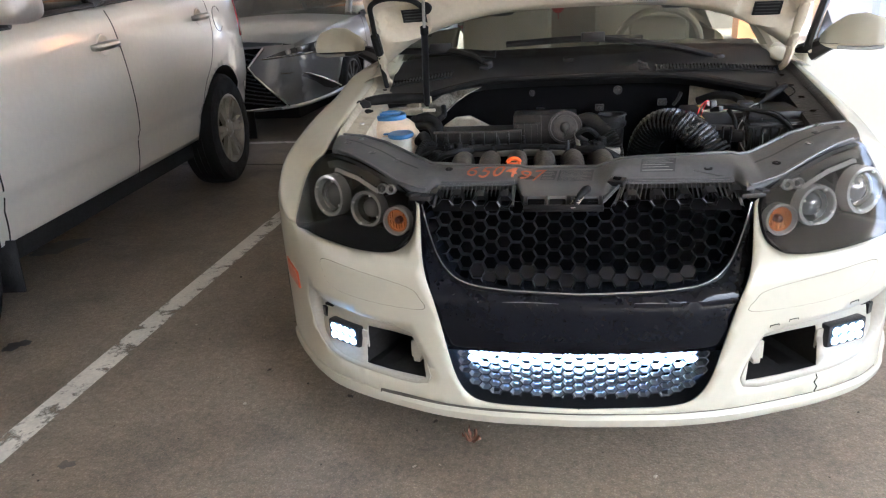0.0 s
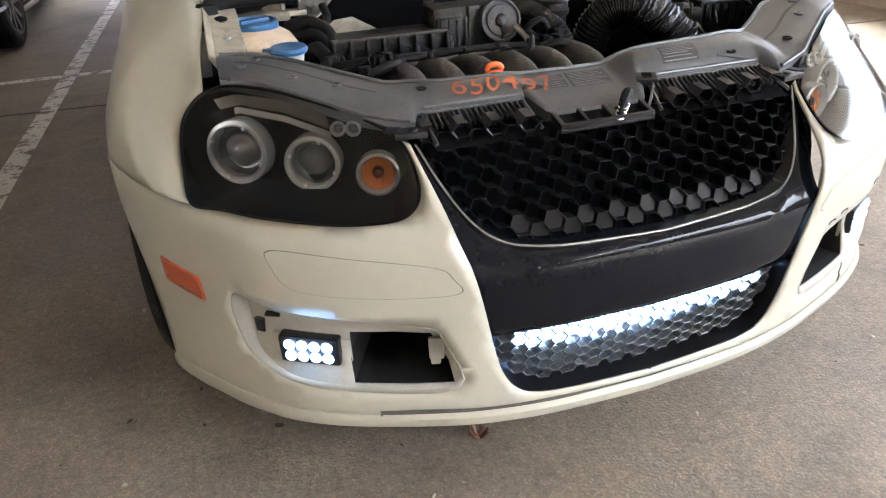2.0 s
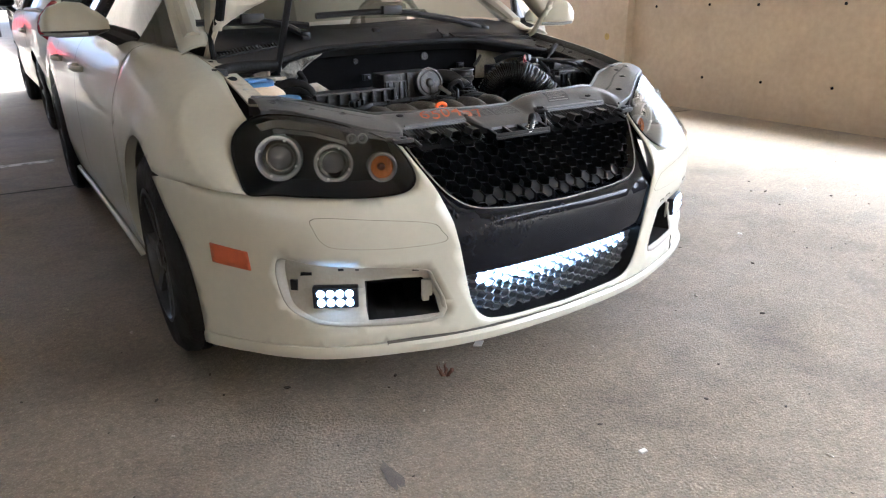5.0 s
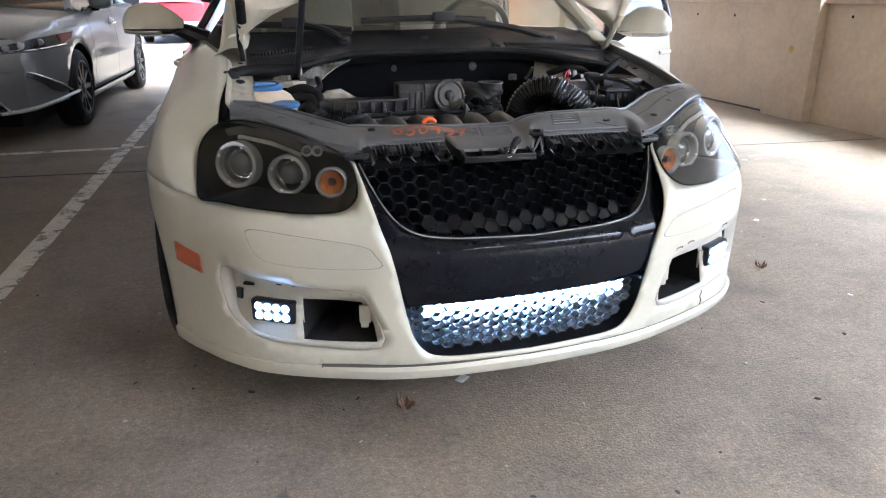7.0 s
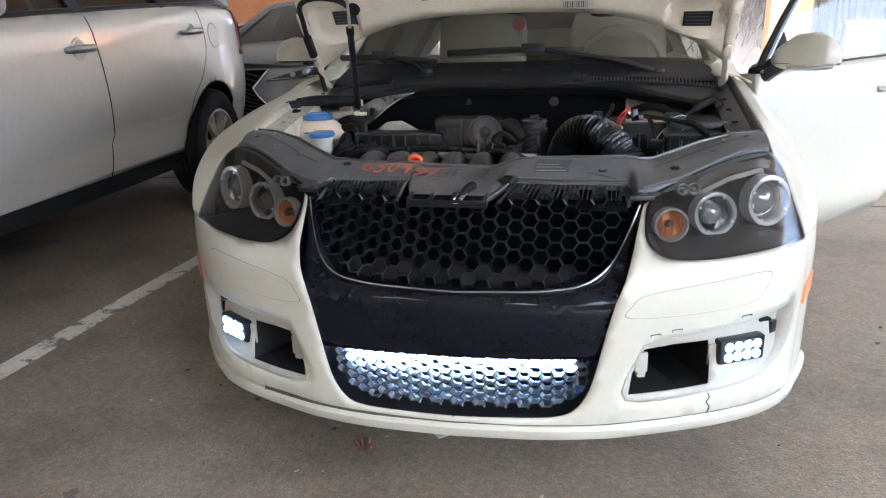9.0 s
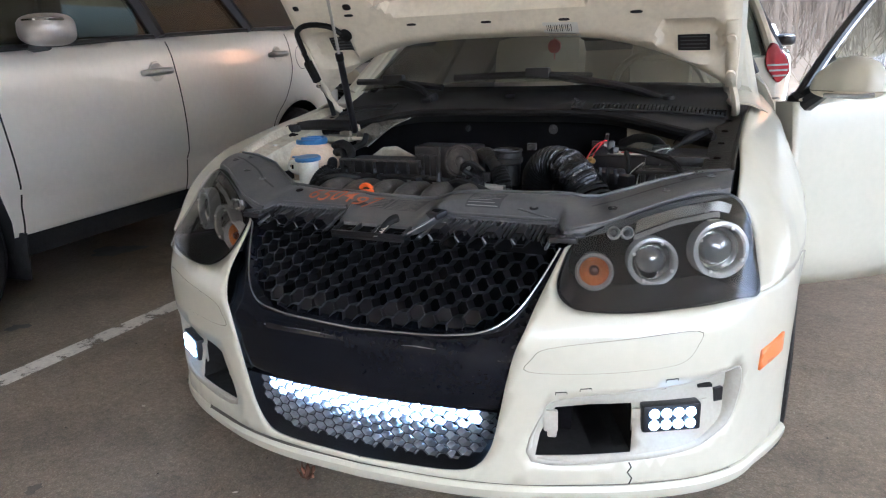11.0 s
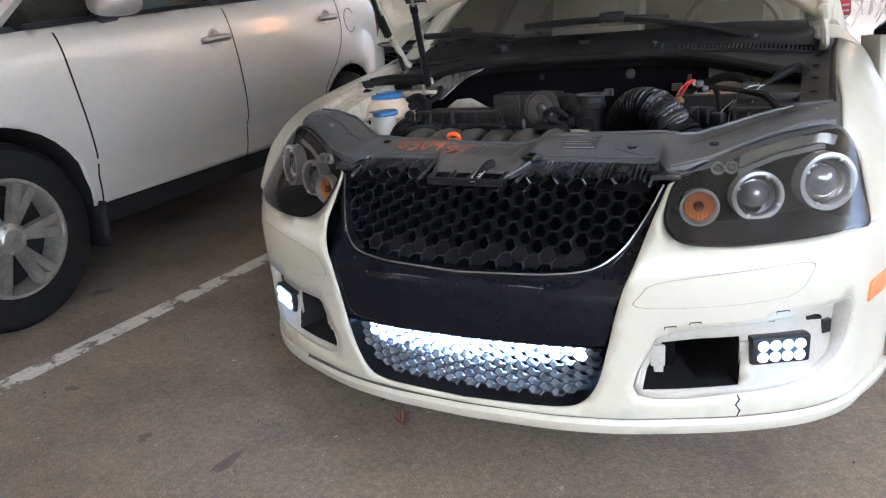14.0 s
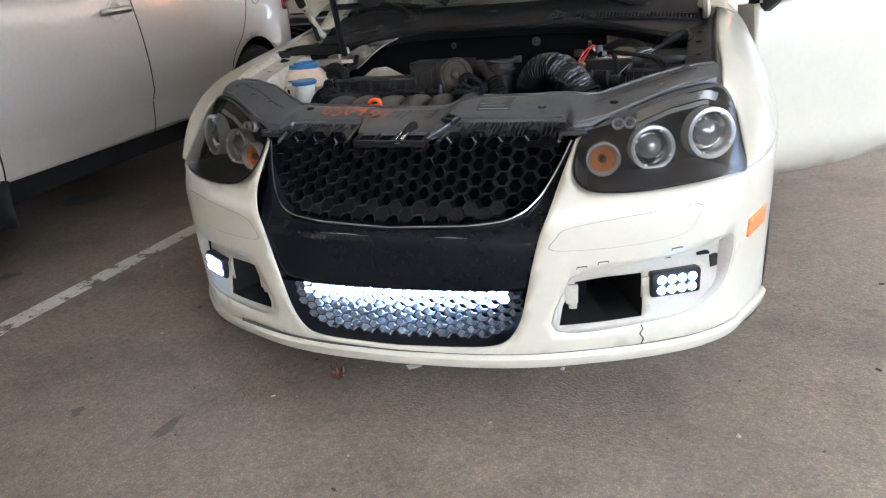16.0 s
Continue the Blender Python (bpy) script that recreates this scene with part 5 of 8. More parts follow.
FRONT_Z = [0.852, 0.842, 0.820, 0.795, 0.780, 0.777, 0.786, 0.786, 0.770, 0.770, 0.786, 0.786, 0.777, 0.780, 0.795, 0.820, 0.842, 0.852]


def carrier(x, b, out=0.0):
    a = abs(x)
    by, bz = (lerp(a, CX, q) for q in (CBY, CBZ))
    fy, fz = lerp(x, FRONT_X, FRONT_Y), lerp(x, FRONT_X, FRONT_Z)
    hump = 0.020 * max(0, 1 - ((x - 0.25) / 0.20) ** 4) if 0.05 < x < 0.45 else 0.0
    return Vector((x, fy + (by - fy) * b, fz + (bz - fz) * b + lerp(x, [-0.17, -0.14, 0.06, 0.10], [0.012, 0.004, 0.004, 0.012]) * math.sin(math.pi * b) ** 0.6 + hump * min(1, b * 4) + out))


def on_carrier(x, y, out=0.0):
    """The point of the panel's top at x, y."""
    fy, by = lerp(x, FRONT_X, FRONT_Y), lerp(abs(x), CX, CBY)
    return carrier(x, min(1.0, max(0.0, (y - fy) / (by - fy))), out)


FIN = mat("louvre_grey", (0.048, 0.049, 0.050), 0.34, vary=0.15, scale=20, dirt=(0.16, 0.15, 0.14), dirt_amount=0.35)
TORN = mat("torn_film", (0.020, 0.018, 0.016), 0.5, vary=0.4, scale=60)


def slam_panel():
    bm = bmesh.new()
    grid(bm, lambda a, b: carrier(-0.735 + 1.47 * a, b), 196, 10)
    xs = [-0.735 + 1.47 * i / 196 for i in range(197)]
    strip(bm, [carrier(x, 1.0) for x in xs], [carrier(x, 1.0) + Vector((0, 0.012, -0.05)) for x in xs], False)
    strip(bm, [carrier(x, 0.0) for x in xs], [carrier(x, 0.0) + Vector((0, -0.003, -0.020)) for x in xs], False)
    tree_ = BVHTree.FromBMesh(bm)

    def on_top(x, y, out):
        """The point of the panel's top straight under x, y."""
        hit = tree_.ray_cast(Vector((x, y, 1.2)), Vector((0, 0, -1)))[0] or on_carrier(x, y)
        return hit + Vector((0, 0, out))

    panel = part("slam_panel", bm, GREY_PLASTIC, car, "dusty grey plastic panel over the radiator with scrawled orange digits")
    bm = bmesh.new()
    tube(bm, [carrier(x, 0.97, 0.002) for x in xs[1:-1]], 0.005, 8)
    part("edge_bead", bm, GREY_PLASTIC, panel)
    for seg in ([x for x in xs if -0.72 < x < -0.41], [x for x in xs if 0.42 < x < 0.72], [x for x in xs if -0.38 < x < -0.17], [x for x in xs if 0.11 < x < 0.385]):
        bm = bmesh.new()
        tube(bm, [carrier(x, 0.02, 0.001) for x in seg], 0.0045, 8)
        part("edge_bead", bm, GREY_PLASTIC, panel)
    # a pressed groove along each wing, its shade drawn as a flat dark strip
    for sgn in (1, -1):
        bm = bmesh.new()
        strip(bm, [carrier(sgn * x, 0.50, 0.0008) for x in np.linspace(0.45, 0.70, 16)], [carrier(sgn * x, 0.545, 0.0008) for x in np.linspace(0.45, 0.70, 16)], False)
        part("groove", bm, COWL, panel)
    # louvred ducts that run down to the grille
    for x0, x1, skewed in ((-0.380, -0.172, 0.0), (0.114, 0.390, 0.030)):
        fr = lambda a, b, d=0.0: Vector((x0 + (x1 - x0) * a - skewed * b * (1 - a) ** 2, 0.338 - 0.102 * b, 0.780 - 0.029 * b + d))
        bm = bmesh.new()
        grid(bm, lambda a, b: fr(a, b, -0.012), 8, 3)
        duct = part("air_duct", bm, DEEP, panel, "black louvred air duct")
        n = int((x1 - x0) / 0.0108)
        for k in range(n):
            a = (k + 0.5) / n
            p, q = fr(a, 0.06), fr(a, 0.66 if skewed else 0.50)
            c = (p + q) / 2
            bm = bmesh.new()
            box(bm, c, (0.0022, (p - q).length, 0.009), rx=16, rz=math.degrees(math.atan2(q.x - p.x, p.y - q.y)))
            part("louvre", bm, FIN, duct, smooth=False)
        bm = bmesh.new()
        tube(bm, [fr(a, 0.03) for a in np.linspace(0, 1, 8)], 0.0045, 6)
        for a in (0, 1):
            tube(bm, [fr(a, 0.03), fr(a, 0.97)], 0.004, 6)
        part("duct_frame", bm, GREY_PLASTIC, duct)
    # square clip beside the louvres, latch tray, catch and spring
    bm = bmesh.new()
    box(bm, (0.096, 0.318, 0.792), (0.042, 0.034, 0.014), rz=-24, rx=12, bevel=0.003)
    part("square_clip", bm, BLACK, panel)
    part("clip_slot", box(bmesh.new(), (0.096, 0.318, 0.800), (0.020, 0.012, 0.004), rz=-24, rx=12), DEEP, panel, smooth=False)
    bm = bmesh.new()
    tube(bm, [(0.052, 0.236, 0.757), (0.075, 0.262, 0.770), (0.104, 0.304, 0.789)], 0.0030, 8)
    part("rib", bm, GREY_PLASTIC, panel)
    bm = bmesh.new()
    box(bm, (-0.042, 0.248, 0.752), (0.200, 0.062, 0.008), rx=14, bevel=0.002)
    for x, w in ((-0.138, 0.010), (-0.085, 0.008), (-0.028, 0.012), (0.052, 0.010)):
        box(bm, (x, 0.248, 0.759), (w, 0.060, 0.014), rx=14, bevel=0.002)
    box(bm, (-0.042, 0.222, 0.752), (0.200, 0.006, 0.016), rx=14, bevel=0.002)
    tray = part("latch_tray", bm, BLACK, panel, "black latch tray with slots")
    for x, w in ((-0.112, 0.042), (-0.057, 0.040), (0.020, 0.050)):
        part("tray_slot", box(bmesh.new(), (x, 0.250, 0.758), (w, 0.038, 0.003), rx=14), DEEP, tray, smooth=False)
    bm = bmesh.new()
    tube(bm, spline([(-0.016, 0.226, 0.757), (-0.004, 0.238, 0.772), (0.010, 0.250, 0.786), (0.022, 0.262, 0.790)], 4), 0.008, 10, True, [0.007, 0.007, 0.0075, 0.008, 0.0085, 0.009, 0.0095, 0.010, 0.0105, 0.011, 0.011, 0.010, 0.009])
    part("bonnet_latch", bm, RUBBER, panel)
    bm = bmesh.new()
    coil = [Vector((-0.020, 0.222, 0.752)).lerp(Vector((0.0, 0.236, 0.776)), k / 40) + Vector((0.010 * math.cos(k * 0.7), 0.006 * math.sin(k * 0.7), 0.004 * math.sin(k * 0.7))) for k in range(41)]
    tube(bm, coil, 0.0017, 5)
    part("latch_spring", bm, CHROME, panel)
    for x, b in ((0.327, 0.18), (-0.36, 0.55), (0.60, 0.35), (-0.60, 0.35), (0.633, 0.62), (-0.66, 0.7), (0.50, 0.30), (-0.52, 0.5), (0.69, 0.55), (0.66, 0.88), (-0.69, 0.4)):
        bm = bmesh.new()
        lathe(bm, carrier(x, b, -0.001), (0, -0.1, 1), [(0.0, 0.0105), (0.003, 0.0105), (0.0035, 0.006), (0.001, 0.004), (0.001, 0.0)], 12)
        part("panel_clip", bm, UNDER if x in (0.327, -0.36, 0.50) else GREY_PLASTIC, panel)
    bm = bmesh.new()
    tube(bm, [on_carrier(x, 0.352 - 0.12 * (x - 0.29), 0.001) for x in np.linspace(0.29, 0.385, 8)], 0.0028, 6)
    part("rib", bm, GREY_PLASTIC, panel)
    for sgn in (1, -1):
        bm = bmesh.new()
        box(bm, (sgn * 0.418, 0.280, 0.766), (0.060, 0.038, 0.012), rz=sgn * 10, bevel=0.003)
        box(bm, (sgn * 0.448, 0.296, 0.770), (0.024, 0.030, 0.008), rz=sgn * 26, bevel=0.002)
        lathe(bm, (sgn * 0.415, 0.276, 0.772), (0, 0, 1), [(0, 0.009), (0.004, 0.009), (0.005, 0)], 10)
        part("lamp_bracket", bm, BLACK, panel)
    # stickers with unreadable lines
    for x0, x1, y0, y1, rows in ((-0.100, -0.062, 0.342, 0.398, 6), (-0.056, 0.036, 0.335, 0.402, 10), (0.160, 0.248, 0.350, 0.396, 8)):
        bm = bmesh.new()
        grid(bm, lambda a, b: on_top(x0 + (x1 - x0) * a + 0.008 * (b - 0.5), y0 + (y1 - y0) * b, 0.0016), 6, 4)
        st = part("sticker", bm, STICKER, panel, "dark printed sticker with faint unreadable lines")
        for k in range(rows):
            bm = bmesh.new()
            w = 0.94 - 0.22 * ((k * 7) % 3) / 2
            yy = y0 + (y1 - y0) * (k + 0.3) / rows
            grid(bm, lambda a, b: on_top(x0 + (x1 - x0) * (0.06 + (w - 0.06) * a) + 0.008 * (k / rows - 0.5), yy + (y1 - y0) * 0.24 / rows * b, 0.0026), 5, 1)
            part("print_bar", bm, PRINT, st)
    # digits scrawled in orange, a torn patch of film under the last
    cu = bpy.data.curves.new("digits", "FONT")
    cu.body, cu.size, cu.shear, cu.space_character, cu.extrude, cu.offset = "650497", 0.056, 0.28, 1.08, 0.0, 0.0001
    tob = bpy.data.objects.new("tmp", cu)
    scene.collection.objects.link(tob)
    me = bpy.data.meshes.new_from_object(tob.evaluated_get(bpy.context.evaluated_depsgraph_get()))
    bpy.data.objects.remove(tob)
    bm = bmesh.new()
    bm.from_mesh(me)
    bpy.data.meshes.remove(me)
    bmesh.ops.triangulate(bm, faces=bm.faces[:])
    bmesh.ops.subdivide_edges(bm, edges=bm.edges[:], cuts=2, use_grid_fill=True)
    w = max(v.co.x for v in bm.verts)
    for v in bm.verts:
        x = -0.312 + 0.226 * v.co.x / w
        v.co = on_top(x, 0.352 - 0.016 * min(1, max(0, (x + 0.19) / 0.06)) + (0.050 + 0.012 * min(1, max(0, (x + 0.19) / 0.06))) * v.co.y / 0.04 - 0.03 * (x + 0.2) + 0.004 * math.sin(55 * x), 0.0045)
    part("painted_number", bm, INK, panel, "orange hand-drawn digits 650497")
    bm = bmesh.new()
    patch(bm, smooth2([(-0.165, 0.350), (-0.140, 0.344), (-0.118, 0.352), (-0.125, 0.364), (-0.150, 0.368)], 3), [], lambda x, y: on_top(x, y, 0.0014), 0.01)
    part("torn_film", bm, TORN, panel)


STICKER = mat("dark_sticker", (0.040, 0.041, 0.042), 0.45, vary=0.2, scale=25)
slam_panel()

# ---- engine bay ----
def rod(name, pts, r, material, parent=None, n=6, seg=8, label=""):
    bm = bmesh.new()
    tube(bm, spline(pts, n), r, seg)
    return part(name, bm, material, parent or car, label)


def corrugated(name, pts, r, material, parent, pitch=0.011, label=""):
    path = spline(pts, 14)
    ln = [0.0]
    for a, b in zip(path, path[1:]):
        ln.append(ln[-1] + (b - a).length)
    k = int(ln[-1] / pitch) * 4
    dense, rad = [], []
    for i in range(k + 1):
        s = ln[-1] * i / k
        dense.append(Vector([lerp(s, ln, [q[c] for q in path]) for c in range(3)]))
        rad.append(r * (1.0 if i % 4 in (0, 1) else 0.86))
    bm = bmesh.new()
    tube(bm, dense, r, 20, True, rad)
    return part(name, bm, material, parent, label)


GRIMY_CREAM = mat("grimy_cream", (0.30, 0.27, 0.20), 0.5, vary=0.2, scale=14, dirt=(0.06, 0.05, 0.04), dirt_amount=0.7)


def engine_bay():
    # firewall, tub and sides
    bm = bmesh.new()
    grid(bm, lambda a, b: Vector(((a - 0.5) * 1.36, 1.16 - 0.03 * b + 0.006 * math.sin(30 * a) * math.sin(9 * b), 0.45 + 0.52 * b)), 24, 12)
    part("firewall", bm, DEEP, car, "black insulated firewall")
    bm = bmesh.new()
    box(bm, (0, 0.80, 0.42), (1.30, 0.75, 0.03))
    for s in (1, -1):
        box(bm, (s * 0.665, 0.82, 0.60), (0.03, 0.66, 0.40))
    part("bay_tub", bm, UNDER, car, smooth=False)
    for c, r in (((0.147, 1.128, 0.905), 0.016), ((-0.16, 1.126, 0.905), 0.011)):
        bm = bmesh.new()
        lathe(bm, c, (0, -1, 0.1), [(0, r), (0.003, r * 0.95), (0.0035, r * 0.74), (0.002, r * 0.62), (0.003, 0.0)], 18)
        box(bm, (c[0], c[1] - 0.003, c[2]), (r * 1.1, 0.002, r * 0.16))
        box(bm, (c[0], c[1] - 0.003, c[2]), (r * 0.16, 0.002, r * 1.2))
        part("round_emblem", bm, ENGINE_LIGHT if r > 0.012 else ENGINE, car, "small round embossed emblem")
    for x, z in ((-0.13, 0.845), (0.082, 0.850), (0.30, 0.862)):
        bm = bmesh.new()
        box(bm, (x, 1.10, z), (0.030, 0.02, 0.022), bevel=0.003)
        lathe(bm, (x, 1.088, z), (0, -1, 0), [(0, 0.007), (0.004, 0.006), (0.005, 0)], 8)
        part("bulkhead_bracket", bm, ENGINE_LIGHT if x > 0 else ENGINE, car)
    # painted bulkhead: beside the battery and behind the cam cover
    bm = bmesh.new()
    patch(bm, [(0.392, 0.80), (0.392, 0.926), (0.50, 0.922), (0.60, 0.905), (0.655, 0.885), (0.66, 0.80)], [], lambda x, z: Vector((x, 1.118 - 0.45 * max(0, x - 0.47) - 0.010 * math.sin(22 * z), z)), 0.03)
    part("bulkhead_panel", bm, GRIMY_CREAM, car, "grimy cream painted bulkhead panel")
    bm = bmesh.new()
    patch(bm, smooth2([(-0.48, 0.78), (-0.47, 0.82), (-0.425, 0.850), (-0.375, 0.853), (-0.335, 0.828), (-0.29, 0.80), (-0.31, 0.775)], 1), [], lambda x, z: Vector((x, 0.985 + 0.2 * (x + 0.43) - 0.25 * (z - 0.82), z)), 0.02)
    solid(part("bulkhead_panel", bm, GRIMY_SHADED_RAIL, car, "cream painted strut tower top"), 0.006)
    bm = bmesh.new()
    box(bm, (-0.640, 0.985, 0.880), (0.20, 0.09, 0.022), bevel=0.008)
    box(bm, (-0.575, 1.005, 0.895), (0.06, 0.05, 0.03), bevel=0.008)
    part("bulkhead_panel", bm, GRIMY_CREAM, car, "grimy cream painted bulkhead panel")
    # foil heat shield beside the firewall, its edge bare
    sh = lambda x, z: Vector((x, 0.962 + 0.46 * (x + 0.502) - 0.010 * math.sin(14 * x) - 0.006 * math.sin(60 * z + 30 * x), z))
    tipped = [(-0.525, 0.852), (-0.488, 0.852), (-0.462, 0.870), (-0.425, 0.902), (-0.385, 0.928), (-0.335, 0.949), (-0.40, 0.944), (-0.47, 0.932), (-0.515, 0.905)]
    bm = bmesh.new()
    patch(bm, tipped, [], sh, 0.014)
    part("heat_shield", bm, mat("foil", (0.085, 0.078, 0.060), 0.42, 0.5, vary=0.5, scale=40, bump=0.9, bump_scale=70), car, "crumpled olive foil heat shield")
    bm = bmesh.new()
    tube(bm, [sh(x, z) for x, z in tipped[1:6]], 0.0022, 5)
    part("shield_edge", bm, SATIN_DARK, car)
    # cam cover with pockets between ribs
    bm = bmesh.new()
    box(bm, (-0.325, 0.845, 0.808), (0.29, 0.12, 0.052), bevel=0.005)
    box(bm, (-0.325, 0.775, 0.790), (0.30, 0.030, 0.010), bevel=0.002)
    cover = part("cam_cover", bm, ENGINE, car, "dusty black ribbed cam cover")
    part("lip", box(bmesh.new(), (-0.325, 0.778, 0.838), (0.292, 0.020, 0.007), bevel=0.002), ENGINE_LIGHT, cover)
    for k in range(8):
        part("rib", box(bmesh.new(), (-0.466 + 0.0405 * k, 0.776, 0.815), (0.0055, 0.022, 0.046), bevel=0.001), ENGINE, cover)
    for k in range(4):
        bm = bmesh.new()
        lathe(bm, (-0.43 + 0.085 * k, 0.776, 0.792), (0, 0, 1), [(0, 0.010), (0.018, 0.009), (0.020, 0.005), (0.030, 0.005), (0.031, 0)], 10)
        part("cover_bolt", bm, ENGINE, cover)
    # housing with the round valve cover
    bm = bmesh.new()
    box(bm, (-0.105, 0.845, 0.810), (0.205, 0.095, 0.150), bevel=0.008)
    box(bm, (-0.160, 0.806, 0.800), (0.085, 0.030, 0.120), bevel=0.005)
    blk = part("filter_housing", bm, ENGINE, car, "black plastic housing with a round valve cover")
    for k in range(4):
        part("housing_rib", box(bmesh.new(), (-0.192 + 0.021 * k, 0.789, 0.806), (0.003, 0.008, 0.10)), ENGINE, blk)
    part("housing_seam", box(bmesh.new(), (-0.117, 0.792, 0.815), (0.004, 0.010, 0.14)), ENGINE_LIGHT, blk)
    bm = bmesh.new()
    lathe(bm, (-0.039, 0.782, 0.844), (0, -1, 0.22), [(-0.03, 0.050), (0.010, 0.0535), (0.014, 0.052), (0.014, 0.047), (0.008, 0.045), (0.008, 0.039), (0.013, 0.037), (0.013, 0.017), (0.018, 0.015), (0.021, 0.011), (0.022, 0.0)], 40)
    disc = part("valve_disc", bm, ENGINE_LIGHT, blk, "round dusty grey valve cover")
    part("disc_bar", box(bmesh.new(), (-0.039, 0.764, 0.822), (0.007, 0.010, 0.040), bevel=0.002), ENGINE_LIGHT, disc)
    # intake runners in front
    for k in range(6):
        x = -0.345 + 0.083 * k
        bm = bmesh.new()
        tube(bm, spline([(x - 0.012, 0.70, 0.755), (x - 0.004, 0.62, 0.780), (x, 0.54, 0.788), (x + 0.004, 0.48, 0.768), (x + 0.006, 0.455, 0.70)], 5), 0.031, 16)
        part("intake_runner", bm, ENGINE_LIGHT, car, "dusty grey intake runner")
    bm = bmesh.new()
    ringp = [(-0.182 + 0.017 * math.cos(a), 0.458, 0.813 + 0.011 * math.sin(a)) for a in np.linspace(0, math.pi, 9)]
    tube(bm, ringp, 0.006, 8)
    box(bm, (-0.182, 0.461, 0.806), (0.040, 0.012, 0.010), bevel=0.003)
    tube(bm, [(-0.182, 0.462, 0.804), (-0.182, 0.47, 0.72)], 0.004, 6)
    part("dipstick_handle", bm, ORANGE, car, "orange dipstick handle")
    bm = bmesh.new()
    box(bm, (-0.13, 0.70, 0.784), (0.52, 0.034, 0.018), bevel=0.005)
    part("fuel_rail", bm, SATIN_DARK, car, "dull metal fuel rail")
    for k in range(6):
        bm = bmesh.new()
        lathe(bm, (-0.345 + 0.083 * k, 0.665, 0.790), (0, -0.3, 1), [(0, 0.013), (0.016, 0.012), (0.018, 0.008), (0.03, 0.007), (0.031, 0)], 12)
        part("injector", bm, RUBBER, car)
    bm = bmesh.new()
    lathe(bm, (-0.031, 0.60, 0.795), (0, 0, 1), [(0, 0.014), (0.012, 0.010), (0.016, 0.006), (0.040, 0.005), (0.046, 0.003), (0.047, 0)], 12)
    part("stud", bm, BLACK, car)
    # coolant tank with blue cap
    bm = bmesh.new()
    prof = [(-0.10, 0.0), (-0.098, 0.055), (-0.07, 0.085), (-0.02, 0.098), (0.02, 0.096), (0.045, 0.080), (0.060, 0.056), (0.066, 0.048)]
    lathe(bm, (-0.635, 0.850, 0.815), (0, 0, 1), prof, 32)
    tank = part("coolant_tank", bm, TANK, car, "aged beige coolant tank with a blue cap")
    bm = bmesh.new()
    lathe(bm, (-0.634, 0.852, 0.878), (0, -0.06, 1), [(-0.004, 0.054), (0.010, 0.055), (0.015, 0.052), (0.017, 0.046), (0.011, 0.042), (0.012, 0.0)], 32)
    part("tank_cap", bm, BLUE, tank, "blue screw cap")
    part("cap_grip", box(bmesh.new(), (-0.634, 0.851, 0.893), (0.072, 0.011, 0.010), rz=18, bevel=0.003), BLUE, tank)
    bm = bmesh.new()
    lathe(bm, (-0.635, 0.850, 0.815), (0, 0, 1), [(0.0, 0.0985), (0.003, 0.1015), (0.006, 0.0985)], 32)
    part("tank_seam", bm, TANK, tank)
    for k in range(5):
        a = radians(-112 + 7 * k)
        q = Vector((-0.635 + 0.0985 * math.cos(a), 0.850 + 0.0985 * math.sin(a), 0.806 + 0.006 * (k % 2)))
        part("print_bar", box(bmesh.new(), q, (0.007, 0.002, 0.022 - 0.006 * (k % 2)), rz=math.degrees(a) + 90), UNDER, tank, smooth=False)
    # washer filler
    bm = bmesh.new()
    lathe(bm, (-0.575, 0.742, 0.70), (0, 0, 1), [(0, 0.036), (0.05, 0.035), (0.115, 0.032), (0.132, 0.035), (0.138, 0.032)], 24)
    fil = part("washer_filler", bm, FILLER, car, "milky washer filler neck with a blue cap")
    bm = bmesh.new()
    patch(bm, smooth2([(-0.605, 0.790), (-0.605, 0.828), (-0.635, 0.836), (-0.655, 0.822), (-0.650, 0.800), (-0.625, 0.788)], 4), [[(-0.640 + 0.010 * math.cos(a), 0.813 + 0.010 * math.sin(a)) for a in np.linspace(0, 2 * math.pi, 11)[:-1]]], lambda x, z: Vector((x, 0.735, z)), 0.012)
    solid(part("filler_ear", bm, FILLER, fil, "milky bracket ear with a hole"), 0.006)
    bm = bmesh.new()
    lathe(bm, (-0.575, 0.741, 0.836), (0, -0.05, 1), [(0, 0.042), (0.007, 0.044), (0.013, 0.040), (0.013, 0.034), (0.010, 0.0)], 28)
    box(bm, (-0.622, 0.741, 0.846), (0.022, 0.018, 0.005), bevel=0.002)
    part("filler_cap", bm, BLUE, fil, "blue snap cap")
    bm = bmesh.new()
    tube(bm, spline([(-0.70, 0.70, 0.715), (-0.64, 0.705, 0.742), (-0.56, 0.72, 0.735)], 6), 0.030, 14)
    part("filler_pipe", bm, FILLER, fil)
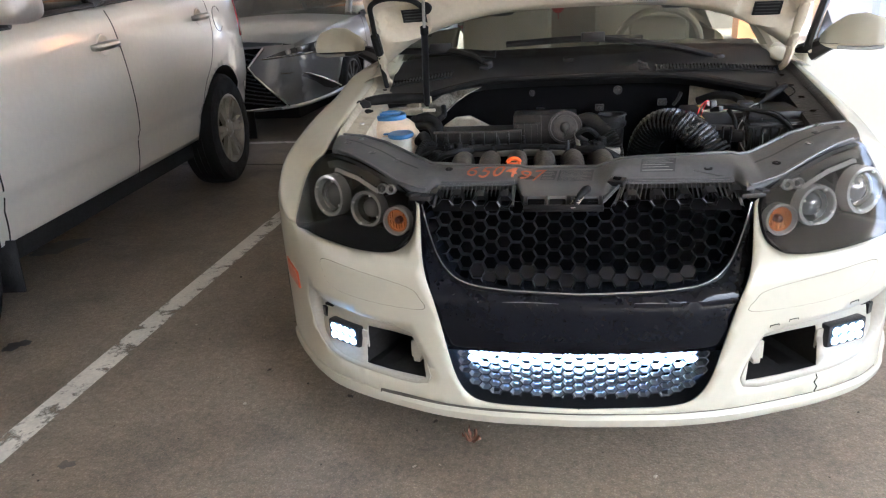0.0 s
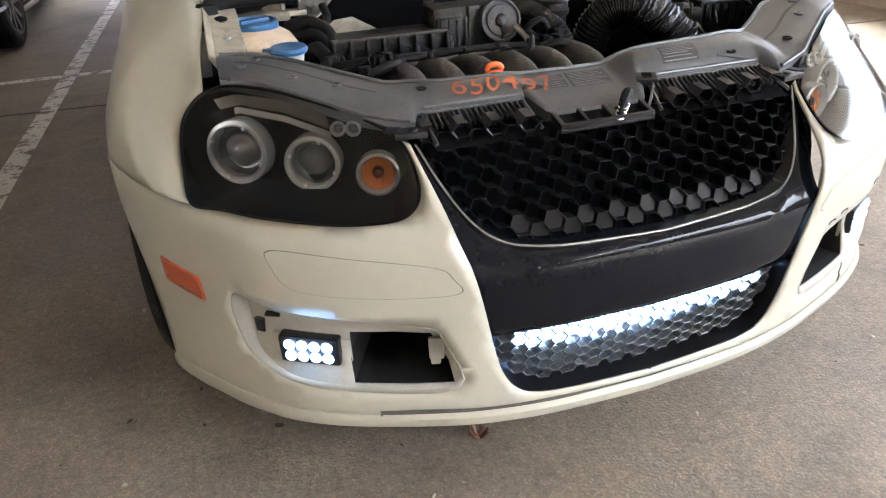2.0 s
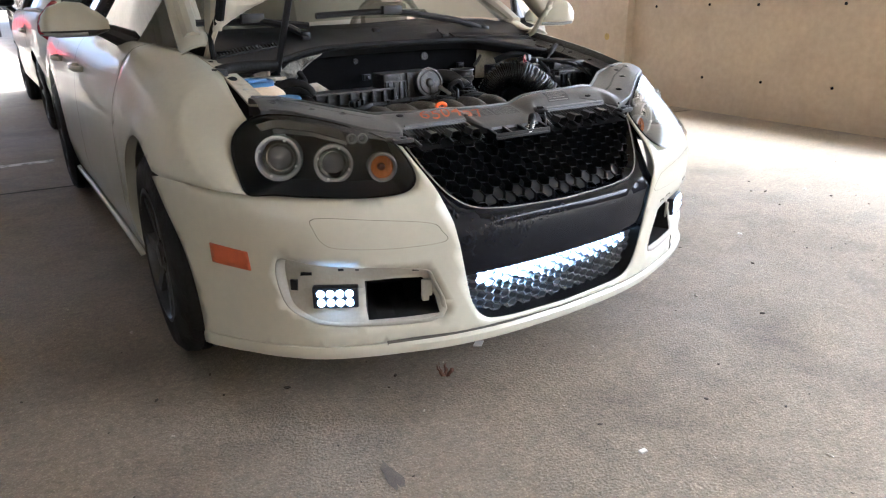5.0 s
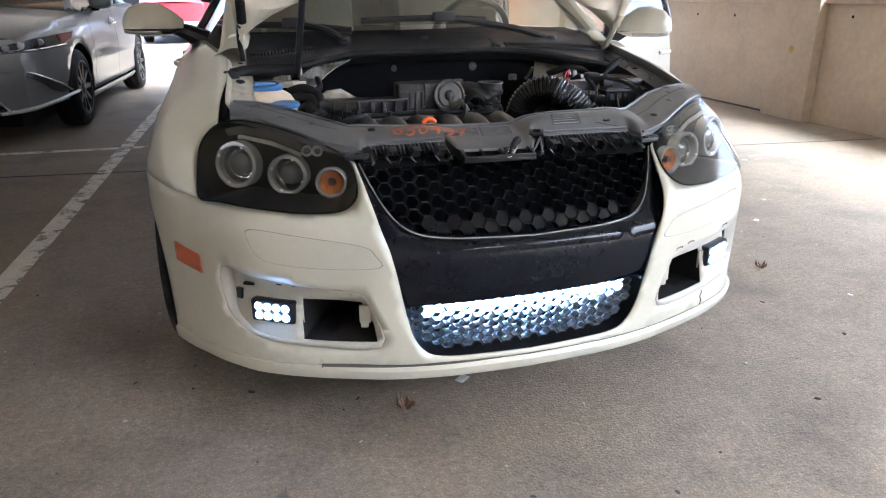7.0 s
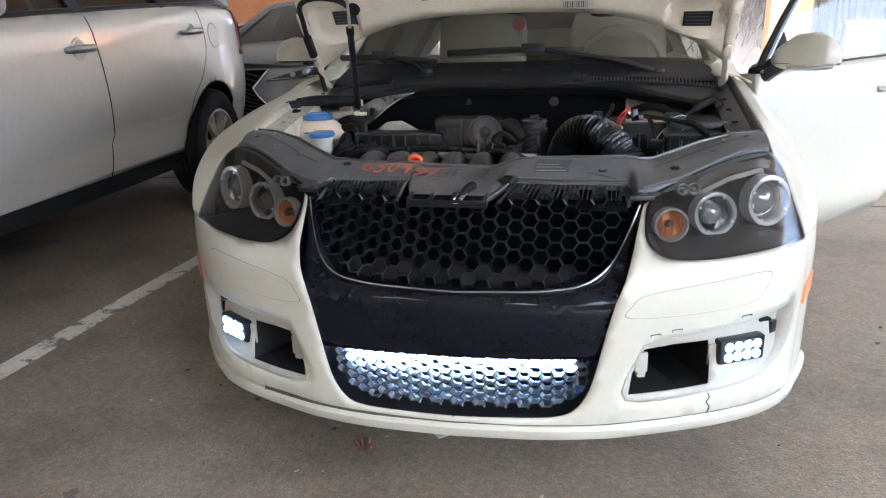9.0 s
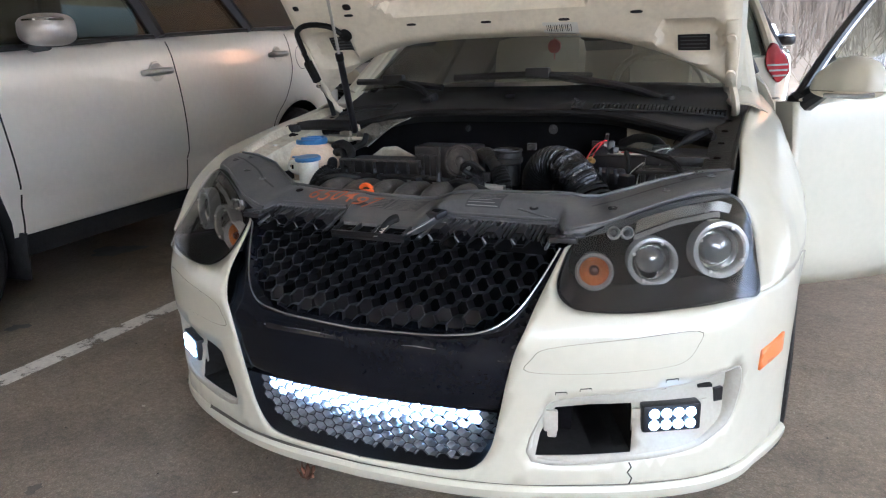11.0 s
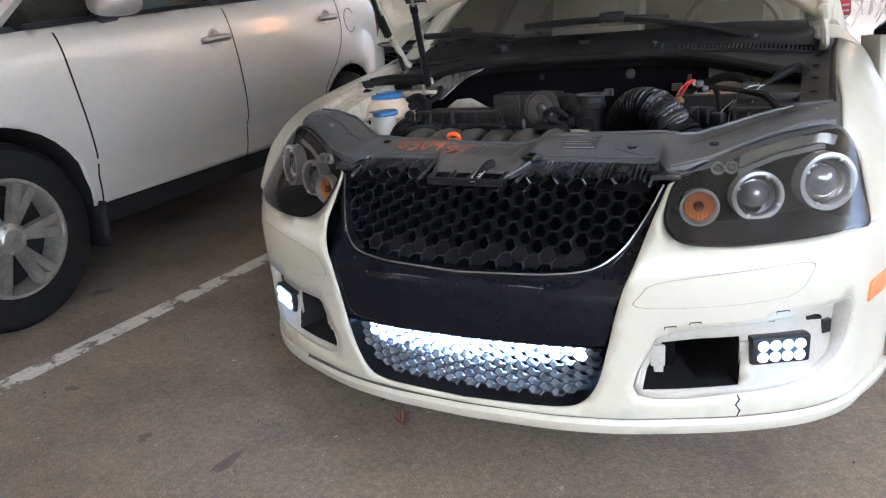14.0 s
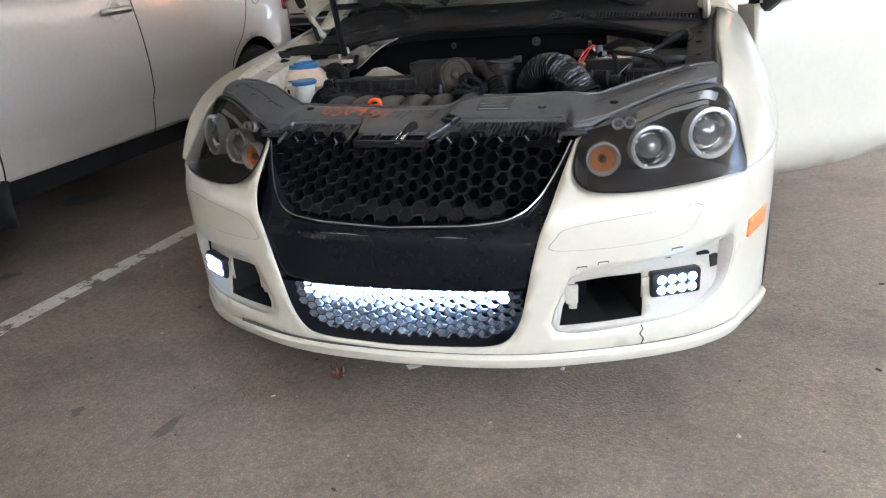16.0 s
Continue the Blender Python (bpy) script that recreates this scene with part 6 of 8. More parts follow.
    # hoses round the tank
    for pts, r in (([(-0.56, 0.88, 0.862), (-0.51, 0.86, 0.876), (-0.465, 0.835, 0.852), (-0.462, 0.80, 0.81), (-0.45, 0.76, 0.78)], 0.015),
                   ([(-0.545, 0.86, 0.845), (-0.50, 0.84, 0.850), (-0.475, 0.81, 0.825), (-0.485, 0.78, 0.785), (-0.47, 0.74, 0.75)], 0.013),
                   ([(-0.535, 0.82, 0.80), (-0.505, 0.78, 0.828), (-0.49, 0.74, 0.806), (-0.50, 0.71, 0.77)], 0.016),
                   ([(-0.53, 0.74, 0.752), (-0.49, 0.70, 0.79), (-0.45, 0.68, 0.800), (-0.41, 0.69, 0.775)], 0.014),
                   ([(-0.46, 0.93, 0.90), (-0.455, 0.90, 0.875), (-0.47, 0.86, 0.86), (-0.455, 0.82, 0.83)], 0.010)):
        rod("coolant_hose", pts, r, RUBBER, seg=12)
    corrugated("ribbed_hose", [(-0.515, 0.66, 0.755), (-0.505, 0.69, 0.795), (-0.485, 0.72, 0.815), (-0.455, 0.73, 0.80)], 0.014, RUBBER, car, 0.007)
    corrugated("wire_loom", [(-0.70, 0.66, 0.72), (-0.715, 0.72, 0.80), (-0.715, 0.80, 0.86), (-0.71, 0.86, 0.895)], 0.020, RUBBER, car, 0.007)
    rod("loom", [(-0.50, 0.66, 0.78), (-0.42, 0.655, 0.812), (-0.30, 0.665, 0.806), (-0.15, 0.66, 0.812), (0.02, 0.66, 0.80), (0.12, 0.65, 0.775)], 0.009, RUBBER)
    rod("loom", [(-0.45, 0.60, 0.775), (-0.41, 0.585, 0.805), (-0.36, 0.60, 0.815), (-0.33, 0.66, 0.80)], 0.011, RUBBER)
    rod("loom", [(0.00, 0.62, 0.805), (0.04, 0.60, 0.815), (0.09, 0.60, 0.800), (0.13, 0.62, 0.77)], 0.012, RUBBER)
    for x, y, z in ((-0.43, 0.60, 0.805), (-0.395, 0.63, 0.818), (-0.37, 0.645, 0.82), (-0.10, 0.60, 0.812), (0.02, 0.64, 0.815), (0.06, 0.66, 0.810), (0.075, 0.70, 0.815)):
        bm = bmesh.new()
        box(bm, (x, y, z), (0.022, 0.026, 0.026), rz=20 * x * 10, bevel=0.004)
        box(bm, (x + 0.004, y - 0.016, z + 0.004), (0.014, 0.010, 0.016), rz=20 * x * 10, bevel=0.002)
        part("plug", bm, RUBBER, car)
    for k in range(3):
        bm = bmesh.new()
        lathe(bm, (-0.400 + 0.010 * k, 0.640, 0.820), (0.3, -1, 0.2), [(-0.002, 0.013), (0.002, 0.013)], 14)
        part("hose_clamp", bm, SATIN, car)
    # foam tube along the bulkhead
    rod("foam_tube", [(-0.53, 0.955, 0.928), (-0.60, 0.95, 0.930), (-0.68, 0.94, 0.930), (-0.735, 0.92, 0.922)], 0.019, RUBBER, seg=12)
    bm = bmesh.new()
    box(bm, (-0.745, 0.905, 0.905), (0.055, 0.065, 0.060), rz=25, bevel=0.016)
    part("bonnet_stop", bm, RUBBER, car)
    # mounting of the bonnet strut
    bm = bmesh.new()
    tube(bm, [(-0.552, 0.975, 0.885), (-0.552, 0.972, 0.920), (-0.535, 0.968, 0.932), (-0.512, 0.968, 0.928), (-0.508, 0.972, 0.890)], 0.0045, 8)
    box(bm, (-0.531, 0.985, 0.882), (0.07, 0.05, 0.012), bevel=0.003)
    part("strut_bracket", bm, CREAM_IN, car)
    # open canister, pipes
    bm = bmesh.new()
    lathe(bm, (0.108, 0.788, 0.78), (0, 0, 1), [(0, 0.036), (0.060, 0.038), (0.066, 0.044), (0.078, 0.045), (0.080, 0.041), (0.096, 0.041), (0.100, 0.045), (0.104, 0.043), (0.100, 0.037), (0.060, 0.034), (0.058, 0.0)], 30)
    part("vacuum_can", bm, ENGINE, car, "black open canister")
    rod("breather_pipe", [(0.000, 0.82, 0.850), (0.035, 0.805, 0.862), (0.070, 0.775, 0.850), (0.100, 0.745, 0.818), (0.118, 0.725, 0.775), (0.12, 0.715, 0.73)], 0.024, ENGINE, seg=14)
    corrugated("ribbed_hose", [(0.092, 0.748, 0.828), (0.112, 0.730, 0.795), (0.120, 0.718, 0.755)], 0.026, RUBBER, car, 0.008)
    rod("vacuum_hose", [(0.03, 0.72, 0.81), (0.0, 0.70, 0.835), (0.03, 0.69, 0.855), (0.06, 0.71, 0.83)], 0.008, RUBBER)
    rod("vacuum_hose", [(0.055, 0.75, 0.80), (0.03, 0.70, 0.80), (0.05, 0.66, 0.80), (0.09, 0.65, 0.785)], 0.010, ENGINE)
    rod("dip_tube", [(-0.005, 0.76, 0.83), (0.0, 0.71, 0.815), (0.005, 0.67, 0.79)], 0.007, SATIN_DARK)
    # large intake hose, shiny tape at its bend
    hose = corrugated("intake_hose", [(0.200, 0.78, 0.66), (0.202, 0.768, 0.74), (0.212, 0.752, 0.802), (0.245, 0.728, 0.850), (0.290, 0.702, 0.860), (0.325, 0.684, 0.846)], 0.049, HOSE, car, 0.0105, "large black corrugated intake hose")
    bm = bmesh.new()
    tube(bm, spline([(0.305, 0.694, 0.858), (0.338, 0.676, 0.838), (0.366, 0.660, 0.812), (0.384, 0.650, 0.790)], 8), 0.050, 24, True, [0.0505 + 0.0022 * math.sin(2.7 * k) for k in range(25)])
    part("tape_wrap", bm, TAPE, hose, "creased shiny black tape wrap")
    corrugated("hose_end", [(0.380, 0.652, 0.795), (0.408, 0.632, 0.760), (0.436, 0.605, 0.715), (0.45, 0.58, 0.66)], 0.047, HOSE, hose, 0.0095)
    for f in (0.1, 0.45):
        bm = bmesh.new()
        lathe(bm, Vector((0.384, 0.648, 0.790)).lerp(Vector((0.41, 0.63, 0.757)), f), (0.5, -0.40, -0.75), [(-0.004, 0.0515), (-0.004, 0.0535), (0.004, 0.0535), (0.004, 0.0515)], 28)
        part("hose_band", bm, RUBBER, hose)
    bm = bmesh.new()
    box(bm, (0.425, 0.715, 0.826), (0.075, 0.050, 0.046), rz=-24, rx=10, bevel=0.012)
    box(bm, (0.470, 0.695, 0.822), (0.040, 0.034, 0.034), rz=-24, bevel=0.008)
    for k in range(3):
        box(bm, (0.402 + 0.022 * k, 0.690 - 0.009 * k, 0.836), (0.006, 0.012, 0.040), rz=-24, bevel=0.002)
    part("air_mass_sensor", bm, BLACK, car, "black ribbed sensor plug")
    # battery with label, air box
    bm = bmesh.new()
    box(bm, (0.44, 0.90, 0.785), (0.20, 0.17, 0.17), bevel=0.008)
    bat = part("battery", bm, BLACK, car, "black car battery with a label")
    part("battery_label", box(bmesh.new(), (0.445, 0.87, 0.8716), (0.11, 0.075, 0.002)), PAPER, bat, smooth=False)
    part("red_label", box(bmesh.new(), (0.452, 0.862, 0.8736), (0.055, 0.016, 0.002)), RED, bat, smooth=False)
    part("yellow_label", box(bmesh.new(), (0.425, 0.935, 0.8726), (0.07, 0.018, 0.002)), mat("yellow_strip", (0.50, 0.36, 0.10), 0.6), bat, smooth=False)
    for k in range(4):
        part("print_bar", box(bmesh.new(), (0.42 + 0.018 * k, 0.892, 0.8736), (0.012, 0.010, 0.002)), UNDER, bat, smooth=False)
    bm = bmesh.new()
    lathe(bm, (0.367, 0.735, 0.862), (0, -0.4, 1), [(0, 0.013), (0.006, 0.013), (0.007, 0.008), (0.014, 0.007), (0.015, 0)], 12)
    part("terminal", bm, mat("brass", (0.55, 0.40, 0.16), 0.3, 1.0, vary=0.15), bat, "brass terminal nut")
    bm = bmesh.new()
    box(bm, (0.590, 0.810, 0.795), (0.175, 0.205, 0.125), bevel=0.012)
    air = part("air_box", bm, ENGINE, car, "black ribbed air filter box")
    for k in range(7):
        part("rib", box(bmesh.new(), (0.515 + 0.025 * k, 0.704, 0.800), (0.005, 0.012, 0.085)), ENGINE, air)
    part("box_rim", box(bmesh.new(), (0.590, 0.808, 0.846), (0.190, 0.222, 0.010), bevel=0.003), ENGINE, air)
    bm = bmesh.new()
    box(bm, (0.590, 0.830, 0.868), (0.165, 0.170, 0.030), bevel=0.010)
    box(bm, (0.530, 0.885, 0.884), (0.045, 0.045, 0.016), bevel=0.005)
    part("box_lid", bm, ENGINE, air)
    rod("power_cable", [(0.405, 0.80, 0.895), (0.46, 0.775, 0.893), (0.52, 0.755, 0.886), (0.58, 0.72, 0.872), (0.62, 0.66, 0.835)], 0.0065, RUBBER)
    rod("power_cable", [(0.455, 0.77, 0.886), (0.468, 0.74, 0.86), (0.470, 0.72, 0.82), (0.465, 0.70, 0.78)], 0.007, RUBBER)
    rod("red_cable", [(0.360, 0.725, 0.850), (0.356, 0.735, 0.872), (0.372, 0.762, 0.902), (0.395, 0.785, 0.915), (0.405, 0.795, 0.900)], 0.0020, WIRE_R, label="red jumper wire")
    rod("red_cable", [(0.365, 0.730, 0.850), (0.370, 0.740, 0.876), (0.388, 0.775, 0.908), (0.402, 0.795, 0.896)], 0.0016, WIRE_R, label="red jumper wire")
    bm = bmesh.new()
    box(bm, (0.405, 0.802, 0.898), (0.020, 0.055, 0.024), rz=16, rx=-14, bevel=0.004)
    box(bm, (0.420, 0.775, 0.890), (0.016, 0.050, 0.016), rz=24, rx=-10, bevel=0.003)
    part("cable_clamp", bm, BLACK, car)
    bm = bmesh.new()
    lathe(bm, (0.398, 0.785, 0.905), (0.3, -1, 0.3), [(0, 0.008), (0.004, 0.007), (0.005, 0)], 10)
    part("clamp_bolt", bm, SATIN_DARK, car)
    # loose wiring at the corner
    bm = bmesh.new()
    tube(bm, [(0.586, 0.870, 0.900), (0.600, 0.880, 0.910), (0.622, 0.892, 0.922), (0.650, 0.905, 0.934)], 0.012, 10, True, [0.007, 0.013, 0.013, 0.009])
    plug = part("loose_connector", bm, RUBBER, car, "loose connector with hanging wires")
    part("connector_tape", tube(bmesh.new(), [(0.560, 0.850, 0.886), (0.592, 0.874, 0.904)], 0.0055, 10), RUBBER, plug)
    for pts, m_ in (([(0.565, 0.853, 0.889), (0.525, 0.81, 0.885), (0.497, 0.75, 0.84), (0.495, 0.70, 0.785)], WIRE_W), ([(0.565, 0.853, 0.889), (0.530, 0.82, 0.880), (0.505, 0.76, 0.845), (0.50, 0.70, 0.79)], RUBBER),
                    ([(0.568, 0.853, 0.889), (0.556, 0.80, 0.885), (0.545, 0.72, 0.845), (0.540, 0.68, 0.795)], WIRE_W), ([(0.568, 0.853, 0.889), (0.548, 0.79, 0.875), (0.525, 0.71, 0.835), (0.515, 0.67, 0.79)], RUBBER),
                    ([(0.53, 0.76, 0.885), (0.575, 0.72, 0.886), (0.61, 0.68, 0.86), (0.625, 0.65, 0.82)], RUBBER), ([(0.50, 0.77, 0.860), (0.475, 0.72, 0.835), (0.478, 0.68, 0.80), (0.495, 0.66, 0.77)], WIRE_W),
                    ([(0.63, 0.895, 0.925), (0.655, 0.885, 0.935), (0.672, 0.880, 0.918), (0.655, 0.875, 0.905)], RUBBER), ([(0.56, 0.90, 0.895), (0.575, 0.885, 0.915), (0.60, 0.885, 0.918)], RUBBER)):
        rod("wire", pts, 0.0017, m_, plug, 8, 6)
    rod("cable", [(0.40, 0.99, 0.880), (0.45, 0.96, 0.902), (0.50, 0.94, 0.900), (0.53, 0.91, 0.880), (0.53, 0.86, 0.85)], 0.013, RUBBER, seg=12)
    rod("cable", [(0.33, 1.04, 0.86), (0.345, 1.03, 0.885), (0.35, 1.02, 0.905)], 0.006, ENGINE_LIGHT)


ENGINE_LIGHT = mat("dusty_engine_grey", (0.040, 0.036, 0.032), 0.45, vary=0.3, scale=15, bump=0.3, bump_scale=120, dirt=(0.14, 0.12, 0.095), dirt_amount=0.5)
TAPE = mat("creased_tape", (0.012, 0.012, 0.013), 0.14, vary=0.2, scale=20, bump=0.9, bump_scale=45)
engine_bay()

# ---- cowl, wipers, bonnet, cabin ----
def cowl_z(x, y):
    slope = 0.30 if y > 1.104 else 0.40
    end = (abs(x) / 0.70) ** 3 * (1.0 if y < 1.14 else max(0.25, 1 - (y - 1.14) / 0.12))
    wave = 0.022 * math.exp(-((x - 0.205) / 0.030) ** 2) * math.exp(-((y - 1.125) / 0.03) ** 2)
    return 0.974 + slope * (y - 1.104) - 0.033 * end + wave


def cowl_y(x, b):
    k = min(1.0, max(0.0, (abs(x) - 0.28) / 0.38))
    front = 1.072 - 0.085 * k * k * (3 - 2 * k)
    return front + (1.255 + 0.035 * (x / 0.70) ** 2 - front) * b


def cowl(x, b):
    y = cowl_y(x, b)
    return Vector((x, y, cowl_z(x, y)))


WIPER = mat("wiper_black", (0.005, 0.005, 0.0055), 0.4, vary=0.2, scale=14, dirt=(0.02, 0.02, 0.02), dirt_amount=0.2)


def scuttle():
    bm = bmesh.new()
    grid(bm, lambda a, b: cowl(-0.69 + 1.38 * a, b), 40, 8)
    xs = [-0.69 + 1.38 * i / 40 for i in range(41)]
    strip(bm, [cowl(x, 0) for x in xs], [cowl(x, 0) + Vector((0, 0.03, -0.03)) for x in xs], False)
    cw = part("cowl_panel", bm, COWL, car, "dusty grey cowl panel with louvres under the windscreen")
    bm = bmesh.new()
    tube(bm, [cowl(x, 0.0) + Vector((0, -0.006, 0.004)) for x in xs], 0.013, 8)
    part("bonnet_seal", bm, RUBBER, cw, "black rubber bonnet seal")
    at_y = lambda x, y, o=0.0: Vector((x, y, cowl_z(x, y) + o))
    for x0, x1, y0, y1, n in ((0.215, 0.248, 1.095, 1.135, 4), (0.275, 0.675, 1.098, 1.140, 34), (-0.685, -0.455, 1.115, 1.150, 19)):
        bm = bmesh.new()
        grid(bm, lambda a, b: at_y(x0 + (x1 - x0) * a, y0 + (y1 - y0) * b + 0.012 * a, 0.0015), 12, 1)
        lv = part("louvre_slot", bm, DEEP, cw)
        for k in range(n):
            bm = bmesh.new()
            x = x0 + (x1 - x0) * (k + 0.5) / n
            p, q = at_y(x, y0 + 0.012 * (k + 0.5) / n), at_y(x, y1 + 0.012 * (k + 0.5) / n)
            box(bm, (p + q) / 2 + Vector((0, 0, 0.004)), (0.0058, (q - p).length, 0.009), rx=17)
            part("louvre", bm, COWL, lv, smooth=False)
        bm = bmesh.new()
        for y_ in (y0, y1):
            tube(bm, [at_y(x0 + (x1 - x0) * k / 8, y_ + 0.012 * k / 8, 0.004) for k in range(9)], 0.0045, 6)
        part("louvre_rim", bm, COWL, lv)
    for x, y in ((-0.03, 1.20), (-0.34, 1.165)):
        bm = bmesh.new()
        box(bm, at_y(x, y, 0.010), (0.034, 0.020, 0.014), rz=14, rx=20, bevel=0.005)
        part("washer_nozzle", bm, WIPER, cw)
    # wipers
    for base, tip0, tip1, mid in (((0.50, 1.215, 0.992), (-0.26, 1.245, 1.072), (0.24, 1.275, 1.070), (0.06, 1.250, 1.078)), ((-0.33, 1.195, 1.005), (-0.70, 1.29, 1.062), (-0.30, 1.225, 1.040), (-0.51, 1.255, 1.064))):
        wp = part("wiper", lathe(bmesh.new(), base, (0, -0.3, 1), [(-0.02, 0.022), (0.01, 0.022), (0.018, 0.016), (0.02, 0)], 16), BLACK, car, "black wiper arm and blade")
        bm = bmesh.new()
        tube(bm, spline([base, Vector(base).lerp(Vector(mid), 0.35) + Vector((0, -0.004, 0.016)), Vector(mid) + Vector((0, -0.012, 0.004))], 6), 0.013, 8)
        part("wiper_arm", bm, WIPER, wp)
        bm = bmesh.new()
        tube(bm, spline([tip0, Vector(tip0).lerp(Vector(tip1), 0.5) + Vector((0, -0.012, 0.008)), tip1], 8), 0.0125, 6)
        part("wiper_blade", bm, WIPER, wp)
        part("blade_joint", box(bmesh.new(), Vector(mid) + Vector((0, -0.016, 0.008)), (0.085, 0.03, 0.034), bevel=0.006), WIPER, wp)


HE = Vector((0, -0.60, 0.80))
HN = Vector((0, -0.80, -0.60))
HINGE = Vector((0, 1.13, 0.985))


def bonnet():
    rear = lambda x: 0.055 + 0.205 * (1 - min(1, abs(x) / 0.70) ** 3.2)
    half = lambda s: 0.722 - 0.03 * max(0, (s - 0.55) / 0.5) ** 2
    top = lambda x: 1.06 - 0.12 * (abs(x) / 0.7) ** 2.5
    at = lambda x, s, o=0.0: HINGE + Vector((x, 0, 0)) + HE * s + HN * o

    def crown(x, s):
        return -0.012 * (1 - (x / 0.72) ** 2) - 0.02 * (1 - (2 * s - 1) ** 2)

    xs = [-0.715 + 1.43 * i / 24 for i in range(25)]
    edge = [(x, rear(x)) for x in xs] + [(half(s), s) for s in (0.25, 0.45, 0.65, 0.8, 0.93)] + [(x, top(x)) for x in xs[::-1]] + [(-half(s), s) for s in (0.93, 0.8, 0.65, 0.45, 0.25)]
    bm = bmesh.new()
    patch(bm, edge, [], lambda x, s: at(x, s, crown(x, s) - 0.012), 0.06)
    hood = part("bonnet", bm, CREAM, car, "raised cream bonnet seen from beneath")

    def relief(x, s):
        """The pressed inner frame: a ledge round a sunk middle field and two sunk side fields."""
        def field(cx, cs, hx, hs, r):
            qx, qs = abs(x - cx) - hx + r, abs(s - cs) - hs + r
            d = math.hypot(max(qx, 0), max(qs, 0)) + min(max(qx, qs), 0) - r
            return max(0.0, min(1.0, -d / 0.020 + 0.15))
        k = max(field(0.0, 0.66, 0.37, 0.275, 0.10), field(0.56, 0.66, 0.085, 0.20, 0.07), field(-0.56, 0.66, 0.085, 0.20, 0.07), 0.5 * field(0.58, 0.255, 0.09, 0.07, 0.04), 0.5 * field(-0.58, 0.27, 0.09, 0.07, 0.04))
        k = k * k * (3 - 2 * k)
        rim = min(1.0, (half(s) - abs(x)) / 0.05, max(0, s - rear(x)) / 0.05)
        return crown(x, s) + 0.006 + 0.046 * (1 - k) * max(0.0, rim) ** 0.6

    bm = bmesh.new()
    inner = [(x * 0.985, s + (0.006 if s < 0.4 else -0.01 if s > 0.9 else 0)) for x, s in edge]
    patch(bm, inner, [], lambda x, s: at(x, s, relief(x, s)), 0.0165, True)
    part("inner_frame", bm, CREAM_IN, hood, "pressed cream inner frame")
    bm = bmesh.new()
    strip(bm, [at(x, s, crown(x, s) - 0.012) for x, s in edge], [at(x, s, relief(x, s)) for x, s in inner])
    part("bonnet_edge", bm, CREAM, hood)
    field = lambda x, s, o: at(x, s, relief(x, s) + o)
    pad = smooth2([(-0.33, 0.42), (0.33, 0.42), (0.345, 0.47), (0.34, 0.90), (0.30, 0.92), (-0.30, 0.92), (-0.34, 0.90), (-0.345, 0.47)], 4)
    bm = bmesh.new()
    patch(bm, pad, [], lambda x, s: at(x, s, relief(x, s) + 0.006), 0.05, True)
    part("liner", bm, LINER, hood, "beige bonnet liner pad")
    for x, s, w, h_, m_ in ((-0.25, 0.352, 0.034, 0.009, UNDER), (0.0, 0.346, 0.034, 0.009, UNDER), (0.24, 0.342, 0.034, 0.009, UNDER), (0.445, 0.356, 0.034, 0.010, UNDER), (-0.46, 0.40, 0.034, 0.010, UNDER), (-0.455, 0.43, 0.030, 0.022, BLACK), (0.66, 0.404, 0.022, 0.018, UNDER), (-0.645, 0.440, 0.022, 0.018, UNDER), (-0.25, 0.252, 0.080, 0.026, BLACK), (0.31, 0.247, 0.086, 0.026, BLACK), (-0.645, 0.52, 0.012, 0.04, UNDER)):
        bm = bmesh.new()
        ell = [(x + w / 2 * math.copysign(abs(math.cos(a)) ** 0.6, math.cos(a)), s + h_ / 2 * math.copysign(abs(math.sin(a)) ** 0.8, math.sin(a))) for a in np.linspace(0, 2 * math.pi, 20)[:-1]]
        patch(bm, ell, [], lambda p, q: field(p, q, 0.002), 0.03, True)
        part("rubber_plug" if m_ is BLACK else "slot", bm, m_, hood)
    for x, s in ((-0.545, 0.283), (0.59, 0.238)):
        bm = bmesh.new()
        grid(bm, lambda a, b: field(x + 0.085 * (a - 0.5), s + 0.052 * (b - 0.5), 0.003), 6, 4)
        vn = part("drain_vent", bm, BLACK, hood, "black rectangular vent")
        for k in range(4):
            bm = bmesh.new()
            grid(bm, lambda a, b: field(x + 0.070 * (a - 0.5), s - 0.018 + 0.012 * k + 0.004 * b, 0.005), 4, 1)
            part("vent_slat", bm, GREY_PLASTIC, vn)
    bm = bmesh.new()
    grid(bm, lambda a, b: field(0.225 + 0.105 * (a - 0.5), 0.296 + 0.074 * (b - 0.5) - 0.004 * (a - 0.5), 0.002), 6, 2)
    lab = part("label", bm, PAPER, hood, "pale paper label with a printed code")
    for k in range(14):
        bm = bmesh.new()
        x = 0.185 + 0.0055 * k
        grid(bm, lambda a, b: field(x + (0.0012 + 0.0008 * (k % 3)) * a, 0.302 + 0.024 * b, 0.003), 1, 2)
        part("print_bar", bm, UNDER, lab)
    for k in range(3):
        bm = bmesh.new()
        grid(bm, lambda a, b: field(0.182 + 0.085 * a, 0.268 + 0.010 * k + 0.003 * b, 0.003), 4, 1)
        part("print_bar", bm, PRINT, lab)
    # hinges
    for sgn in (1, -1):
        bm = bmesh.new()
        tube(bm, [(sgn * 0.70, 1.20, 0.945), (sgn * 0.705, 1.13, 0.975), (sgn * 0.70, 1.08, 1.02), at(sgn * 0.69, 0.12, 0.03)], 0.012, 6)
        part("bonnet_hinge", bm, CREAM_IN, hood, "cream steel hinge arm")
        bm = bmesh.new()
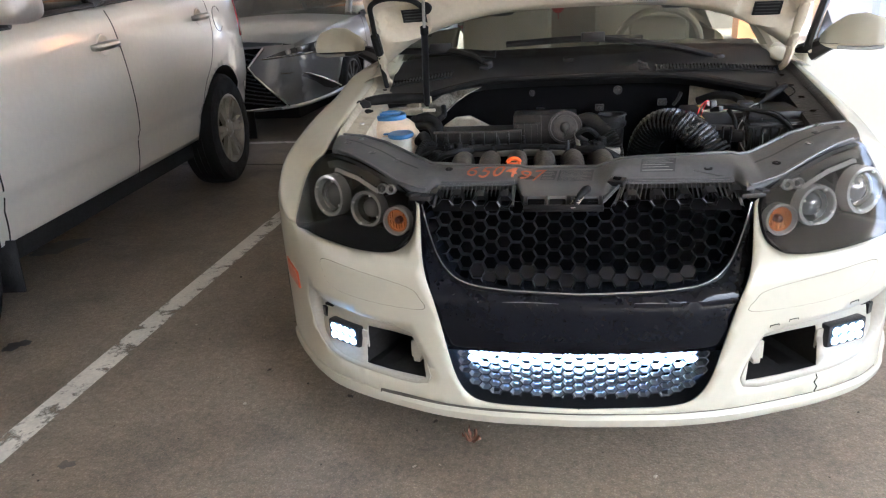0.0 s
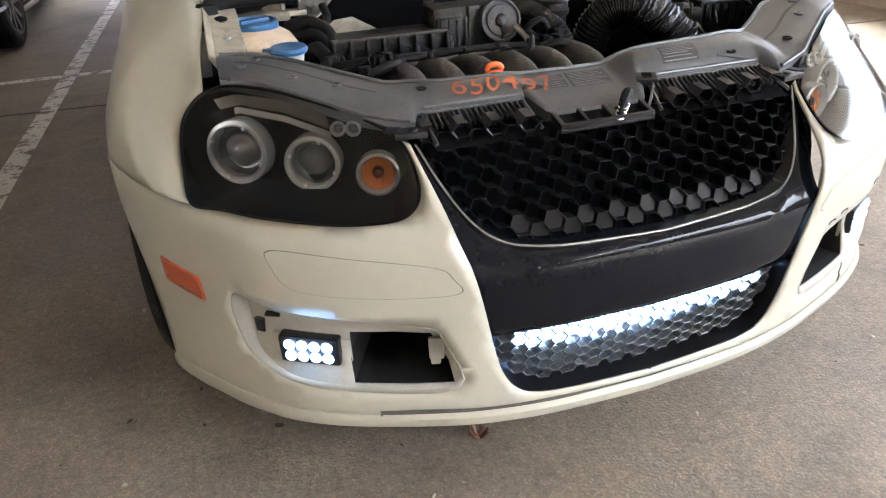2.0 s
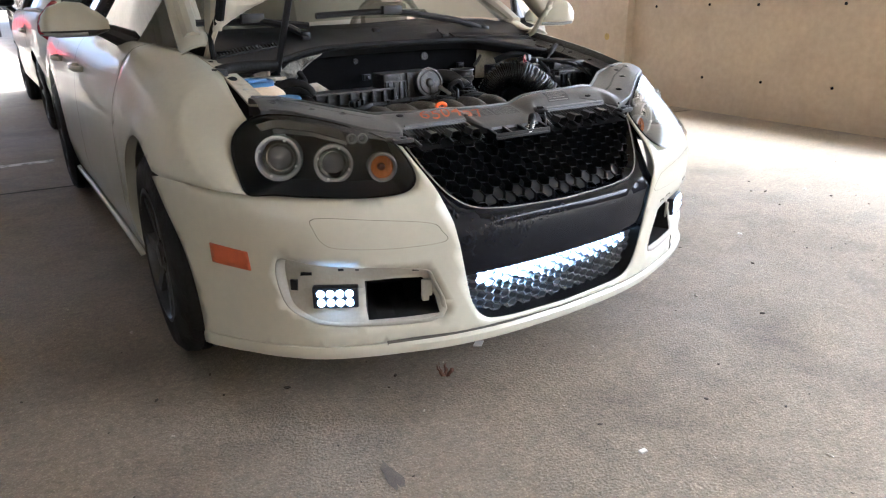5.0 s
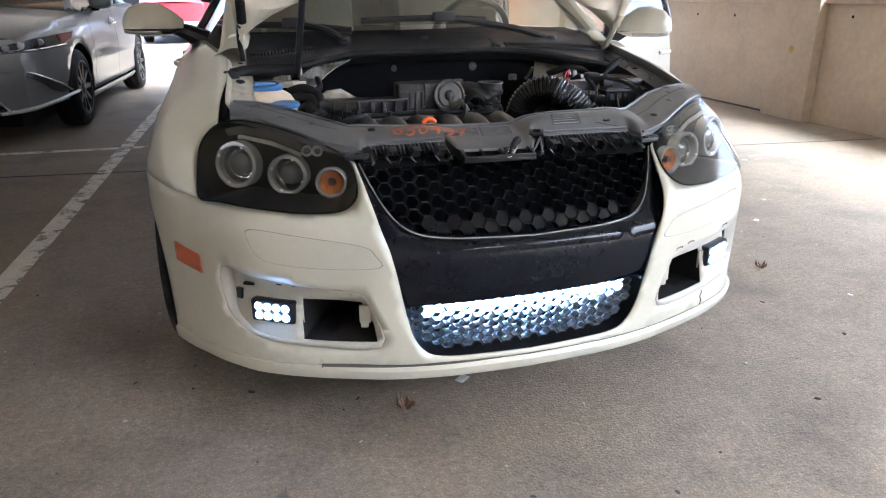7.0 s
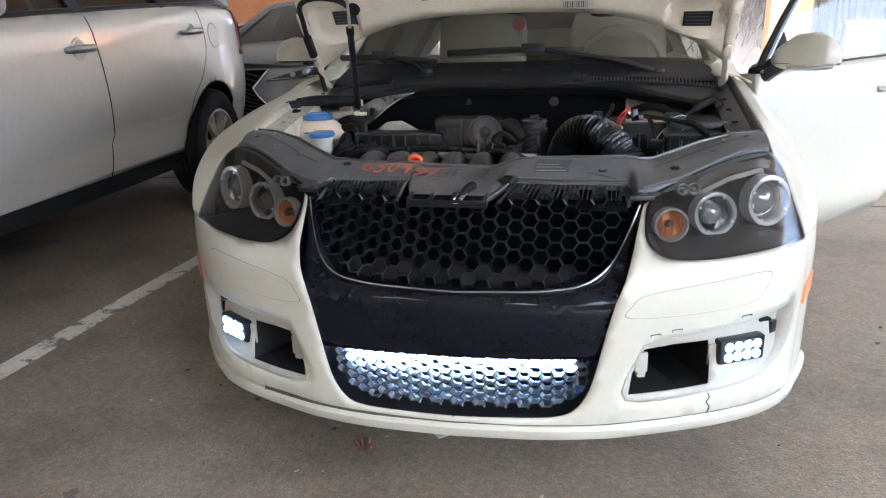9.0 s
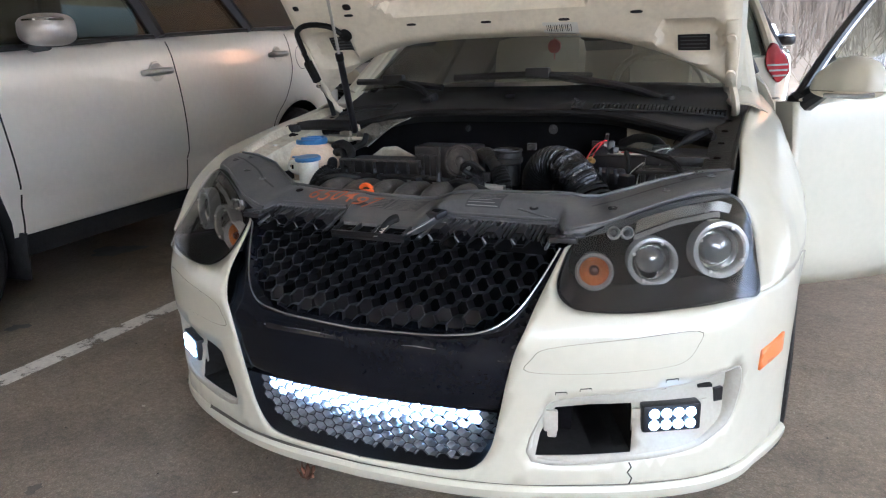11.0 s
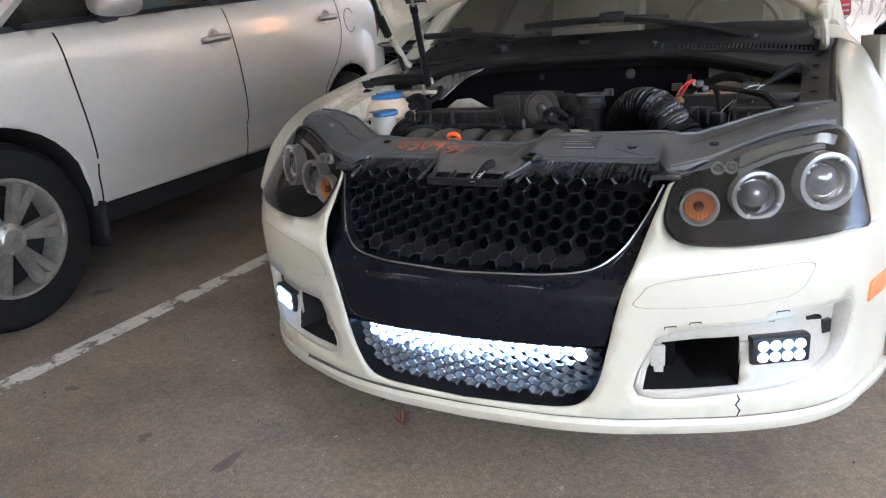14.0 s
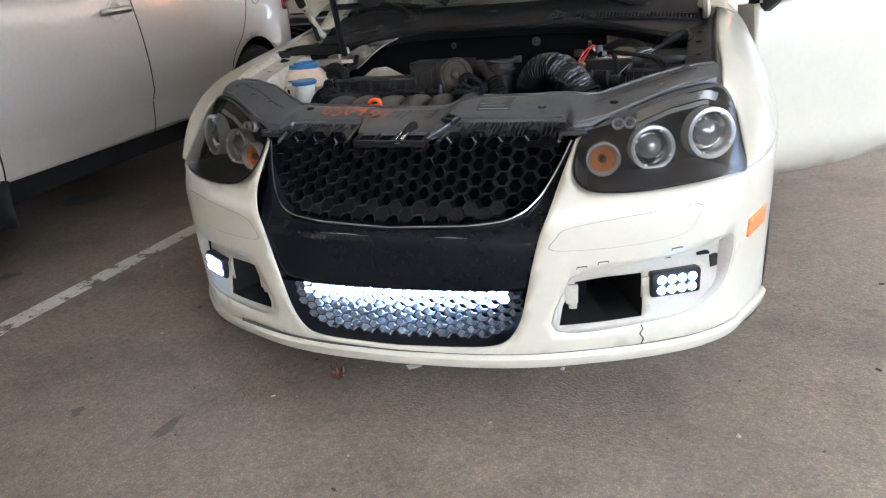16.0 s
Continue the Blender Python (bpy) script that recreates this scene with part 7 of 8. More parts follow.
        grid(bm, lambda a, b: at(sgn * 0.69 + 0.03 * (a - 0.5), 0.10 + 0.22 * b, 0.040), 2, 6)
        solid(part("hinge_plate", bm, CREAM_IN, hood), 0.006)
        for s in (0.15, 0.27):
            bm = bmesh.new()
            lathe(bm, at(sgn * 0.69, s, 0.042), HN, [(0, 0.013), (0.008, 0.012), (0.010, 0.006), (0.010, 0)], 10)
            part("hinge_bolt", bm, CREAM_IN, hood)
    # cable along the edge, gas strut
    rod("bonnet_cable", [(-0.70, 1.10, 0.95), (-0.705, 1.07, 1.03), at(-0.69, 0.20, 0.05), at(-0.685, 0.30, 0.045), at(-0.675, 0.36, 0.045), at(-0.62, 0.385, 0.045), at(-0.54, 0.375, 0.045), at(-0.50, 0.34, 0.045)], 0.009, RUBBER, hood)
    bm = bmesh.new()
    tube(bm, [at(-0.69, 0.16, 0.05), at(-0.688, 0.24, 0.052)], 0.016, 8)
    part("cable_grommet", bm, RUBBER, hood)
    bm = bmesh.new()
    lathe(bm, at(-0.495, 0.335, 0.036), HN, [(0, 0.022), (0.012, 0.020), (0.016, 0.012), (0.016, 0)], 14)
    part("cable_plug", bm, RUBBER, hood)
    low, high = Vector((-0.525, 0.964, 0.905)), at(-0.455, 0.66, 0.035)
    st = part("gas_strut", tube(bmesh.new(), [low, low.lerp(high, 0.44)], 0.0115, 12), BLACK, car, "black gas strut holding the bonnet")
    part("strut_rod", tube(bmesh.new(), [low.lerp(high, 0.43), high], 0.005, 10), SATIN_DARK, st)
    part("strut_collar", tube(bmesh.new(), [low.lerp(high, 0.42), low.lerp(high, 0.455)], 0.0135, 12), RUBBER, st)


LINER = mat("liner_cloth", (0.50, 0.43, 0.33), 0.9, vary=0.08, scale=4, bump=0.3, bump_scale=200)


def cabin():
    bm = bmesh.new()
    grid(bm, lambda a, b: Vector(((a - 0.5) * 1.36, 1.30 + 0.52 * b, 1.005 + 0.035 * math.sin(math.pi * b) - 0.03 * b + 0.02 * math.exp(-((a - 0.77) / 0.14) ** 2) * b)), 16, 8)
    part("dashboard", bm, DASH, car, "dark dashboard top")
    part("dash_face", box(bmesh.new(), (0, 1.80, 0.85), (1.36, 0.06, 0.30), bevel=0.02), DASH, car)
    bm = bmesh.new()
    cc, tilt = Vector((0.37, 1.92, 0.98)), radians(62)
    ringp = [cc + Vector((0.185 * math.cos(a), -0.185 * math.sin(a) * math.cos(tilt), 0.185 * math.sin(a) * math.sin(tilt))) for a in np.linspace(0, 2 * math.pi, 33)]
    tube(bm, ringp, 0.016, 8)
    sw = part("steering_wheel", bm, BEIGE_FABRIC, car, "pale beige steering wheel")
    part("wheel_boss", box(bmesh.new(), cc + Vector((0, 0, 0.03)), (0.25, 0.07, 0.20), bevel=0.034), BEIGE_FABRIC, sw)
    part("wheel_spoke", box(bmesh.new(), cc, (0.34, 0.03, 0.05), bevel=0.01), BEIGE_FABRIC, sw)
    for x in (-0.37, 0.37):
        bm = bmesh.new()
        box(bm, (x, 2.30, 0.62), (0.50, 0.52, 0.16), bevel=0.06)
        seat = part("seat", bm, BEIGE_FABRIC, car, "beige leather front seat")
        bm = bmesh.new()
        box(bm, (x, 2.60, 0.93), (0.50, 0.17, 0.62), bevel=0.084, rx=-14)
        part("backrest", bm, BEIGE_FABRIC, seat)
        bm = bmesh.new()
        box(bm, (x, 2.69, 1.30), (0.28, 0.13, 0.19), bevel=0.064, rx=-10)
        part("headrest", bm, BEIGE_FABRIC, seat)
    bm = bmesh.new()
    box(bm, (0, 3.35, 0.85), (1.25, 0.18, 0.60), bevel=0.06, rx=-16)
    part("rear_seat", bm, BEIGE_FABRIC, car)
    bm = bmesh.new()
    grid(bm, lambda a, b: Vector(((a - 0.5) * 1.12, 1.97 + 1.38 * b, 1.375 + 0.04 * math.sin(math.pi * b))), 4, 4)
    part("headlining", bm, BEIGE_FABRIC, car)
    bm = bmesh.new()
    box(bm, (0.0, 1.86, 1.295), (0.24, 0.03, 0.065), bevel=0.014)
    rv = part("rear_view_mirror", bm, DASH, car)
    bm = bmesh.new()
    lathe(bm, (-0.075, 1.90, 1.175), (0, -1, 0.1), [(-0.004, 0.0), (-0.004, 0.026), (0.0, 0.030), (0.004, 0.026), (0.004, 0)], 18)
    tube(bm, [(-0.075, 1.90, 1.203), (-0.04, 1.87, 1.28)], 0.0015, 4)
    tube(bm, [(-0.075, 1.90, 1.147), (-0.073, 1.90, 1.120)], 0.003, 4)
    part("air_freshener", bm, RED, rv, "red hanging air freshener")
    for x, m_ in ((0.50, RED), (0.545, PAPER)):
        part("screen_sticker", box(bmesh.new(), (x, 1.50, 1.17), (0.05, 0.003, 0.05), rx=-60), m_, car, smooth=False)


scuttle()
bonnet()
cabin()

# ---- other vehicles ----
def vehicle(name, T, S, label):
    """A parked vehicle. Local axes: x to its near side, y from nose to tail, z up; S holds its measures in metres."""
    base = T @ Vector((0, (S["y0"] + S["y1"]) / 2, 0))
    v = thing(name, base, label, S.get("category", "car"))
    W, y0, y1, sill, paint = S["W"], S["y0"], S["y1"], S["sill"], S["paint"]
    sy, sz = [p[0] for p in S["shoulder"]], [p[1] for p in S["shoulder"]]
    zs = lambda y: lerp(y, sy, sz)
    yc, hl = (y0 + y1) / 2, (y1 - y0) / 2

    def half(y, z):
        e = abs(y - yc) / hl
        zm = sill + 0.55 * (zs(y) - sill)
        return W * (1 - S.get("nose", 0.16) * e ** 7) - (S.get("curl", 0.035) if z < zm else 0.03) * ((z - zm) / 0.4) ** 2 - 0.024 * max(0, (z - zs(y) + 0.12) / 0.12) ** 2

    def sk(y, z, out=0.0, sgn=1):
        zc = S.get("crease", 0.62) + 0.02 * (y - yc)
        crease = 0.016 * math.exp(-((z - zc) / 0.018) ** 2) if z > zc else 0.016 * math.exp(-((z - zc) / 0.09) ** 2)
        return T @ Vector((sgn * (half(y, z) - crease + out), y, z))

    r = S["r"]
    for sgn in (1, -1):
        low = []
        for wy in (S["wy1"], S["wy0"]):
            low += [(q[0], max(q[1], sill)) for q in arc(wy, r, r + 0.055, -8, 188, 20) if q[1] >= sill - 0.001]
        outline = [(y0, sill + 0.02)] + [(y0, sill + (zs(y0) - sill) * k / 5) for k in range(1, 5)] + [(y, zs(y)) for y in np.linspace(y0, y1, 26)] + [(y1, sill + (zs(y1) - sill) * k / 5) for k in range(4, 0, -1)] + [(y1, sill + 0.02)] + low
        bm = bmesh.new()
        patch(bm, outline, [], lambda y, z: sk(y, z, 0, sgn), S.get("step", 0.07), sgn < 0)
        sd = solid(part("body_side", bm, paint, v), 0.01)
        for wy in (S["wy0"], S["wy1"]):
            bm = bmesh.new()
            a = [q for q in arc(wy, r, r + 0.055, -8, 188, 20)]
            strip(bm, [sk(y, z, 0, sgn) for y, z in a], [T @ Vector((sgn * (W - 0.32), y, z)) for y, z in a], False)
            bm.faces.new([bm.verts.new(T @ Vector((sgn * (W - 0.32), y, z))) for y, z in a])
            part("wheel_arch", bm, UNDER, v)
            t = wheel("wheel", 0, 0, sgn, r, S.get("ww", 0.24), S["rim"], S["rim_mat"], S["spokes"], v, S.get("twin", False))
            mm = T @ Matrix.Translation((sgn * (W - S.get("ww", 0.24) / 2 - 0.012), wy, 0))
            for o in (t, *t.children):
                o.data.transform(mm)
        if sgn > 0 or S.get("both"):
            for pts in S.get("seams", ()):
                bm = bmesh.new()
                q = smooth2(pts, 6, False)
                strip(bm, [sk(y - 0.005, z, 0.002, sgn) for y, z in q], [sk(y + 0.005, z, 0.002, sgn) for y, z in q], False)
                part("door_seam", bm, UNDER, sd)
            for hy, hz in S.get("handles", ()):
                bm = bmesh.new()
                lathe(bm, sk(hy, hz, -0.004, sgn), (T.to_3x3() @ Vector((sgn, 0, 0))), [(0.002, 0.060), (0.009, 0.056), (0.010, 0.050), (0.005, 0.040), (0.004, 0.0)], 24)
                part("handle_cup", bm, paint, sd)
                bm = bmesh.new()
                tube(bm, spline([sk(hy - 0.12, hz - 0.004, 0.004, sgn), sk(hy - 0.09, hz, 0.035, sgn), sk(hy + 0.06, hz + 0.006, 0.038, sgn), sk(hy + 0.11, hz + 0.008, 0.006, sgn)], 5), 0.019, 10, True, [0.008 + 0.013 * math.sin(math.pi * (0.08 + 0.84 * k / 15)) ** 0.7 for k in range(16)])
                part("door_handle", bm, S.get("handle_mat", CHROME), sd, "chrome door handle" if S.get("handle_mat", CHROME) in (CHROME, SATIN) else "")
            if S.get("sill_strip"):
                a, b, z = S["sill_strip"]
                bm = bmesh.new()
                grid(bm, lambda u, w_: sk(a + (b - a) * u, z - 0.05 * w_, 0.004 - 0.03 * w_, sgn), 8, 2)
                solid(part("sill_trim", bm, S.get("sill_mat", UNDER), sd), 0.02)
    # ends and deck
    for y, sgn, bul in ((y0, -1, S["bulge"][0]), (y1, 1, S["bulge"][1])):
        bm = bmesh.new()
        grid(bm, lambda a, b: T @ Vector(((2 * a - 1) * half(y, sill + (zs(y) - sill) * b), y + sgn * bul * (1 - abs(2 * a - 1) ** 2.6) * (1 - 0.35 * b), sill + 0.02 + (zs(y) - sill - 0.02) * b)), 16, 8)
        part("front_end" if sgn < 0 else "rear_end", bm, paint, v)
    g0, g1 = S["glass"][0][0], S["glass"][-1][0]
    for a0, a1, nm in ((y0, g0, "bonnet"), (g1, y1, "rear_deck")):
        if a1 - a0 < 0.06:
            continue
        bm = bmesh.new()

        def deck(a, b, a0=a0, a1=a1):
            y = a0 + (a1 - a0) * b
            e = S["bulge"][0] * (1 - abs(2 * a - 1) ** 2.6) * 0.65 * (1 - b) if nm == "bonnet" else 0
            return T @ Vector(((2 * a - 1) * half(y, zs(y)), y - e, zs(y) + S["crown"] * (1 - (2 * a - 1) ** 2)))
        grid(bm, deck, 12, 8)
        part(nm, bm, paint, v)
    # greenhouse: base line and roof line
    gy, gz, gx = [p[0] for p in S["glass"]], [p[1] for p in S["glass"]], [p[2] for p in S["glass"]]
    roof = lambda y: (lerp(y, gy, gx), lerp(y, gy, gz))
    r0, r1 = S["roof"]
    bm = bmesh.new()
    grid(bm, lambda a, b: T @ Vector(((2 * a - 1) * roof(r0 + (r1 - r0) * b)[0], r0 + (r1 - r0) * b, roof(r0 + (r1 - r0) * b)[1] + 0.05 * (1 - (2 * a - 1) ** 2))), 8, 8)
    solid(part("roof", bm, paint, v), 0.03)
    for a0, a1, nm in ((g0, r0, "windscreen"), (g1, r1, "rear_window")):
        bm = bmesh.new()
        grid(bm, lambda a, b: T @ Vector(((2 * a - 1) * ((1 - b) * (half(a0, zs(a0)) - 0.06) + b * roof(a1)[0]), a0 + (a1 - a0) * b, (1 - b) * zs(a0) + b * roof(a1)[1] + 0.05 * (1 - (2 * a - 1) ** 2))), 8, 4)
        part(nm, bm, DARK_GLASS, v)
    for sgn in (1, -1):
        bm = bmesh.new()
        tube(bm, [T @ Vector((sgn * roof(y)[0], y, roof(y)[1])) for y in np.linspace(g0, g1, 30)], 0.04, 8)
        part("roof_rail", bm, paint, v)
        bm = bmesh.new()
        w0, w1 = S.get("w0", g0 + 0.12), g1 - 0.05
        if "w0" in S:
            grid(bm, lambda a, b: (lambda y: (T @ Vector((sgn * (half(y, zs(y)) - 0.008), y, zs(y)))).lerp(T @ Vector((sgn * roof(y)[0], y, roof(y)[1])), b))(g0 + (w0 - g0) * a), 8, 3)
            part("quarter_panel", bm, paint, v)
            bm = bmesh.new()
        grid(bm, lambda a, b: (lambda y: (T @ Vector((sgn * (half(y, zs(y)) - 0.012), y, zs(y)))).lerp(T @ Vector((sgn * (roof(y)[0] - 0.01), y, roof(y)[1])), b))(w0 + (w1 - w0) * a), 20, 2)
        part("side_glass", bm, DARK_GLASS, v, "dark tinted side windows")
        bm = bmesh.new()
        tube(bm, [T @ Vector((sgn * (half(y, zs(y)) - 0.004), y, zs(y) + 0.012)) for y in np.linspace(g0 + 0.15, g1 - 0.1, 20)], 0.014, 6)
        part("belt_strip", bm, S.get("belt_mat", BLACK), v)
        for py, lean_, wd in S.get("pillars", ()):
            bm = bmesh.new()
            tube(bm, [T @ Vector((sgn * (half(py, zs(py)) - 0.002), py, zs(py))), T @ Vector((sgn * (roof(py + lean_)[0] + 0.004), py + lean_, roof(py + lean_)[1]))], wd, 6)
            part("pillar", bm, BLACK, v)
        if "mirror" in S:
            my, mz = S["mirror"]
            bm = bmesh.new()
            t = bmesh.new()
            bmesh.ops.create_uvsphere(t, u_segments=20, v_segments=12, radius=1)
            for q in t.verts:
                c = q.co
                f = 0.62 if c.y > 0 else 1.0
                q.co = Vector((sgn * (W + 0.05 + 0.115 * math.copysign(abs(c.x) ** 0.7, c.x)), my + 0.13 * f * math.copysign(abs(c.y) ** 0.75, c.y), mz + 0.072 * math.copysign(abs(c.z) ** 0.65, c.z)))
            t.transform(T)
            join(bm, t)
            mo = part("wing_mirror", bm, S.get("mirror_mat", paint), v)
            if "mirror_mat" in S:
                bm = bmesh.new()
                cap = lambda th, al: Vector((math.sin(th) * math.cos(al), -math.cos(th) * math.cos(al), math.sin(al)))
                big = lambda c, k, e: k * math.copysign(abs(c) ** e, c)
                tube(bm, [T @ Vector((sgn * (W + 0.05 + big(c.x, 0.116, 0.7)), my + big(c.y, 0.132, 0.75), mz + big(c.z, 0.073, 0.65))) for c in (cap(radians(a), radians(24)) for a in range(-4, 85, 8))], 0.007, 6)
                part("mirror_strip", bm, CHROME, mo, "bright strip across the mirror cap")
            bm = bmesh.new()
            tube(bm, [T @ Vector((sgn * (W - 0.08), my - 0.03, zs(my) + 0.01)), T @ Vector((sgn * (W + 0.02), my, mz - 0.06))], 0.03, 8)
            part("mirror_foot", bm, BLACK, mo)
    bm = bmesh.new()
    box(bm, (0, yc, sill - 0.02), (2 * W - 0.70, (y1 - y0) * 0.94, 0.19))
    box(bm, (0, (S["wy0"] + S["wy1"]) / 2, sill + 0.01), (2 * W - 0.26, S["wy1"] - S["wy0"] - 2 * r - 0.14, 0.11))
    bm.transform(T)
    part("floor_pan", bm, UNDER, v, smooth=False)
    return v, sk, half, zs


DARK_GLASS = glass("dark_glass", (0.25, 0.265, 0.23), 1.6, 0.02, 0.06, (0.30, 0.30, 0.26))
LAMP_RED = mat("tail_lamp_red", (0.25, 0.012, 0.018), 0.18, vary=0.1, scale=20, coat=0.6)
LAMP_CLEAR = mat("lamp_grey", (0.45, 0.46, 0.47), 0.15, 0.5, vary=0.25, scale=25, coat=0.8)
MIRROR_SATIN = mat("satin_mirror_cap", (0.46, 0.43, 0.40), 0.35, 0.5, vary=0.06, scale=8, dirt=(0.25, 0.2, 0.16), dirt_amount=0.3)


def frame_of(origin, d):
    d = Vector(d).normalized()
    n = Vector((d.y, -d.x, 0))
    m = Matrix((n, d, Vector((0, 0, 1)))).transposed().to_4x4()
    return Matrix.Translation(origin) @ m


SUV_D, SUV_N = Vector((-0.097, 0.9953, 0)), Vector((0.9953, 0.097, 0))
SUV_T = frame_of(Vector((-2.185, 0.32, 0)) - SUV_N * 1.02, SUV_D)
suv, suv_skin, _a, suv_zs = vehicle("silver_suv", SUV_T, {
    "category": "car", "W": 1.03, "curl": 0.056, "y0": -1.0, "y1": 3.87, "sill": 0.345, "paint": SILVER, "r": 0.40, "rim": 0.245, "rim_mat": ALLOY, "spokes": 6, "twin": True, "ww": 0.25,
    "wy0": 0.03, "wy1": 3.0, "shoulder": [(-1.0, 0.92), (-0.7, 1.08), (-0.2, 1.16), (0.35, 1.215), (1.43, 1.29), (2.48, 1.35), (3.25, 1.385), (3.87, 1.36)],
    "bulge": (0.16, 0.12), "crown": 0.06, "glass": [(0.20, 1.20, 0.90), (0.72, 1.56, 0.80), (1.12, 1.74, 0.74), (1.73, 1.80, 0.72), (2.68, 1.79, 0.70), (3.30, 1.72, 0.70), (3.72, 1.40, 0.84)], "roof": (1.02, 3.25), "crease": 0.60,
    "seams": ([(0.47, 1.20), (0.49, 0.95), (0.53, 0.6), (0.54, 0.36)], [(1.63, 1.28), (1.66, 0.95), (1.68, 0.6), (1.67, 0.36)], [(2.91, 1.34), (2.92, 1.1), (2.80, 0.90), (2.62, 0.72), (2.54, 0.38)]),
    "handles": ((1.49, 1.115), (2.74, 1.195)), "pillars": ((1.60, -0.08, 0.045), (2.50, -0.16, 0.04)), "mirror": (0.78, 1.325), "mirror_mat": MIRROR_SATIN, "nose": 0.14, "step": 0.035, "handle_mat": SATIN}, "silver suv parked in the next bay, dusty and closed")


def suv_details():
    # fuel flap, tail lamp, mud flap, lower cladding
    bm = bmesh.new()
    q = [suv_skin(3.08 + 0.085 * math.cos(a), 1.17 + 0.085 * math.sin(a), 0.002) for a in np.linspace(0.6, 5.6, 30)]
    tube(bm, q, 0.0016, 5)
    part("fuel_flap_gap", bm, UNDER, suv)
    bm = bmesh.new()
    grid(bm, lambda a, b: suv_skin(3.62 + 0.24 * a + 0.04 * b, 1.02 + 0.34 * b, 0.008), 6, 6)
    solid(part("tail_lamp", bm, LAMP_RED, suv, "red tail lamp"), 0.03)
    for y, z in ((0.50, 0.30), (3.52, 0.30)):
        bm = bmesh.new()
        grid(bm, lambda a, b: SUV_T @ Vector((1.01 - 0.26 * a, y + 0.02 * b, z + 0.22 * (b - 0.4))), 3, 3)
        solid(part("mud_flap", bm, RUBBER, suv, "black mud flap"), 0.012)
    bm = bmesh.new()
    grid(bm, lambda a, b: suv_skin(0.42 + 0.16 * a * (1 - 0.6 * b), 1.225 + 0.16 * b, -0.01 - 0.03 * b), 4, 4)
    solid(part("mirror_triangle", bm, BLACK, suv), 0.01)
    for y in (1.65, 1.75):
        bm = bmesh.new()
        box(bm, (0, 0, 0), (0.006, 0.055, 0.02), bevel=0.002)
        bm.transform(Matrix.Translation(suv_skin(y, suv_zs(y) + 0.01, 0.006)))
        part("belt_bright", bm, CHROME, suv)


suv_details()

LX_T = frame_of((-3.33, 5.0, 0), (0.02, 1, 0))
LX_W, LX_NOSE, LX_Y0, LX_Y1, LX_BULGE = 1.0, 0.22, 0.02, 5.1, 0.28
lx, _a, _b, _c = vehicle("grey_sedan", LX_T, {
    "W": LX_W, "y0": LX_Y0, "y1": LX_Y1, "sill": 0.25, "paint": GREY_PAINT, "r": 0.36, "rim": 0.25, "rim_mat": DARK_ALLOY, "spokes": 10, "wy0": 1.02, "wy1": 4.1,
    "shoulder": [(0.02, 0.86), (0.25, 0.93), (0.7, 1.0), (1.5, 1.045), (2.5, 1.07), (3.6, 1.09), (5.1, 1.07)], "bulge": (LX_BULGE, 0.15), "crown": 0.06, "crease": 0.50,
    "glass": [(1.40, 1.05, 0.86), (1.85, 1.29, 0.76), (2.3, 1.50, 0.66), (2.8, 1.56, 0.63), (3.4, 1.51, 0.63), (4.0, 1.31, 0.72), (4.4, 1.10, 0.80)], "roof": (2.25, 3.5),
    "seams": ([(1.52, 1.03), (1.57, 0.6), (1.57, 0.28)], [(2.7, 1.06), (2.72, 0.6), (2.7, 0.28)]), "handles": ((2.5, 0.92), (3.6, 0.96)), "pillars": ((2.7, -0.05, 0.035),), "mirror": (1.95, 1.14), "sill_strip": (1.42, 3.65, 0.28), "sill_mat": SATIN, "nose": LX_NOSE}, "silver-grey metallic sedan with a dark wedge grille facing the aisle")


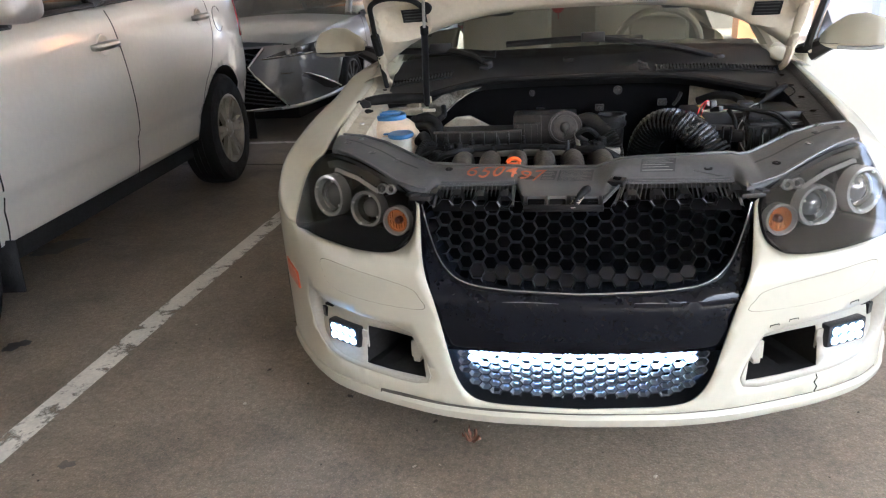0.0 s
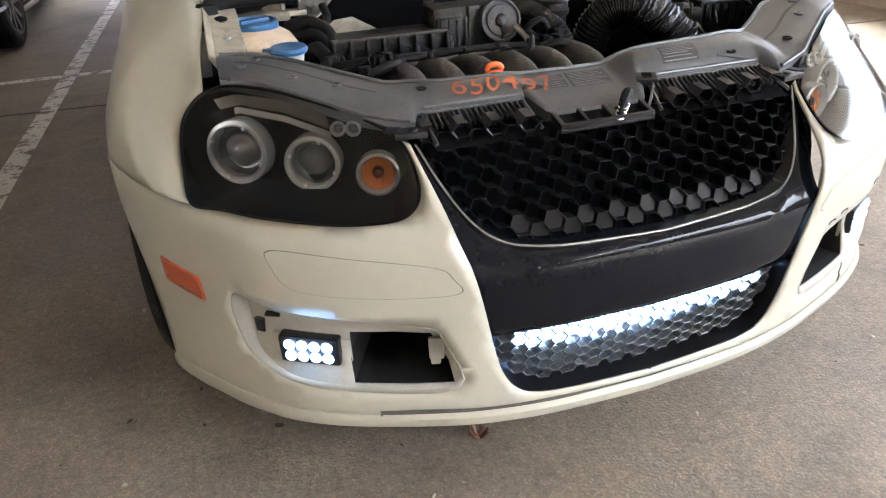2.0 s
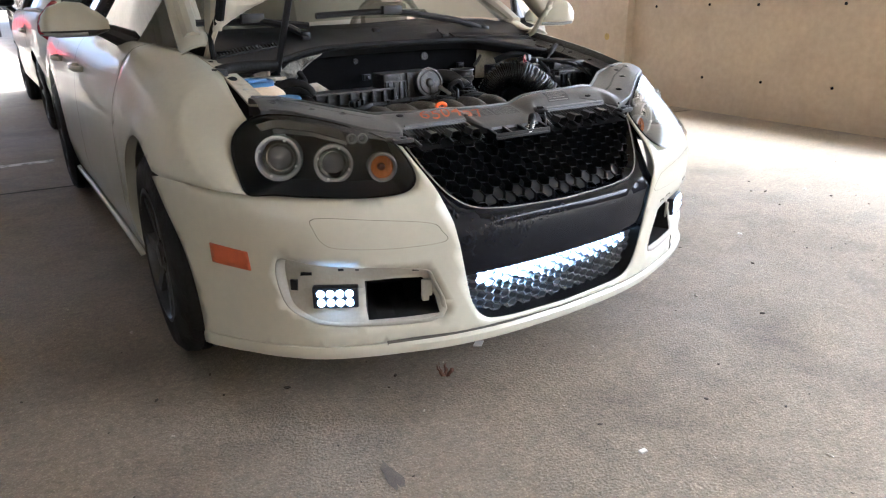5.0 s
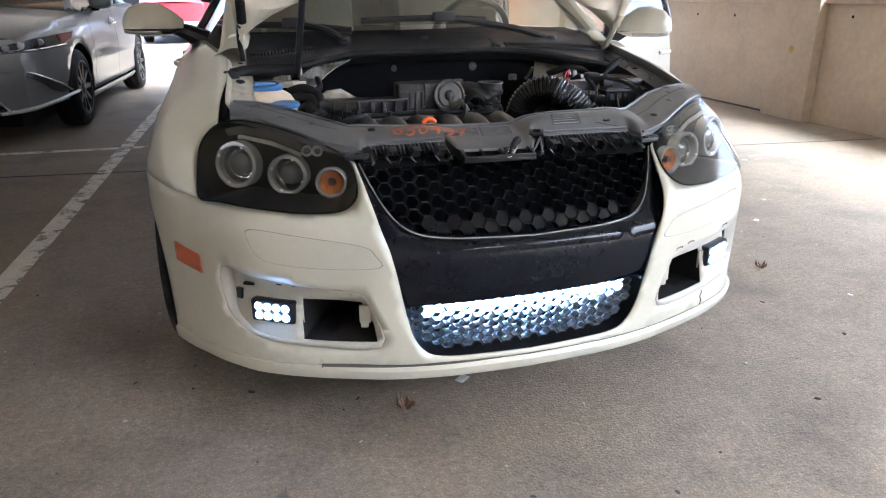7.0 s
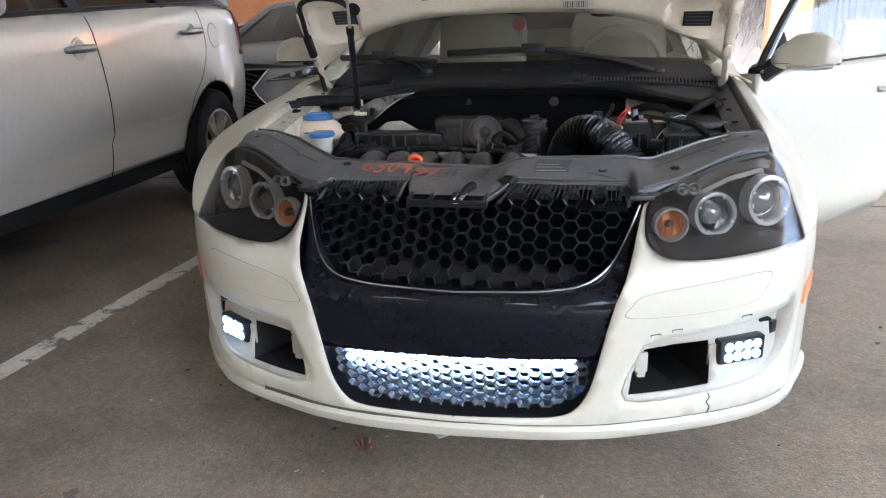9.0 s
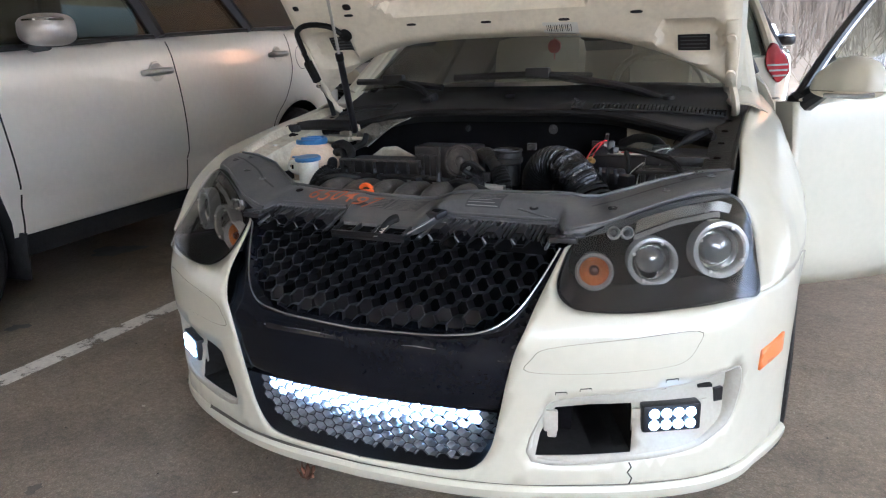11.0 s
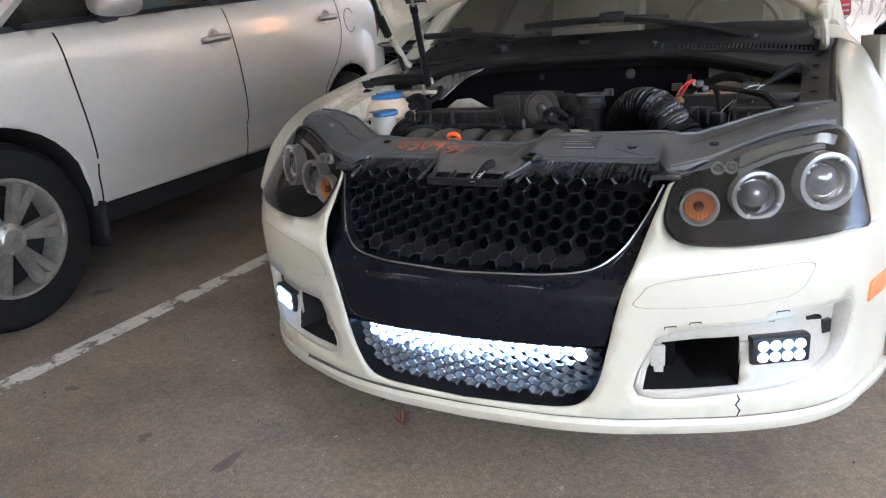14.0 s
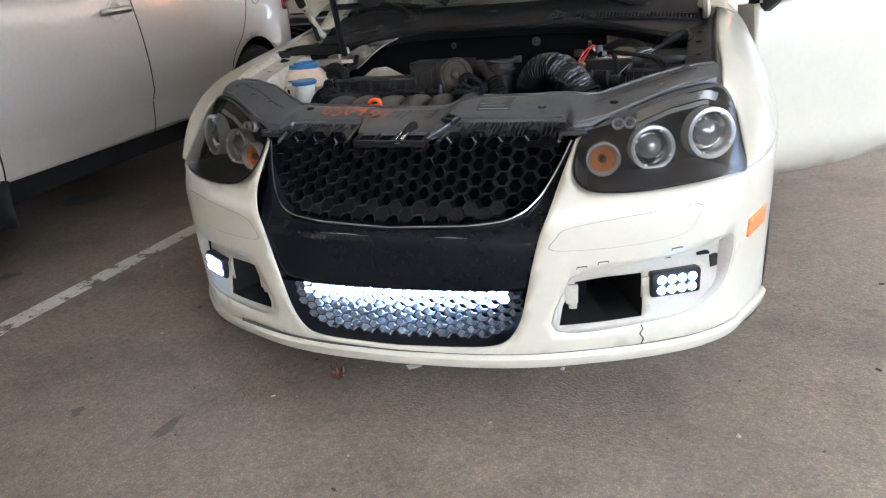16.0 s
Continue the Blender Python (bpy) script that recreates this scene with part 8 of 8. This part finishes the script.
def wedge_front():
    hl, yc, hf = (LX_Y1 - LX_Y0) / 2, (LX_Y0 + LX_Y1) / 2, LX_W * (1 - LX_NOSE)

    def g(x, z, o=0.0):
        """On the painted front and round its corners, o metres proud."""
        ax = abs(x)
        if ax < hf - 0.04:
            b = min(1.0, max(0.0, (z - 0.27) / 0.59))
            return LX_T @ Vector((x, LX_Y0 - LX_BULGE * (1 - (ax / (hf - 0.02)) ** 2.6) * (1 - 0.35 * b) - o, z))
        k = min(1.0, (ax - hf + 0.04) / 0.04)
        e = max(0.0, (1 - min(ax, LX_W - 0.004) / LX_W) / LX_NOSE) ** (1 / 7)
        y = LX_Y0 + max(0.0, yc - min(1.0, e) * hl - LX_Y0) * k
        return LX_T @ Vector((x + math.copysign(o * 0.6, x), y - o * 0.8, z))
    wedge = [(0.50, 0.845), (0.42, 0.76), (0.35, 0.68), (0.40, 0.60), (0.50, 0.49), (0.60, 0.38), (0.665, 0.30)]
    outline = wedge + [(0.33, 0.295), (0.0, 0.295), (-0.33, 0.295)] + [(-a, b) for a, b in wedge[::-1]] + [(-0.25, 0.845), (0.0, 0.845), (0.25, 0.845)]
    bm = bmesh.new()
    patch(bm, outline, [], lambda x, z: g(x, z, 0.012), 0.06)
    gr = part("wedge_grille", bm, DEEP, lx, "dark wedge-shaped grille with slanted slats")
    for k in range(12):
        z = 0.325 + 0.043 * k
        hw = lerp(z, [0.30, 0.38, 0.49, 0.60, 0.68, 0.76, 0.845], [0.655, 0.59, 0.49, 0.39, 0.345, 0.415, 0.49])
        for s in (1, -1):
            bm = bmesh.new()
            tube(bm, [g(s * x, z + 0.12 * (1 - x / hw) - 0.02, 0.024) for x in np.linspace(0.02, hw, 8)], 0.008, 6)
            part("slat", bm, DARK_ALLOY, gr)
    for s in (1, -1):
        bm = bmesh.new()
        tube(bm, [g(s * a, b, 0.02) for a, b in wedge], 0.014, 8)
        tube(bm, [g(s * 0.665, 0.30, 0.02), g(s * 0.33, 0.29, 0.02), g(0, 0.29, 0.02)], 0.012, 8)
        part("grille_rim", bm, CHROME, lx, "chrome grille rim")
        # raised ridge from the grille waist towards the lamp
        bm = bmesh.new()
        patch(bm, [(s * a, b) for a, b in ((0.38, 0.68), (0.52, 0.84), (0.62, 0.87), (0.50, 0.77), (0.46, 0.72))], [], lambda x, z: g(x, z, 0.022), 0.04)
        part("front_ridge", bm, GREY_PAINT, lx)
        bm = bmesh.new()
        lampc = [(0.50, 0.755), (0.62, 0.760), (0.74, 0.765), (0.82, 0.770), (0.90, 0.777), (0.965, 0.79), (0.985, 0.84), (0.988, 0.885), (0.93, 0.872), (0.85, 0.855), (0.74, 0.828), (0.62, 0.795)]
        patch(bm, [(s * a, b) for a, b in lampc], [], lambda x, z: g(x, z, 0.012), 0.03)
        hl_ = part("headlamp", bm, LAMP_DARK, lx, "slim smoked headlamp with a red outer corner")
        bm = bmesh.new()
        tube(bm, [g(s * x, z, 0.016) for x, z in ((0.47, 0.745), (0.62, 0.752), (0.74, 0.757), (0.82, 0.762), (0.90, 0.769), (0.97, 0.782))], 0.011, 6)
        part("lamp_edge", bm, CHROME, hl_)
        bm = bmesh.new()
        patch(bm, [(s * a, b) for a, b in ((0.955, 0.81), (0.983, 0.825), (0.984, 0.878), (0.95, 0.87))], [], lambda x, z: g(x, z, 0.017), 0.03)
        part("lamp_corner", bm, LAMP_RED, hl_)
        for k in range(3):
            bm = bmesh.new()
            lathe(bm, g(s * (0.70 + 0.09 * k), 0.795 + 0.014 * k, 0.012), LX_T.to_3x3() @ Vector((s * 0.3, -1, 0)), [(0, 0.030), (0.012, 0.026), (0.016, 0.0)], 12)
            part("lamp_cell", bm, LAMP_CLEAR, hl_)
        vent = [(0.62, 0.605), (0.74, 0.600), (0.83, 0.575), (0.90, 0.51), (0.945, 0.44), (0.965, 0.39), (0.935, 0.385), (0.90, 0.42), (0.86, 0.49), (0.80, 0.55), (0.72, 0.585)]
        bm = bmesh.new()
        patch(bm, [(s * a, b) for a, b in vent], [], lambda x, z: g(x, z, 0.008), 0.04)
        part("corner_vent", bm, BLACK, lx)
        bm = bmesh.new()
        tube(bm, [g(s * x, z, 0.012) for x, z in vent[:6]], 0.010, 6)
        part("vent_trim", bm, CHROME, lx)
        bm = bmesh.new()
        tube(bm, [g(s * x, z, 0.012) for x, z in ((0.60, 0.285), (0.72, 0.29), (0.82, 0.305), (0.92, 0.33), (0.98, 0.36))], 0.016, 8)
        part("chin_trim", bm, SATIN, lx)


LAMP_DARK = mat("smoked_lamp", (0.05, 0.05, 0.052), 0.15, 0.2, vary=0.3, scale=20, coat=0.8)
wedge_front()

WC_T = frame_of((-0.07, 5.25, 0), (-0.035, 1, 0))
wc, _a, _b, _c = vehicle("beige_crossover", WC_T, {
    "W": 1.0, "y0": 0.0, "y1": 4.6, "sill": 0.33, "paint": BEIGE_PAINT, "r": 0.34, "rim": 0.22, "rim_mat": DARK_ALLOY, "spokes": 7, "wy0": 0.95, "wy1": 3.65, "both": True,
    "shoulder": [(0.0, 1.04), (0.4, 1.08), (1.2, 1.08), (2.6, 1.05), (3.4, 1.0), (4.3, 0.90), (4.6, 0.8)], "bulge": (0.12, 0.2), "crown": 0.03,
    "glass": [(0.08, 1.06, 0.84), (0.25, 1.34, 0.74), (0.45, 1.52, 0.66), (1.5, 1.60, 0.66), (2.4, 1.56, 0.64), (2.9, 1.36, 0.72), (3.4, 1.02, 0.84)], "roof": (0.43, 2.45),
    "seams": ([(1.5, 1.05), (1.5, 0.36)], [(2.5, 1.03), (2.5, 0.36)]), "handles": ((1.35, 0.9),), "handle_mat": BEIGE_PAINT, "w0": 0.62, "pillars": ((1.5, 0.0, 0.035),), "mirror": (3.0, 1.18), "mirror_mat": BLACK, "nose": 0.12}, "beige crossover parked behind with red and white tail lamps")


def corner_lamps():
    def f(x, z, o):
        ax = abs(x)
        y = -0.12 * (1 - min(1, ax / 0.87) ** 2.6) * 0.7 if ax < 0.87 else 1.1 * (ax - 0.87)
        return WC_T @ Vector((x, y - o, z))
    ring = [(0.82, 1.15), (0.87, 1.14), (0.915, 1.085), (0.96, 1.03), (0.98, 0.92), (0.94, 0.87), (0.90, 0.84), (0.855, 0.89), (0.81, 0.95), (0.79, 1.04)]
    for s in (1, -1):
        bm = bmesh.new()
        patch(bm, smooth2([(s * a, b) for a, b in ring], 3), [], lambda x, z: f(x, z, 0.022), 0.02)
        lamp = solid(part("tail_lamp", bm, LAMP_RED, wc, "wedge-shaped red tail lamp with pale bars"), 0.03)
        for k in range(3):
            bm = bmesh.new()
            z = 0.895 + 0.043 * k
            lo = lerp(z, [0.84, 0.95, 1.04], [0.89, 0.815, 0.795])
            grid(bm, lambda a, b: f(s * (lo + (0.965 - lo) * a), z + 0.014 * (b - 0.5), 0.027), 6, 1)
            part("lamp_bar", bm, LAMP_CLEAR, lamp)


corner_lamps()
CAR_SPEC = {"W": 0.92, "y0": 0.0, "y1": 4.4, "sill": 0.25, "paint": WHITE_PAINT, "r": 0.32, "rim": 0.2, "rim_mat": ALLOY, "spokes": 7, "wy0": 0.9, "wy1": 3.5,
    "shoulder": [(0.0, 0.7), (0.5, 0.9), (1.4, 0.98), (3.0, 1.0), (4.4, 0.95)], "bulge": (0.2, 0.15), "crown": 0.05,
    "glass": [(1.2, 0.97, 0.78), (1.6, 1.2, 0.7), (2.0, 1.42, 0.6), (3.0, 1.44, 0.58), (3.6, 1.2, 0.68), (3.9, 1.0, 0.74)], "roof": (1.95, 3.1)}
vehicle("white_hatchback", frame_of((0.10, 10.4, 0), (0.0, 1, 0)), CAR_SPEC, "white hatchback parked beyond the beige crossover")
RED_T = frame_of((-2.9, 19.8, 0), (0.0, 1, 0))
red, _a, _b, _c = vehicle("red_pickup", RED_T, dict(CAR_SPEC, W=0.97, sill=0.48, paint=RED_PAINT, r=0.38, rim=0.24, y1=5.2, wy1=4.2, bulge=(0.08, 0.1),
    shoulder=[(0.0, 1.05), (0.5, 1.15), (1.4, 1.2), (3.0, 1.2), (5.2, 1.2)], glass=[(1.2, 1.2, 0.80), (1.5, 1.45, 0.74), (1.9, 1.75, 0.66), (2.9, 1.78, 0.66), (3.2, 1.4, 0.74), (3.3, 1.2, 0.78)], roof=(1.85, 3.0)), "red pickup with a bright bumper parked across the lot")
for _n, _z, _h, _m in (("bumper", 0.50, 0.16, SATIN), ("valance", 0.31, 0.20, BLACK)):
    bm = bmesh.new()
    box(bm, (0, -0.14, _z), (1.86, 0.16, _h), bevel=0.03)
    bm.transform(RED_T)
    part(_n, bm, _m, red, "bright steel bumper" if _m is SATIN else "")
FW_T = frame_of((-7.6, 12.0, 0), (0.05, 1, 0))
vehicle("white_car", FW_T, CAR_SPEC, "white car parked before the orange wall")

# ---- bare wood beyond ----
def tree(x, y, h, seed):
    rnd = random.Random(seed)
    t = thing("bare_tree", (x, y, 0), "leafless grey-brown tree at the wood's edge", "tree", "bare trees")
    bm = bmesh.new()
    tube(bm, [(x, y, -0.2), (x + rnd.uniform(-0.1, 0.1), y, h * 0.4), (x + rnd.uniform(-0.3, 0.3), y, h)], 0.1, 6, False, [0.009 * h, 0.006 * h, 0.0015 * h])
    part("trunk", bm, BARK, t)
    bm = bmesh.new()
    for k in range(24):
        z = h * rnd.uniform(0.15, 0.95)
        a, l = rnd.uniform(0, 6.28), h * rnd.uniform(0.10, 0.28)
        p = Vector((x, y, z))
        q = p + Vector((math.cos(a) * l * 0.7, math.sin(a) * l * 0.5, l * rnd.uniform(0.4, 1.0)))
        tube(bm, [p, p.lerp(q, 0.5) + Vector((0, 0, -0.05 * l)), q], 0.02, 4, False, [0.0028 * h, 0.0018 * h, 0.0008 * h])
        for _ in range(5):
            s = p.lerp(q, rnd.uniform(0.3, 0.95))
            e = s + Vector((rnd.uniform(-1, 1), rnd.uniform(-0.5, 0.5), rnd.uniform(0.2, 1))) * l * 0.4
            tube(bm, [s, e], 0.01, 3, False, [0.0016 * h, 0.0007 * h])
    tagged(part("crown", bm, BARK, t), kind="stuff")


for _i in range(80):
    _r = random.Random(_i + 50)
    tree(-3 + 30 * _r.random(), 28 + 20 * _r.random(), 8 + 5 * _r.random(), _i)
def bank_z(x, y):
    a, b = (x + 1) / 50, (y - 15.5) / 40
    return 0.02 + 4.2 * max(0, b) ** 0.8 + 0.4 * b * math.sin(9 * a + 3 * b)


def sticks(name, n, seed, height, radius, slant, material, label):
    """Many thin three-sided stems on the bank, one mesh."""
    rnd, verts, faces = random.Random(seed), [], []
    for _ in range(n):
        x, y = rnd.uniform(-1, 30), 16.5 + 36 * rnd.random() ** 0.8
        h, r = rnd.uniform(*height), rnd.uniform(*radius)
        p = Vector((x, y, bank_z(x, y) - 0.1))
        q = p + Vector((rnd.uniform(-slant, slant) * h, rnd.uniform(-slant, slant) * h, h))
        k = len(verts)
        for c, w in ((p, r), (q, r * 0.25)):
            verts.extend((c + Vector((w, 0, 0)), c + Vector((-0.5 * w, 0.87 * w, 0)), c + Vector((-0.5 * w, -0.87 * w, 0))))
        faces.extend(((k, k + 1, k + 4, k + 3), (k + 1, k + 2, k + 5, k + 4), (k + 2, k, k + 3, k + 5)))
    me = bpy.data.meshes.new(name)
    me.from_pydata(verts, [], faces)
    me.materials.append(material)
    tagged(new(name, me), label, "woods", kind="stuff")


sticks("far_woods", 1800, 7, (6, 13), (0.025, 0.075), 0.05, BARK, "dense leafless grey-brown woods on the bank")
sticks("far_branches", 5000, 8, (1.5, 5), (0.006, 0.018), 0.5, BARK, "thin bare saplings and branches among the woods")
sticks("dry_brush", 9000, 9, (0.3, 1.3), (0.008, 0.025), 0.9, BARE, "low dry brown brush on the bank")
bm = bmesh.new()
grid(bm, lambda a, b: Vector((-1 + 50 * a, 15.5 + 40 * b, bank_z(-1 + 50 * a, 15.5 + 40 * b))), 30, 10)
tagged(part("brush_bank", bm, BARE), "brown brushy bank beyond the parking lot", "bank", kind="structure")
